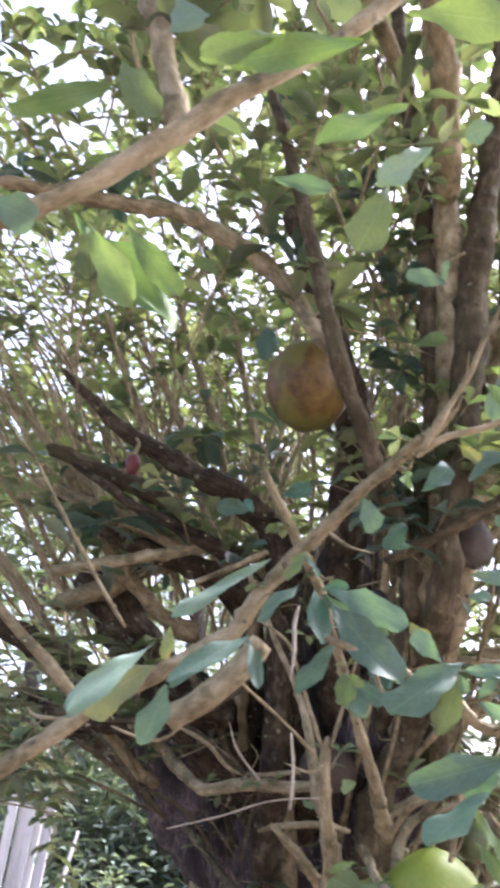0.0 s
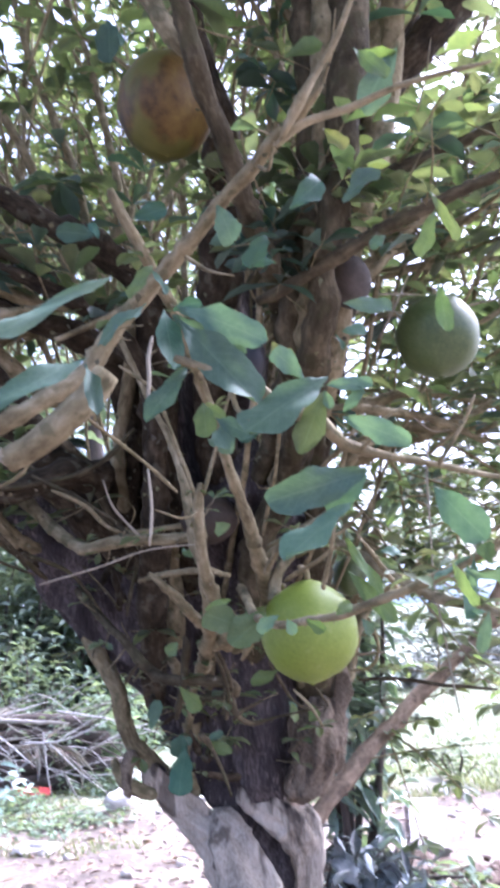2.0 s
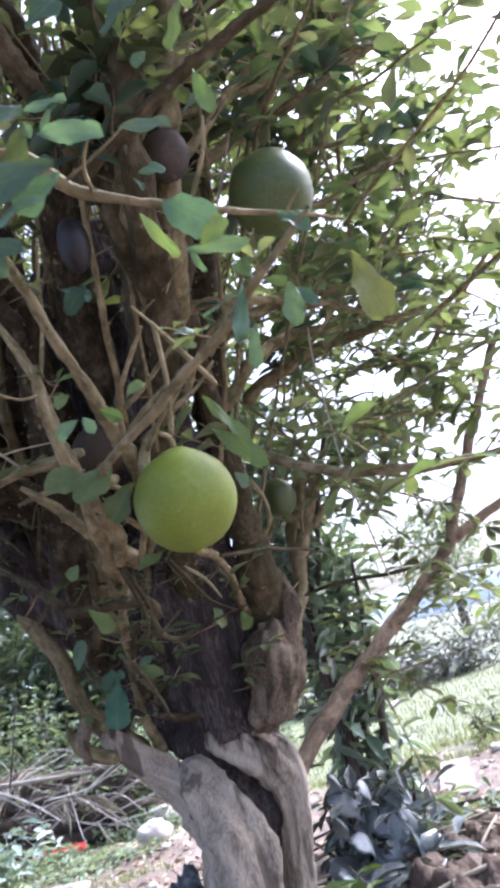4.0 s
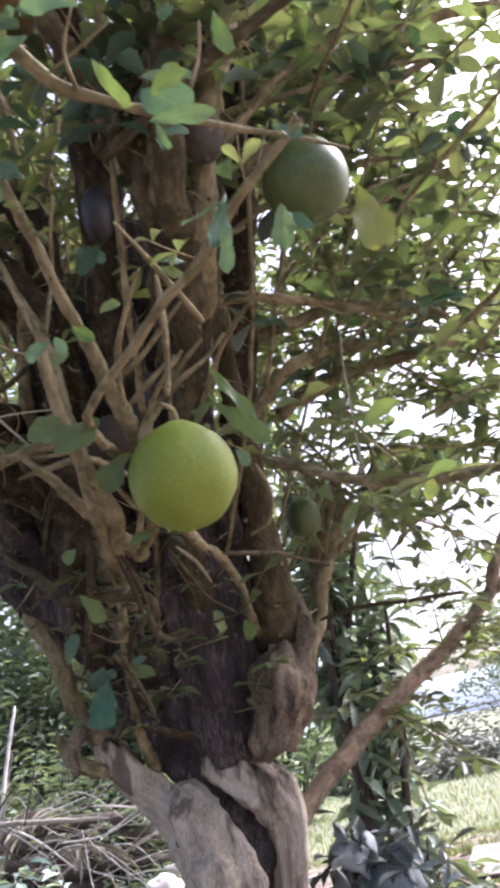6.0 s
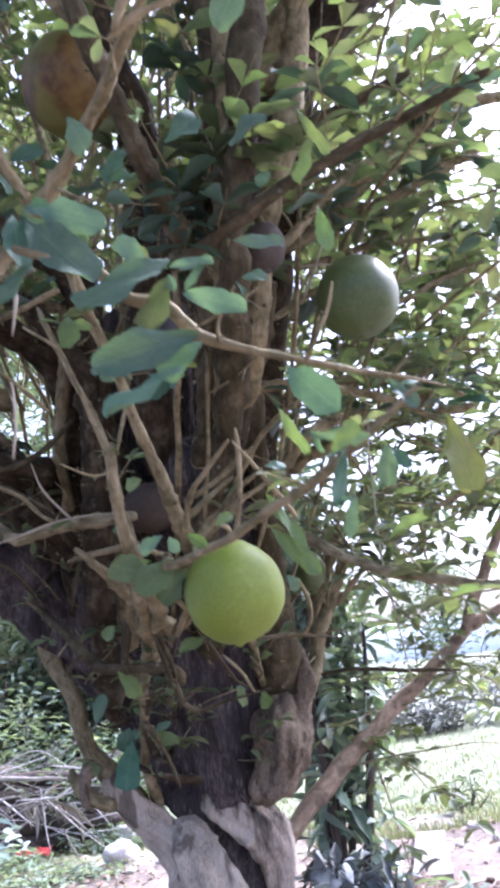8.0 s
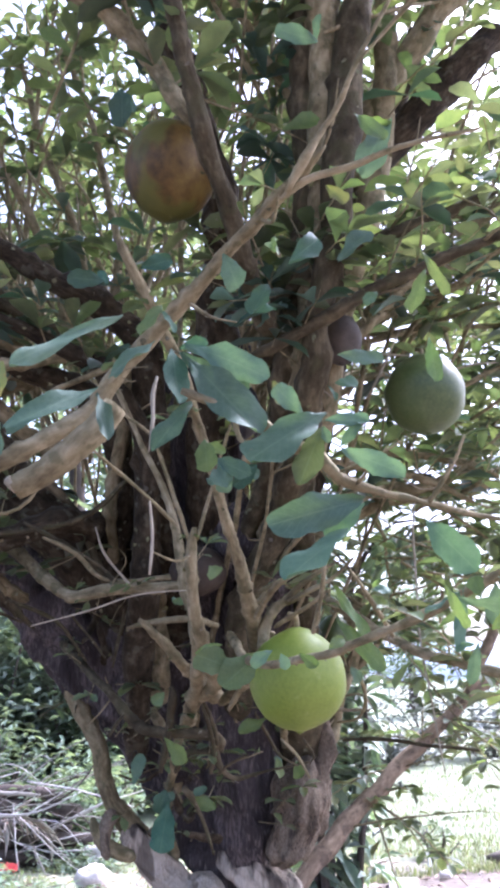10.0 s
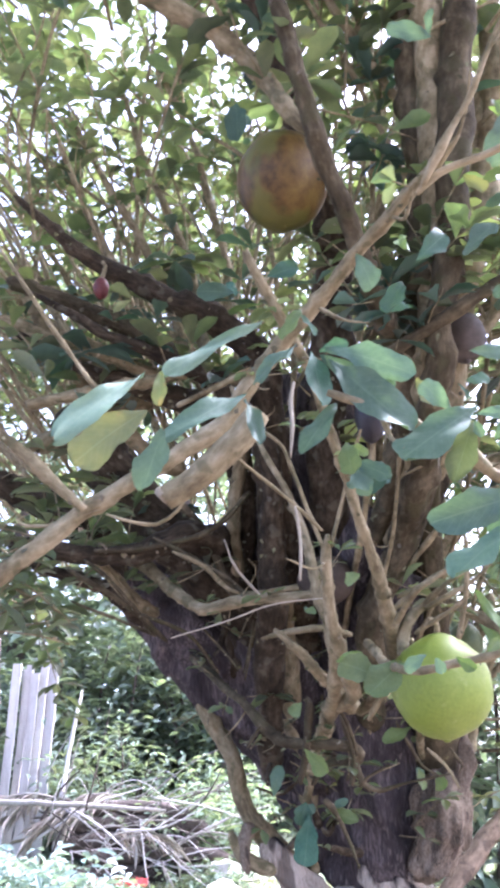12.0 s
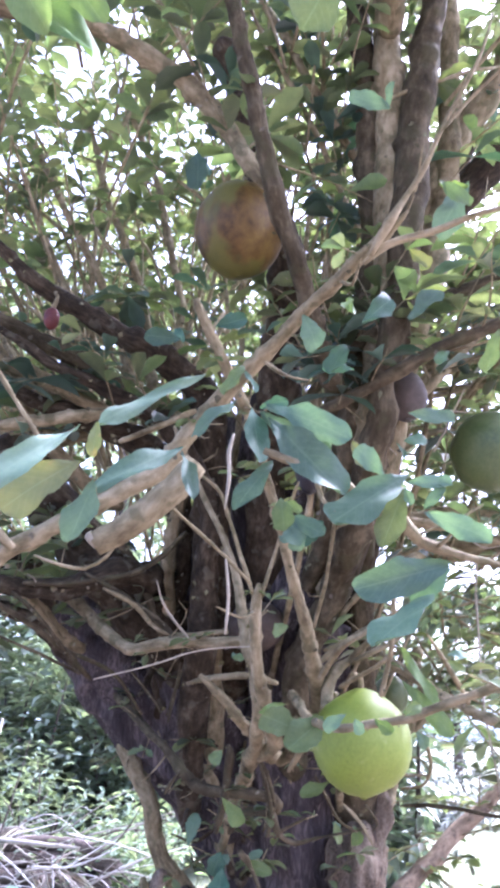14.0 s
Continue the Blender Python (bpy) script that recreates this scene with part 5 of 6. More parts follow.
big_leaf(cool, (.529, 1.2, 1.263), (.512, 1.2, 1.21), (0.10, -0.99, -0.03), .019)
big_leaf(fresh, (.503, 1.9, 1.424), (.571, 1.85, 1.301), (-0.43, -0.89, 0.12), .033)
big_leaf(cool, (.456, 1.08, 1.313), (.512, 1.05, 1.291), (-0.56, -0.59, -0.58), .02)
big_leaf(fresh, (.249, 1.9, 1.306), (.198, 1.85, 1.295), (0.69, -0.63, -0.35), .019)
big_leaf(fresh, (.038, .596, 2.171), (-.044, .577, 2.116), (0.50, -0.61, -0.61), .034)
big_leaf(fresh, (.133, .616, 2.190), (-.016, .597, 2.125), (0.34, -0.64, -0.69), .041)
big_leaf(fresh, (.180, .577, 2.188), (.300, .539, 2.131), (-0.54, -0.52, -0.66), .061)
big_leaf(pale, (-.094, .595, 2.166), (-.060, .594, 2.221), (0.52, -0.78, -0.35), .047)
big_leaf(pale, (.251, .797, 2.209), (.175, .778, 2.129), (0.47, -0.84, -0.28), .041)
big_leaf(fresh, (-.164, .646, 2.139), (-.260, .617, 2.068), (0.56, -0.61, -0.57), .035)
big_leaf(fresh, (-.158, .645, 2.179), (-.119, .627, 2.095), (-0.40, -0.91, 0.06), .041)
big_leaf(fresh, (.211, .746, 2.228), (.094, .717, 2.143), (0.49, -0.71, -0.50), .039)
big_leaf(fresh, (-.217, .748, 2.028), (-.087, .703, 1.854), (-0.40, -0.92, -0.01), .053)
big_leaf(pale, (-.284, .649, 1.960), (-.233, .650, 1.932), (-0.26, -0.87, -0.42), .044)
big_leaf(pale, (.342, .796, 2.255), (.303, .796, 2.233), (0.26, -0.80, -0.54), .035)

# ---- crown: whippy shoots with leaves in tufts
rnd = random.Random(5)
twigs, leaves = Cloud(), Cloud()


def whip(start, way, length, r0, droop, tufts, size, wood=None, leafage=None, keep=None):
    wood, leafage = wood or twigs, leafage or leaves
    p, d = Vector(start), Vector(way).normalized()
    n = max(4, int(length / 0.16))
    pts = []
    for i in range(n + 1):
        s = i / n
        pts.append((*p, r0 * (1 - 0.75 * s)))
        d = (d + Vector((rnd.gauss(0, 0.13), rnd.gauss(0, 0.13), rnd.gauss(0, 0.07) - droop * s * 0.12))).normalized()
        p = p + d * (length / n)
    if keep and not keep(pts[n // 2][:3]) and rnd.random() < 0.8:
        return
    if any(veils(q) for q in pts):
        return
    v, f = tube(pts, sides=5, step=0.08, rough=0.1)
    wood.add(v, f)
    for i in range(tufts):
        s = (i + rnd.random()) / tufts
        k = min(n - 1, int((0.12 + 0.88 * s) * n))
        fr = rnd.random()
        b = np.array(pts[k][:3]) * (1 - fr) + np.array(pts[k + 1][:3]) * fr
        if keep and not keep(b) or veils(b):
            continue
        along = np.array(pts[k + 1][:3]) - np.array(pts[k][:3])
        along /= np.linalg.norm(along)
        a0 = rnd.random() * 6.28
        for j in range(rnd.choice((2, 3, 3, 4))):
            a = a0 + j * 2.2 + rnd.gauss(0, 0.3)
            out = np.array((math.cos(a), math.sin(a), rnd.uniform(-0.35, 0.5)))
            wayl = out + along * rnd.uniform(0.1, 0.7)
            ln = size * rnd.uniform(0.6, 1.3)
            put_leaf(leafage, b, wayl, np.array((rnd.gauss(0, 0.35), rnd.gauss(0, 0.35), 1.0)), ln, ln * rnd.uniform(0.36, 0.5))


def clear(b):
    """False where shoots would block the camera's way or its view inward."""
    if b[1] < 0.6 or (b[1] < 1.7 and b[2] < 2.15) or (b[1] < 1.0 and abs(b[0]) < 0.25 and b[2] < 2.3):
        return False
    if b[1] < 2.6 and b[2] < 2.0 and -0.5 < b[0] < 0.75:
        return False
    # the old limbs on this side are mostly bare
    if b[0] < -0.2 and b[1] < 3.9 and b[2] < 2.8 and rnd.random() < 0.65:
        return False
    # no leaves on the camera's sight line through the gap between stems
    if b[1] > 2.6 and -0.95 < b[0] < 0.12 and b[2] < 2.32 + 0.42 * (b[1] - 3):
        return False
    if b[1] > 2.6 and b[0] <= -0.95 and b[2] < 2.2 + 0.4 * (b[1] - 3) and rnd.random() < 0.5:
        return False
    return True


# behind and above: upright shoots
for i in range(330):
    x, y = rnd.uniform(-2.6, 1.5), rnd.uniform(2.8, 5.4)
    z = rnd.uniform(1.2, 3.4) + 0.2 * abs(x - 0.3) * rnd.random()
    whip((x, y, z), ((x - 0.3) * 0.4 + rnd.gauss(0, 0.42), rnd.gauss(-0.1, 0.4), 1.0), rnd.uniform(1.0, 2.2), rnd.uniform(0.004, 0.012), 0.6, rnd.randint(12, 19), rnd.uniform(0.06, 0.1), keep=clear)
for i in range(230):
    x, y = rnd.uniform(-3.2, 1.1), rnd.uniform(4.6, 6.4)
    z = rnd.uniform(1.6, 4.6)
    whip((x, y, z), ((x - 0.3) * 0.3 + rnd.gauss(0, 0.5), rnd.gauss(0, 0.4), 0.8), rnd.uniform(0.9, 1.8), rnd.uniform(0.004, 0.011), 0.7, rnd.randint(12, 18), rnd.uniform(0.065, 0.1), keep=clear)
# overhead, towards the camera
for i in range(100):
    x, y = rnd.uniform(-1.4, 1.1), rnd.uniform(1.5, 2.9)
    z = rnd.uniform(2.6, 3.9)
    whip((x, y, z), ((x - 0.2) * 0.3 + rnd.gauss(0, 0.35), rnd.gauss(-0.4, 0.35), 0.7), rnd.uniform(0.8, 1.6), rnd.uniform(0.004, 0.008), 0.6, rnd.randint(8, 13), rnd.uniform(0.06, 0.1), keep=clear)
# the side towards the field: spreading and drooping shoots
for i in range(66):
    y = rnd.uniform(2.2, 4.0)
    whip((0.7 + rnd.random() * 0.6, y, rnd.uniform(1.45, 2.7)), (rnd.uniform(0.3, 1.0), rnd.gauss(0, 0.6), rnd.gauss(0.25, 0.5)), rnd.uniform(0.6, 1.3), rnd.uniform(0.004, 0.010), 1.0, rnd.randint(8, 14), rnd.uniform(0.06, 0.1), keep=clear)
for i in range(38):
    x, y = rnd.uniform(0.3, 1.2), rnd.uniform(2.6, 4.2)
    whip((x, y, rnd.uniform(2.9, 3.9)), (rnd.gauss(0.15, 0.4), rnd.gauss(0, 0.4), 0.8), rnd.uniform(0.8, 1.5), rnd.uniform(0.004, 0.008), 0.7, rnd.randint(10, 16), rnd.uniform(0.07, 0.11))
# unseen crown above and behind the eye, added to shade the limbs
for i in range(34):
    x, y = rnd.uniform(-2.0, 2.0), rnd.uniform(-0.8, 1.0)
    whip((x, y, rnd.uniform(2.75, 3.5)), (rnd.gauss(0, 0.5), rnd.gauss(-0.2, 0.5), 0.4), rnd.uniform(0.8, 1.6), rnd.uniform(0.004, 0.008), 0.6, rnd.randint(9, 14), rnd.uniform(0.08, 0.12), keep=lambda p: p[2] > 2.6)
# high crown, mostly out of view, added to shade the limbs
for i in range(170):
    x, y = rnd.uniform(-2.4, 2.0), rnd.uniform(0.2, 3.4)
    whip((x, y, rnd.uniform(4.2, 5.4)), (rnd.gauss(0, 0.5), rnd.gauss(0, 0.5), 0.5), rnd.uniform(0.8, 1.6), rnd.uniform(0.004, 0.008), 0.6, rnd.randint(9, 14), rnd.uniform(0.1, 0.15))
for i in range(90):
    x, y = rnd.uniform(-1.6, 1.0), rnd.uniform(2.6, 3.6)
    whip((x * 0.5, y, rnd.uniform(1.9, 2.6)), ((x - 0.1) * 0.5 + rnd.gauss(0, 0.2), rnd.gauss(0, 0.25), 1.0), rnd.uniform(1.2, 2.4), rnd.uniform(0.006, 0.013), 0.3, rnd.randint(3, 7), rnd.uniform(0.05, 0.08), keep=clear)
# tall shoots at the back of the crown
for i in range(85):
    x, y = rnd.uniform(-2.9, 0.3), rnd.uniform(3.2, 5.2)
    whip((x, y, rnd.uniform(3.0, 5.4)), ((x - 0.3) * 0.25 + rnd.gauss(0, 0.4), rnd.gauss(0, 0.4), 0.9), rnd.uniform(1.0, 1.9), rnd.uniform(0.004, 0.010), 0.6, rnd.randint(13, 19), rnd.uniform(0.07, 0.11))
# leafy sprays reaching over the field
for i in range(30):
    x, y = rnd.uniform(0.95, 1.7), rnd.uniform(2.3, 4.0)
    whip((x, y, rnd.uniform(1.75, 3.0)), (rnd.uniform(0.2, 0.9), rnd.gauss(0, 0.5), rnd.gauss(0.15, 0.4)), rnd.uniform(0.5, 1.0), rnd.uniform(0.004, 0.008), 0.9, rnd.randint(8, 13), rnd.uniform(0.065, 0.1))
for i in range(16):
    whip((rnd.uniform(-1.35, -0.75), rnd.uniform(2.4, 3.4), rnd.uniform(1.5, 1.95)), (rnd.gauss(-0.3, 0.4), rnd.gauss(0, 0.4), rnd.gauss(-0.1, 0.4)), rnd.uniform(0.3, 0.7), 0.004, 0.9, rnd.randint(6, 10), rnd.uniform(0.07, 0.1))
# left side shoots
for i in range(48):
    y = rnd.uniform(2.5, 4.4)
    whip((-0.4 - rnd.random() * 1.2, y, rnd.uniform(1.8, 2.7)), (-0.4, rnd.gauss(0, 0.4), rnd.uniform(0.3, 1.0)), rnd.uniform(0.9, 1.9), rnd.uniform(0.004, 0.011), 0.7, rnd.randint(9, 15), rnd.uniform(0.06, 0.1), keep=clear)
# leafy spurs along the limbs
for name, pts in LIMB_PATHS:
    dense = {"right_branch": 5, "upper_limb": 6, "overhead_branch": 2, "left_limb": 2, "snag": 3, "column": 3}.get(name, 0)
    for i in range(dense):
        k = rnd.randint(1, len(pts) - 2)
        fr = rnd.random()
        q = [pts[k][c] * (1 - fr) + pts[k + 1][c] * fr for c in range(3)]
        if name == "column" and q[2] < 1.9:
            continue
        near = name == "overhead_branch"
        whip(q, (rnd.gauss(0, 0.6), rnd.gauss(0.2 if near else 0, 0.5), rnd.uniform(0.0, 1.0)), rnd.uniform(0.15, 0.55), 0.004, 0.8, rnd.randint(2, 5), rnd.uniform(0.07, 0.11), keep=lambda p: p[1] > 0.55)
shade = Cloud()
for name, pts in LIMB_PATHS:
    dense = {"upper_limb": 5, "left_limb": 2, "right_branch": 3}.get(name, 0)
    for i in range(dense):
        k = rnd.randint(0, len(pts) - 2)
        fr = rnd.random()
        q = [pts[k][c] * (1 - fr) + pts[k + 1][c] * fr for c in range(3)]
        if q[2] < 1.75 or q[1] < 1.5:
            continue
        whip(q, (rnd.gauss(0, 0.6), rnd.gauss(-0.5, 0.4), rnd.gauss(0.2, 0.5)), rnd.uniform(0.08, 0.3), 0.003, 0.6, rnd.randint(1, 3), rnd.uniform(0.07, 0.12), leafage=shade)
shade.put("shade_foliage", teal_leaf, tree, "inner blue-green leaves, shade put into their dark colour")
# leafy shoots at the ends of the low left limbs
for i in range(16):
    k = rnd.random()
    whip((-0.58 + 0.10 * k + rnd.gauss(0, 0.05), 2.3 + rnd.gauss(0, 0.1), 1.65 - 0.15 * k + rnd.gauss(0, 0.05)), (rnd.gauss(-0.3, 0.5), rnd.gauss(-0.2, 0.4), rnd.gauss(-0.1, 0.5)), rnd.uniform(0.15, 0.35), 0.004, 0.8, rnd.randint(3, 5), rnd.uniform(0.06, 0.085))
# boughs over the path, mostly out of view, added to shade the stems
for pts in ([(0.55, 1.75, 3.0, 0.04), (0.35, 0.95, 3.4, 0.032), (0.1, 0.1, 3.5, 0.024), (-0.15, -0.7, 3.4, 0.012)], [(0.75, 1.7, 3.5, 0.03), (0.9, 0.8, 3.7, 0.026), (1.1, 0.0, 3.7, 0.02), (1.2, -0.6, 3.6, 0.01)], [(0.46, 1.78, 3.5, 0.026), (0.0, 1.0, 3.75, 0.024), (-0.5, 0.5, 3.8, 0.018), (-0.9, 0.0, 3.7, 0.009)]):
    limb("overhead_limb", bark, pts)
    for i in range(26):
        k = rnd.randint(1, 2)
        fr = rnd.random()
        whip([pts[k][c] * (1 - fr) + pts[k + 1][c] * fr for c in range(3)], (rnd.gauss(0, 0.8), rnd.gauss(0, 0.7), rnd.gauss(0.15, 0.25)), rnd.uniform(0.25, 0.6), 0.004, 0.3, rnd.randint(5, 8), rnd.uniform(0.09, 0.12))
# crowded thin stems rising from the crown of the trunk
for i in range(16):
    a, b_ = rnd.random(), rnd.random()
    x0, y0, z0 = 0.2 + 0.38 * a, rnd.uniform(2.9, 3.1), rnd.uniform(0.9, 1.2)
    x1 = 0.33 + (x0 - 0.3) * rnd.uniform(1.2, 3.2) + rnd.gauss(0, 0.12)
    y1, z1 = y0 - rnd.uniform(0.3, 0.95), z0 + rnd.uniform(0.8, 1.9)
    r = rnd.uniform(0.005, 0.014)
    mid = ((x0 + x1) / 2 + rnd.gauss(0, 0.05), (y0 + y1) / 2 + rnd.gauss(0.05, 0.05), (z0 + z1) / 2)
    way = [(x0, y0, z0), mid, (x1, y1, z1), (x1 + (x1 - mid[0]), y1 - 0.1, z1 + 0.6)]
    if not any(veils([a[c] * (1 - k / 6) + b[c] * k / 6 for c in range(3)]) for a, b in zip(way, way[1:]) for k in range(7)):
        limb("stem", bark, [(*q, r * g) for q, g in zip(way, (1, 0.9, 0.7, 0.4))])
# dead spurs and broken twigs on the old wood
spots = [(n, p) for n, p in LIMB_PATHS if n in ("column", "crooked_branch", "elbow_branch", "v_stem", "riser", "cross_branch", "left_limb", "stem", "right_branch", "snag", "near_branch", "mossy_limb", "main_stem", "outer_strand", "column", "column")]
for i in range(270):
    n, pts = spots[rnd.randrange(len(spots))]
    k = rnd.randint(0, len(pts) - 2)
    fr = rnd.random()
    q = Vector([pts[k][c] * (1 - fr) + pts[k + 1][c] * fr for c in range(3)])
    ln = rnd.uniform(0.03, 0.2) * (0.6 if n in ("cross_branch", "near_branch") else 1)
    d = Vector((rnd.gauss(0, 1), rnd.gauss(-0.5, 0.6), rnd.gauss(0.1, 0.7))).normalized()
    m = q + d * ln * 0.55 + Vector((rnd.gauss(0, 0.012), rnd.gauss(0, 0.012), rnd.gauss(0, 0.012)))
    e = q + d * ln
    r = rnd.uniform(0.001, 0.0036)
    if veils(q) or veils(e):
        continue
    limb("spur", straw if rnd.random() < 0.12 else bark, [(*q, r * 1.4), (*m, r), (*e, r * 0.6)])
for i in range(14):
    # dark stubs on the heartwood
    z = rnd.uniform(0.75, 1.5)
    x = 0.3 - (z - 0.7) * rnd.uniform(0.0, 0.75) + rnd.gauss(0, 0.08)
    q = Vector((x, 2.86 - 0.12 * (z - 0.7), z))
    d = Vector((rnd.gauss(-0.2, 0.7), -0.8, rnd.gauss(0.2, 0.6))).normalized()
    ln, r = rnd.uniform(0.06, 0.22), rnd.uniform(0.004, 0.011)
    limb("spur", shaded_bark, [(*q, r * 1.3), (*(q + d * ln * 0.5 + Vector((0, 0, rnd.gauss(0, 0.02)))), r), (*(q + d * ln), r * 0.6)])
# short leafy sprouts on the old wood
for i in range(34):
    z = rnd.uniform(0.8, 1.55)
    x = 0.38 - (z - 0.6) * rnd.uniform(-0.15, 0.7) + rnd.gauss(0, 0.09)
    whip((x, 2.84 - 0.3 * max(0, z - 0.9), z), (rnd.gauss(0, 0.7), -0.9, rnd.gauss(0.3, 0.5)), rnd.uniform(0.06, 0.2), 0.003, 0.6, rnd.randint(1, 2), rnd.uniform(0.045, 0.07))
for name, pts in LIMB_PATHS:
    if name in ("elbow_branch", "crooked_branch", "v_stem", "riser", "fruit_branch", "cross_branch"):
        for i in range(8 if name != "cross_branch" else 3):
            k = rnd.randint(0, len(pts) - 2)
            whip(pts[k][:3], (rnd.gauss(0, 0.7), rnd.gauss(0, 0.6), rnd.gauss(0.4, 0.5)), rnd.uniform(0.03, 0.09), 0.002, 0.6, rnd.randint(1, 2), rnd.uniform(0.025, 0.045))
crust = Cloud()
for name, pts in LIMB_PATHS:
    if name in ("straw", "vine", "sawn_stub") or min(q[1] for q in pts) > 2.9:
        continue
    path = smooth_path(pts, 0.03)
    for a, b in zip(path, path[1:]):
        if a[3] < 0.003 or a[2] > 2.7:
            continue
        along = (b - a)[:3] / (np.linalg.norm((b - a)[:3]) + 1e-9)
        for i in range(rnd.choice((0, 1, 1, 2)) + int(a[3] * 45)):
            d = np.cross(along, (rnd.gauss(0, 1), rnd.gauss(0, 1), rnd.gauss(0, 1)))
            d /= np.linalg.norm(d) + 1e-9
            ln = rnd.uniform(0.004, 0.013) * (0.6 + min(1.0, a[3] * 40))
            put_leaf(crust, a[:3] + (b - a)[:3] * rnd.random() + d * a[3] * 1.02, np.cross(d, (rnd.gauss(0, 1), rnd.gauss(0, 1), rnd.gauss(0, 1))) + d * 0.35, d, ln, ln * rnd.uniform(0.5, 0.9))
crust.put("lichen_crust", lichen, tree, "olive-grey crust of lichen and flaking bark")
twigs.put("shoot_mass", plain_bark, tree, "slender upright brown shoots")
leaves.put("foliage", crown_leaf, tree, "tufts of small green leaves")


# ---- fruits
def fruit(label, centre, radius, mat, squash=(1, 1, 1), stalk=None, seed=0, nub=True, profile=None):
    ob = thing("calabash_fruit", centre, label, "fruit", "fruits on the tree")
    v, f = blob(centre, radius, squash, seed=seed, rough=0.05, profile=profile)
    part("rind", mesh("rind", v, f, mat), ob)
    top = Vector(centre) + Vector((0, 0, radius * squash[2] * 0.97))
    if stalk:
        s = Vector(stalk)
        mid = (top + s) / 2 + Vector((0.01, 0, 0.01))
        v, f = tube([(*(top - Vector((0, 0, 0.01))), 0.008), (*mid, 0.006), (*s, 0.007)], sides=8, step=0.01)
        part("stalk", mesh("stalk", v, f, plain_bark), ob, "short woody stalk")
    if nub:
        v, f = blob((centre[0], centre[1], centre[2] - radius * squash[2] * 0.97), 0.010, (1, 1, 0.8), rings=8, sides=10)
        part("tip", mesh("tip", v, f, mat), ob)
    return ob


fruit("large round yellow-green calabash fruit hanging from a branch", (0.419, 1.95, 1.229), 0.107, green_rind, (1, 1, 1.02), (0.40, 1.90, 1.37), 1)
fruit("ripe orange-brown calabash fruit hanging between limbs", (0.147, 1.83, 2.43), 0.113, brown_rind, (0.97, 1, 1.12), (0.16, 1.85, 2.60), 2)
fruit("dull dark green calabash fruit high among leaves", (0.80, 2.0, 1.92), 0.102, dark_rind, (1, 1, 1.02), (0.80, 2.03, 2.055), 3)
fruit("small green calabash fruit beside a broken snag", (0.762, 3.0, 1.381), 0.062, dark_rind, (0.95, 1, 1.12), (0.772, 3.02, 1.481), 4)
fruit("old grey shrivelled calabash fruit against the stems", (0.575, 1.95, 2.045), 0.056, grey_rind, (0.95, 1, 1.15), (0.56, 1.98, 2.14), 5)
fruit("blackened dried calabash fruit deep between the stems", (0.318, 1.91, 1.838), 0.045, black_rind, (0.8, 1, 1.45), None, 6, False)
fruit("weathered grey calabash fruit lodged between the stems", (0.245, 2.50, 1.545), 0.085, tan_rind, (1, 1, 0.85), None, 7, False)
fruit("small dark red husk hanging from a shoot", (-0.353, 2.167, 2.343), 0.028, red_husk, (0.8, 0.8, 1.2), (-0.35, 2.17, 2.43), 8, False)

# ---- sapling leaning out to the field
sapling = thing("leaning_sapling", (0.66, 3.45, 0.0), "thin bare tree stem leaning out over the open field", "tree")
SAP = [(0.633, 3.320, 0.512, 0.0460), (0.730, 3.380, 0.591, 0.0470), (0.861, 3.480, 0.678, 0.0480), (1.002, 3.580, 0.770, 0.0465), (1.152, 3.680, 0.861, 0.0430), (1.304, 3.750, 0.959, 0.0400), (1.434, 3.780, 1.045, 0.0375), (1.551, 3.800, 1.148, 0.0360), (1.674, 3.800, 1.356, 0.0340), (1.878, 3.800, 1.701, 0.0300), (2.101, 3.780, 2.050, 0.0240)]
v, f = tube([(0.40, 3.22, 0.0, 0.06), (0.43, 3.23, 0.25, 0.055), (0.52, 3.27, 0.42, 0.058)] + [(*q[:3], q[3] * 0.75) for q in SAP], sides=12, step=0.04, rough=0.12, knots=0.2)
part("stem", grained(mesh("stem", v, f, sapling_bark), v, 12), sapling)
fork = [SAP[7], (SAP[7][0] + 0.14, SAP[7][1], SAP[7][2] + 0.06, 0.024), (SAP[7][0] + 0.42, SAP[7][1] - 0.03, SAP[7][2] + 0.16, 0.017)]
v, f = tube(fork, sides=12, step=0.04, rough=0.12, knots=0.2)
part("side_branch", grained(mesh("side_branch", v, f, sapling_bark), v, 12), sapling)
sap_tw, sap_lf = Cloud(), Cloud()
for i in range(26):
    q = SAP[rnd.randint(2, len(SAP) - 1)]
    whip(q[:3], (rnd.gauss(0.2, 0.6), rnd.gauss(0, 0.5), rnd.uniform(-0.5, 0.4)), rnd.uniform(0.3, 0.8), 0.005, 1.6, rnd.randint(4, 7), 0.08, sap_tw, sap_lf)
sap_tw.put("twig_mass", plain_bark, sapling)
sap_lf.put("foliage", crown_leaf, sapling, "drooping pointed green leaves")


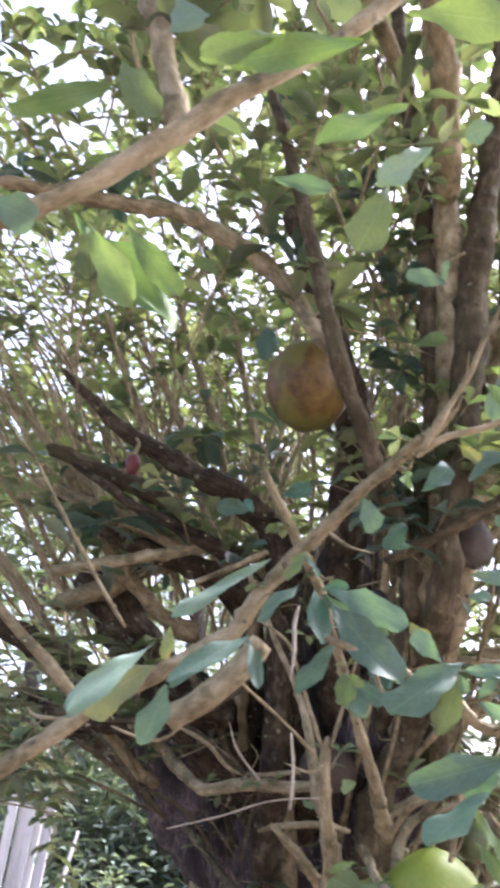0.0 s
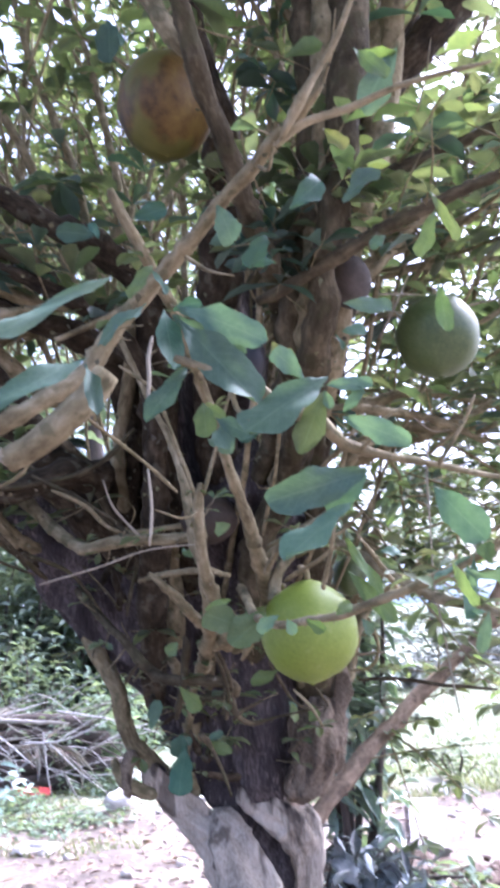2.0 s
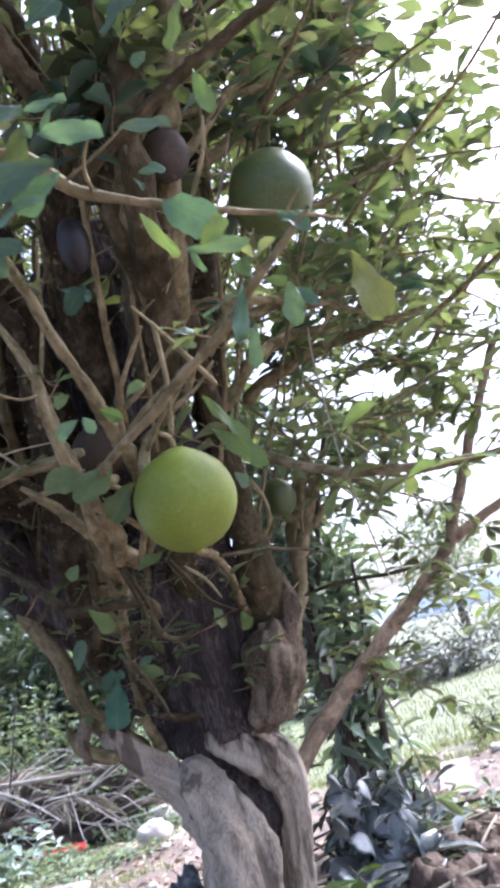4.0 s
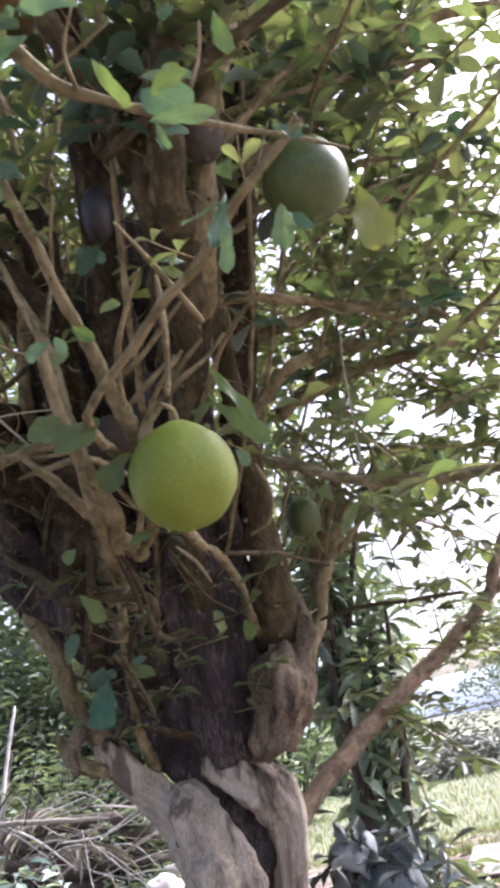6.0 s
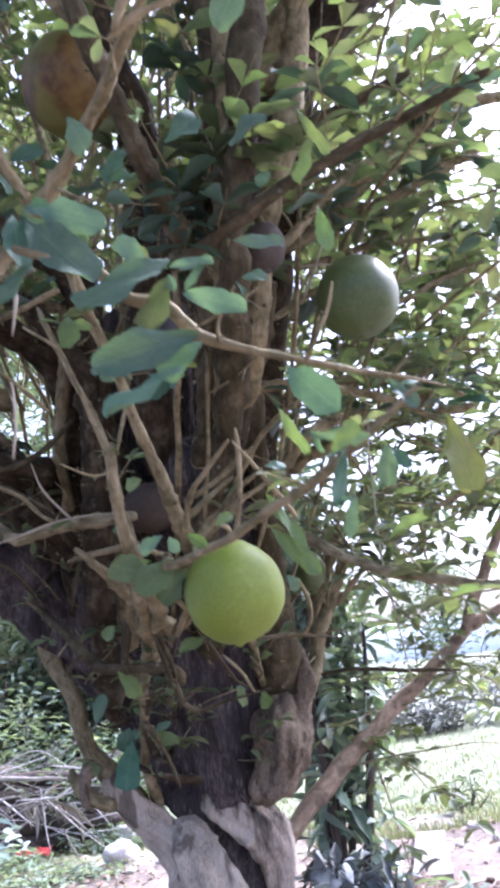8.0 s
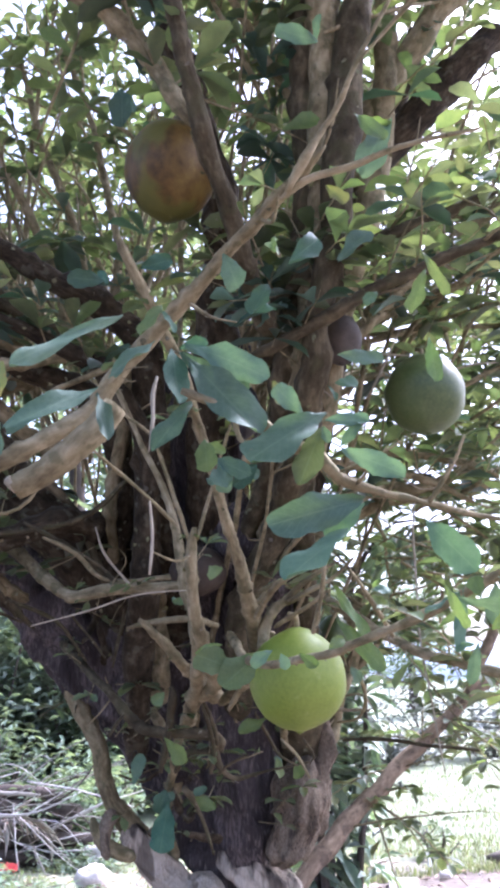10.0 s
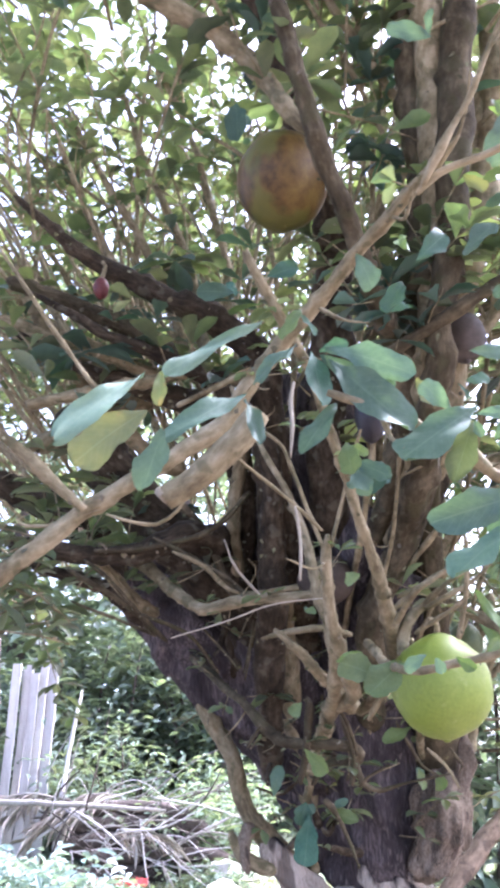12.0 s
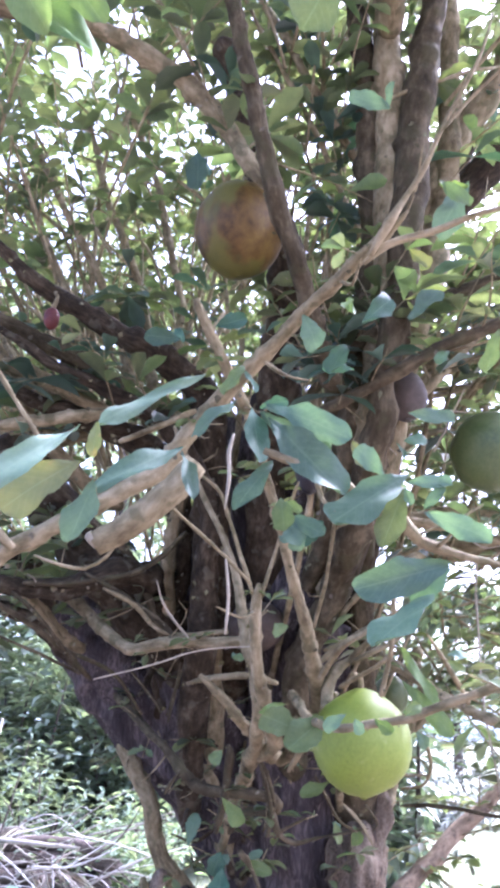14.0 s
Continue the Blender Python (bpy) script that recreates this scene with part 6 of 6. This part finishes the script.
# ---- bushes
def bush(name, label, at, size, count, leaf, mat=None, stems=14, long=True, droop=0.5, spread=0.7):
    ob = thing(name, at, label, "bush")
    w, c = Cloud(), Cloud()
    for i in range(stems):
        a = rnd.random() * 6.28
        r = math.sqrt(rnd.random())
        end = Vector((at[0] + math.cos(a) * r * size[0], at[1] + math.sin(a) * r * size[1], at[2] + size[2] * rnd.uniform(0.45, 1.0) * (1 - 0.35 * r * r)))
        b = Vector((at[0] + math.cos(a) * r * size[0] * 0.35, at[1] + math.sin(a) * r * size[1] * 0.35, height(at[0] + math.cos(a) * r * size[0] * 0.35, at[1] + math.sin(a) * r * size[1] * 0.35) - 0.03))
        mid = (b + end) / 2 + Vector((rnd.gauss(0, 0.08), rnd.gauss(0, 0.08), 0.15 * size[2]))
        v, f = tube([(*b, 0.012 * size[2] ** 0.5 + 0.004), (*mid, 0.008 * size[2] ** 0.5 + 0.002), (*end, 0.003)], sides=5, step=0.15)
        w.add(v, f)
        for k in range(count // stems):
            s = rnd.random() ** spread
            base = np.array(b * (1 - s) ** 2 + mid * 2 * s * (1 - s) + end * s * s) + np.array((rnd.gauss(0, 0.16) * size[0], rnd.gauss(0, 0.16) * size[1], rnd.gauss(0, 0.09) * size[2]))
            base[2] = max(base[2], height(base[0], base[1]) + 0.02)
            a2 = rnd.random() * 6.28
            put_leaf(c, base, (math.cos(a2), math.sin(a2), rnd.uniform(-droop, 0.5)), (rnd.gauss(0, 0.4), rnd.gauss(0, 0.4), 1), leaf * rnd.uniform(0.6, 1.4), leaf * rnd.uniform(0.25, 0.45), long)
    w.put("stem_mass", dark_wood, ob)
    c.put("foliage", mat or bush_leaf, ob)
    return ob


mango = bush("broadleaf_bush", "dense shrub with long drooping dark green leaves", (0.98, 4.25, height(0.98, 4.25)), (0.25, 0.36, 2.3), 1080, 0.14, mango_leaf, 9, True, 1.1, 0.5)
v, f = tube([(1.0, 4.25, 1.1, 0.014), (1.2, 4.25, 1.75, 0.012), (1.42, 4.22, 2.02, 0.008), (1.62, 4.2, 2.0, 0.004)], sides=7, step=0.08, rough=0.1)
part("arching_stem", mesh("arching_stem", v, f, dark_wood), mango)
tuft = Cloud()
for i in range(130):
    k = rnd.random()
    base = (1.32 + 0.34 * k + rnd.gauss(0, 0.06), 4.22 + rnd.gauss(0, 0.08), 1.98 + 0.1 * k * (1 - k) - abs(rnd.gauss(0, 0.12)))
    put_leaf(tuft, base, (rnd.gauss(0, 0.45), rnd.gauss(0, 0.45), -1.0), (rnd.gauss(0, 0.6), -1, rnd.gauss(0.3, 0.4)), rnd.uniform(0.1, 0.2), rnd.uniform(0.03, 0.045), True)
tuft.put("leaf_tuft", mango_leaf, mango, "drooping tuft of long dark leaves")
for x, y, s, h, n, lf in ((-3.6, 9.8, 1.6, 2.6, 3600, 0.16), (-2.0, 10.8, 1.5, 3.2, 4600, 0.17), (-0.6, 11.2, 1.4, 3.0, 4400, 0.17), (-4.6, 12.8, 1.8, 4.2, 3000, 0.22), (-2.6, 13.2, 1.8, 4.4, 3200, 0.22), (-0.4, 13.2, 1.7, 3.8, 3000, 0.22), (0.7, 11.8, 1.3, 2.4, 2600, 0.15), (-0.85, 9.2, 0.6, 0.9, 1700, 0.1), (-0.25, 9.3, 0.6, 1.3, 1800, 0.11), (-1.5, 9.4, 0.7, 1.5, 1800, 0.11), (-4.9, 8.2, 1.2, 2.4, 1500, 0.11)):
    bush("hedge_bush", "dense blue-green shrub beyond the bare soil", (x, y, height(x, y)), (s, 1.0, h), n, lf, pale_leaf if h < 1.4 or x == 0.7 else bush_leaf, 18, True)
for x, y, s, h in ((3.4, 15.5, 1.6, 0.7), (5.2, 16.0, 1.8, 0.8), (7.2, 16.5, 1.8, 0.9), (9.8, 17, 2.2, 1.0), (2.2, 16.5, 1.4, 0.9), (4.4, 22, 2.5, 1.6), (8.5, 24, 3, 1.9), (12.5, 24, 3, 2.1)):
    bush("field_bush", "dry grey shrub at the edge of the field", (x, y, height(x, y)), (s, 1.2, h), 700, 0.2, dry_leaf, 14, True)
bush("low_weeds", "low pale weeds on the grass", (-1.9, 6.9, height(-1.9, 6.9)), (0.8, 0.6, 0.46), 1500, 0.13, weed_leaf, 36)
bush("low_weeds", "low pale weeds on the grass", (-2.9, 7.4, height(-2.9, 7.4)), (0.9, 0.8, 0.55), 1100, 0.13, weed_leaf, 30)
bush("low_weeds", "low green weeds beside the stones", (-0.45, 8.2, height(-0.45, 8.2)), (0.5, 0.5, 0.22), 700, 0.07, bush_leaf, 20)
bush("low_weeds", "low pale weeds on the grass", (-0.75, 6.5, height(-0.75, 6.5)), (0.6, 0.5, 0.12), 600, 0.06, pale_leaf, 24)
bush("low_weeds", "low pale weeds on the grass", (-1.3, 7.4, height(-1.3, 7.4)), (0.6, 0.3, 0.16), 600, 0.07, pale_leaf, 24)
bush("leaf_heap", "heap of broad grey wilted leaves beside the trunk", (0.84, 3.42, height(0.84, 3.42)), (0.2, 0.2, 0.46), 420, 0.1, grey_leaf, 20, False, 1.2)
bush("leaf_heap", "heap of broad pale wilted leaves on the soil", (0.92, 3.15, height(0.92, 3.15)), (0.24, 0.2, 0.16), 130, 0.15, grey_leaf, 14, False, 0.9)
def wilted_leaf(x, y, z, size, turn, lean):
    """A broad lobed leaf, crumpled and lying on the heap."""
    r = random.Random(int(x * 1000))
    verts, faces = [], []
    for i in range(7):
        for k in range(26):
            a = 2 * math.pi * k / 26
            edge = 0.72 + 0.2 * abs(math.cos(a * 2.5 + r.random() * 0.1)) + 0.12 * noise.noise(Vector((a, x * 9, y)))
            q = Vector((math.cos(a) * 1.55, math.sin(a) * abs(math.sin(a)) ** 0.55, 0)) * size * edge * i / 6
            q.z = 0.16 * size * noise.noise(q * 16 + Vector((x * 7, 0, 0))) - 0.35 * q.length ** 2 / size
            verts.append(tuple(pose(x, y, z, lean, lean * 0.4, turn) @ q))
        if i:
            faces += [((i - 1) * 26 + k, (i - 1) * 26 + (k + 1) % 26, i * 26 + (k + 1) % 26, i * 26 + k) for k in range(26)]
    ob = tagged(new("large_leaf", mesh("large_leaf", verts, faces, silver_leaf)), "broad silvery wilted leaf beside the trunk", "leaf", "wilted leaves")
    thick = ob.modifiers.new("thick", "SOLIDIFY")
    thick.thickness = 0.003


for x, y, z, size, turn, lean in ((0.83, 3.2, 0.13, 0.13, 10, 28), (0.72, 3.28, 0.16, 0.1, 70, 40), (0.75, 2.98, 0.07, 0.11, -50, 25), (0.95, 3.12, 0.09, 0.1, 130, 20), (0.78, 3.3, 0.34, 0.075, 40, 60), (0.86, 3.26, 0.27, 0.08, -20, 55), (0.7, 3.2, 0.3, 0.05, 100, 70), (0.76, 3.16, 0.24, 0.055, 60, 60), (0.81, 3.2, 0.38, 0.05, 80, 75), (0.88, 3.24, 0.18, 0.06, 20, 50), (0.9, 3.28, 0.33, 0.05, 120, 65), (0.68, 3.12, 0.17, 0.055, 75, 50), (0.96, 3.24, 0.16, 0.06, -40, 45), (0.73, 3.3, 0.42, 0.045, 95, 70), (0.94, 3.3, 0.26, 0.05, 70, 60)):
    wilted_leaf(x, y, z, size, turn, lean)
bush("low_weeds", "low dark weeds on the dug soil", (1.25, 3.75, height(1.25, 3.75)), (0.4, 0.3, 0.2), 420, 0.08, bush_leaf, 14)
bush("seedling", "small fresh green seedling at the foot of the trunk", (0.66, 2.95, height(0.66, 2.95)), (0.09, 0.08, 0.16), 22, 0.10, fresh, 5, False, 0.3)
bush("seedling", "small fresh green seedling on the bare soil", (-0.02, 3.55, height(-0.02, 3.55)), (0.04, 0.04, 0.1), 9, 0.07, fresh, 3, False, 0.2)
bush("seedling", "small yellow-green shrub at the edge of the grass", (2.55, 7.3, height(2.55, 7.3)), (0.18, 0.18, 0.36), 60, 0.1, fresh, 8, True, 0.3)


def stone(label, x, y, size, mat, seed, sink=0.3, squash=(1, 0.9, 0.7), rough=0.2):
    v, f = blob((x, y, height(x, y) + size * squash[2] * (1 - sink)), size, squash, rings=18, sides=24, rough=rough, seed=seed)
    return tagged(new("stone", mesh("stone", v, f, mat)), label, "stone", "stones on the soil")


stone("pale rounded stone on the soil", -0.24, 6.9, 0.13, rock, 3)
stone("pale rounded stone in the weeds", -0.28, 8.3, 0.16, rock, 8)
stone("flat white stone on the bare soil", -0.72, 5.75, 0.11, rock, 5, 0.55, (1.2, 0.9, 0.4), 0.5)
stone("pale stone beside the old plank", 2.25, 6.3, 0.045, rock, 11)
stone("blue-grey jagged rock against the trunk", 0.16, 3.02, 0.12, blue_rock, 41, 0.3, (0.62, 0.6, 1.35), 0.95)
stone("grey rounded stone at the foot of the trunk", 0.59, 3.02, 0.05, grey_rind, 17, 0.1, (0.9, 0.9, 1.0), 0.12)
for i in range(70):
    x, y = rnd.uniform(-1.4, 2.6), rnd.uniform(3.4, 7.2)
    if 0.1 < x < 0.9 and y < 3.5:
        continue
    stone("small pale stone lying on the soil", x, y, rnd.uniform(0.01, 0.045), rock, i * 3 + 30)

# ground litter: fallen leaves, clods and sticks
lit = Cloud()
for i in range(1900):
    x, y = rnd.gauss(0.3, 1.9), rnd.uniform(2.4, 8.0)
    a = rnd.random() * 6.28
    ln = rnd.uniform(0.03, 0.09)
    put_leaf(lit, (x, y, height(x, y) + 0.012), (math.cos(a), math.sin(a), rnd.uniform(-0.05, 0.25)), (rnd.gauss(0, 0.4), rnd.gauss(0, 0.4), 1), ln, ln * rnd.uniform(0.3, 0.5))
for i in range(1500):
    x, y = rnd.gauss(0.0, 0.9), rnd.uniform(3.2, 6.6)
    a = rnd.random() * 6.28
    ln = rnd.uniform(0.015, 0.05)
    put_leaf(lit, (x, y, height(x, y) + 0.008), (math.cos(a), math.sin(a), rnd.uniform(-0.05, 0.4)), (rnd.gauss(0, 0.5), rnd.gauss(0, 0.5), 1), ln, ln * rnd.uniform(0.3, 0.6))
lit.put("leaf_litter", litter, None, "dry brown leaves scattered over the soil", "leaves")
blades = Cloud()
for i in range(14000):
    y = 6.4 + 9 * rnd.random() ** 1.7
    x = rnd.uniform(0.04, 0.75) * y * 0.75
    if y < 7.4 and noise.noise(Vector((x * 0.9, y * 0.9, 4))) < 0.0:
        continue
    a = rnd.random() * 6.28
    put_leaf(blades, (x, y, height(x, y) - 0.005), (math.cos(a) * 0.5, math.sin(a) * 0.5, 1), (math.cos(a), math.sin(a), 0.2), rnd.uniform(0.025, 0.075), rnd.uniform(0.005, 0.011), True)
for i in range(7000):
    y = 5.6 + 2.8 * rnd.random()
    x = rnd.uniform(-2.4, 0.2)
    if noise.noise(Vector((x * 0.9, y * 0.9, 9))) < 0.02:
        continue
    a = rnd.random() * 6.28
    put_leaf(blades, (x, y, height(x, y) - 0.005), (math.cos(a) * 0.8, math.sin(a) * 0.8, 1), (math.cos(a), math.sin(a), 0.2), rnd.uniform(0.02, 0.05), rnd.uniform(0.006, 0.014), True)
blades.put("grass", grass_blade, None, "short pale green grass", "grass")


def stick(name, label, pts, mat, group=""):
    v, f = tube(pts, sides=8, step=0.06, rough=0.12, seed=len(HOME))
    return tagged(new(name, mesh(name, v, f, mat)), label, "stick" if name == "stick" else "log", group)


def lie(x0, y0, x1, y1, r, lift=0.0):
    xm, ym = (x0 + x1) / 2 + rnd.gauss(0, 0.04), (y0 + y1) / 2 + rnd.gauss(0, 0.04)
    return [(x0, y0, height(x0, y0) + r + lift, r), (xm, ym, height(xm, ym) + r + lift * 0.6 + 0.01, r), (x1, y1, height(x1, y1) + r, r * 0.8)]


stick("log", "reddish fallen log at the edge of the field", lie(2.75, 6.75, 4.0, 6.3, 0.045), dark_wood)
for i in range(95):
    x, y = rnd.gauss(1.25, 0.3), rnd.gauss(3.7, 0.45)
    a = rnd.random() * 6.28
    ln = rnd.uniform(0.2, 0.6)
    stick("stick", "dry grey stick on a heap of prunings", lie(x, y, x + math.cos(a) * ln, y + math.sin(a) * ln * 0.6, rnd.uniform(0.004, 0.011), rnd.uniform(0, 0.16)), straw if i % 3 else dark_wood, "prunings")


def dug_soil():
    """A broken bank of turned earth beside the trunk, sinking into the ground all round."""
    cols, rows_, verts, faces = 120, 190, [], []
    for j in range(rows_ + 1):
        for i in range(cols + 1):
            u, v_ = i / cols, j / rows_
            x, y = 0.7 + 1.25 * u, 2.3 + 2.5 * v_
            x += 0.05 * noise.noise(Vector((x * 5, y * 5, 7)))
            rim = min(1.0, 5 * u, 3.5 * (1 - u), 7 * v_, 4 * (1 - v_)) + 0.4 * noise.noise(Vector((x * 4, y * 4, 3))) - 0.25
            lump = 0.5 + 0.7 * noise.noise(Vector((x * 3.3, y * 3.3, 1)))
            fine = 0.035 * noise.noise(Vector((x * 11, y * 11, 5))) + 0.03 * abs(noise.noise(Vector((x * 24, y * 24, 8)))) + 0.012 * noise.noise(Vector((x * 60, y * 60, 2)))
            verts.append((x, y, height(x, y) - 0.04 + max(0.0, min(1.0, rim * 2.2)) * (0.07 + 0.1 * lump + 1.5 * fine)))
    w = cols + 1
    for j in range(rows_):
        faces += [(j * w + i, j * w + i + 1, (j + 1) * w + i + 1, (j + 1) * w + i) for i in range(cols)]
    tagged(new("soil_mound", mesh("soil_mound", verts, faces, soil_dark)), "broken bank of dug soil beside the trunk, darkened for shade", "soil")


dug_soil()
for i in range(110):
    x, y = rnd.uniform(0.9, 1.75), rnd.uniform(2.6, 4.5)
    sz = rnd.uniform(0.012, 0.05)
    v, f = blob((x, y, height(x, y) + 0.06 + sz * 0.3), sz, (1.2, 1, 0.7), rings=8, sides=10, rough=0.6, seed=i * 5)
    tagged(new("clod", mesh("clod", v, f, soil_dark)), "dark clod of dug soil", "soil", "clods")


def plank(name, label, corner, along, width, thick, mat, group=""):
    """A weathered board from corner, along a vector, with worn edges."""
    o, d = Vector(corner), Vector(along)
    s = d.cross(Vector((0.15, 1, 0.1)) if abs(d.normalized().z) > 0.5 else Vector((0, 0, 1))).normalized() * width
    n = d.cross(s).normalized() * thick
    verts, faces = [], []
    for i in range(9):
        t = i / 8
        for k, (a, b_) in enumerate(((0, 0), (1, 0), (1, 1), (0, 1))):
            c = o + d * t + s * (a - 0.5) * (1 + 0.06 * noise.noise(Vector((t * 5, k, width)))) + n * (b_ - 0.5)
            verts.append(tuple(c + Vector((noise.noise(c * 6), noise.noise(c * 6 + Vector((3, 0, 0))), 0)) * 0.006))
        if i:
            a0 = (i - 1) * 4
            faces += [(a0 + k, a0 + (k + 1) % 4, a0 + 4 + (k + 1) % 4, a0 + 4 + k) for k in range(4)]
    faces += [(3, 2, 1, 0), (32, 33, 34, 35)]
    return tagged(new(name, mesh(name, verts, faces, mat, False)), label, "board", group)


plank("plank", "pale weathered plank lying on the soil", (1.5, 4.75, height(1.5, 4.75) + 0.03), (0.42, 1.5, -0.08), 0.2, 0.04, pale_plank)
# grey boards leaning upright beside a post
for i in range(7):
    x = -2.5 + i * 0.064 + rnd.gauss(0, 0.01)
    plank("board", "weathered grey board leaning upright", (x, 8.9 + 0.04 * (i % 3), height(x, 8.9) - 0.02), (0.12 + rnd.gauss(0, 0.025), 0.15, rnd.uniform(1.95, 2.1)), rnd.uniform(0.07, 0.095), 0.022, board_wood, "leaning boards")
stick("post", "dark upright wooden post", [(-2.5, 8.75, height(-2.5, 8.75) - 0.1, 0.075), (-2.53, 8.75, 1.0, 0.07), (-2.57, 8.77, 2.5, 0.065)], plank_wood)
stick("stick", "pale bare pole laid across the brush pile", [(-2.5, 8.05, 0.54, 0.026), (-1.6, 8.0, 0.47, 0.024), (-0.75, 8.0, 0.38, 0.016)], dry_straw, "brush pile")
stick("stick", "thin white stick standing in the brush", [(-1.86, 8.4, height(-1.86, 8.4) - 0.02, 0.022), (-1.72, 8.4, 0.75, 0.02), (-1.58, 8.42, 1.45, 0.014)], board_wood)

# brush pile of dead fronds and logs
for i in range(9):
    z = -0.2 + 0.13 * (i % 5)
    x = -1.75 + rnd.uniform(-0.2, 0.3)
    stick("log", "dark log in a brush pile", [(x, 8.35 + 0.08 * i, z + 0.02, rnd.uniform(0.05, 0.09)), (x + 0.7, 8.4 + 0.05 * i, z + 0.04, 0.07), (x + 1.3, 8.45, z - 0.02, 0.06)], dark_wood, "brush pile")


def frond(x, y, z, ang, ln, drop):
    """A dry palm frond: a rib with narrow leaflets on both sides."""
    ob = thing("dry_frond", (x, y, z), "dry straw-coloured palm frond on the brush pile", "frond", "brush pile")
    d = Vector((math.cos(ang), math.sin(ang) * 0.4, 0))
    pts = [(*(Vector((x, y, z)) + d * ln * s + Vector((0, 0, 0.3 * s - drop * s * s))), 0.014 * (1 - 0.7 * s)) for s in (0, 0.25, 0.5, 0.75, 1)]
    v, f = tube(pts, sides=6, step=0.08)
    part("rib", mesh("rib", v, f, dry_straw), ob)
    c = Cloud()
    for k in range(18):
        s = 0.15 + 0.85 * k / 18
        q = np.array([np.interp(s, (0, 0.25, 0.5, 0.75, 1), [p[i] for p in pts]) for i in range(3)])
        for side in (-1, 1):
            w = np.array(d) * 0.7 + side * np.array((-d.y, d.x, 0)) * 0.7 + np.array((rnd.gauss(0, 0.25), rnd.gauss(0, 0.25), rnd.gauss(-0.5, 0.45)))
            put_leaf(c, q, w, (rnd.gauss(0, 0.5), rnd.gauss(0, 0.5), 1), rnd.uniform(0.12, 0.36), rnd.uniform(0.008, 0.018), True)
    c.put("leaflet_mass", dry_straw, ob)


for i in range(6):
    frond(rnd.uniform(-1.95, -1.0), rnd.uniform(7.95, 8.5), rnd.uniform(0.1, 0.55), rnd.choice((0.1, -0.2, 2.9, 3.3)) + rnd.gauss(0, 0.3), rnd.uniform(0.5, 0.9), rnd.uniform(0.35, 0.6))
for i in range(84):
    x, z = rnd.uniform(-2.0, -0.6), rnd.uniform(-0.12, 0.5)
    a = rnd.gauss(-0.3, 0.55) if i % 4 else rnd.gauss(0.6, 0.4)
    ln = rnd.uniform(0.3, 1.1)
    y = 7.85 + rnd.random() * 0.6
    r = rnd.uniform(0.003, 0.012)
    bow = rnd.gauss(0.04, 0.08)
    stick("stick", "bare dry stick in the brush pile", [(x, y, z, r), (x + math.cos(a) * ln * 0.5, y - 0.05, z + math.sin(a) * ln * 0.5 + bow, r * 0.8), (x + math.cos(a) * ln, y - 0.1 + rnd.gauss(0, 0.1), max(-0.24, z + math.sin(a) * ln), r * 0.45)], (dry_straw, board_wood, dark_wood)[i % 3], "brush pile")

# red scrap on the grass
for x, y, w in ((-1.07, 8.0, 0.30), (-1.33, 8.05, 0.12)):
    verts, faces = [], []
    for i in range(13):
        for k in range(4):
            q = Vector((x + (i / 12 - 0.5) * w, y + (k / 3 - 0.5) * 0.13, 0))
            verts.append((q.x, q.y + 0.02 * noise.noise(q * 14), height(q.x, q.y) + 0.03 + 0.05 * abs(noise.noise(q * 18)) + 0.015 * k))
        if i:
            faces += [((i - 1) * 4 + k, i * 4 + k, i * 4 + k + 1, (i - 1) * 4 + k + 1) for k in range(3)]
    sc = tagged(new("red_scrap", mesh("red_scrap", verts, faces, red_petal)), "crumpled bright red scrap lying in the weeds", "scrap")
    thick = sc.modifiers.new("thick", "SOLIDIFY")
    thick.thickness = 0.006

# ---- far trees and hill
for x, y, h in ((-3.4, 12.5, 7.0), (-0.9, 12.5, 7.5), (-6.5, 12, 7.0), (-1.8, 17, 9), (6.2, 34, 4.2), (12, 36, 5)):
    ob = thing("far_tree", (x, y, height(x, y)), "tall leafy tree in the distance", "tree", "far trees")
    v, f = tube([(x, y, height(x, y) - 0.1, 0.22), (x + 0.1, y, h * 0.4, 0.16), (x, y + 0.1, h * 0.8, 0.06)], sides=9, step=0.3)
    part("trunk", mesh("trunk", v, f, dark_wood), ob)
    c = Cloud()
    for k in range(110):
        cx, cy, cz = x + rnd.gauss(0, h * 0.2), y + rnd.gauss(0, h * 0.2), h * rnd.uniform(0.3, 1.05)
        for j in range(22):
            a = rnd.random() * 6.28
            b = (cx + rnd.gauss(0, 0.35), cy + rnd.gauss(0, 0.35), cz + rnd.gauss(0, 0.25))
            put_leaf(c, b, (math.cos(a), math.sin(a), rnd.uniform(-0.6, 0.3)), (rnd.gauss(0, 0.4), rnd.gauss(0, 0.4), 1), rnd.uniform(0.18, 0.34), rnd.uniform(0.08, 0.14), True)
    c.put("crown", bush_leaf, ob)

hv, hf = [], []
for i in range(121):
    a = radians(-60 + i)
    x, y = math.sin(a) * 900, math.cos(a) * 900
    top = 900 * math.tan(radians(3.2)) * (0.75 + 0.5 * noise.noise(Vector((i * 0.07, 0, 0))) + 0.06 * noise.noise(Vector((i * 0.6, 3, 0))))
    hv += [(x, y, -5), (x * 1.02, y * 1.02, top * 0.6), (x * 1.08, y * 1.08, top)]
    if i:
        for k in (0, 1):
            a0, b0 = (i - 1) * 3 + k, i * 3 + k
            hf.append((a0, b0, b0 + 1, a0 + 1))
tagged(new("backdrop_hills", mesh("backdrop_hills", hv, hf, hill_far)), "far hills on the horizon, blue haze put into their colour", "hill", kind="structure")
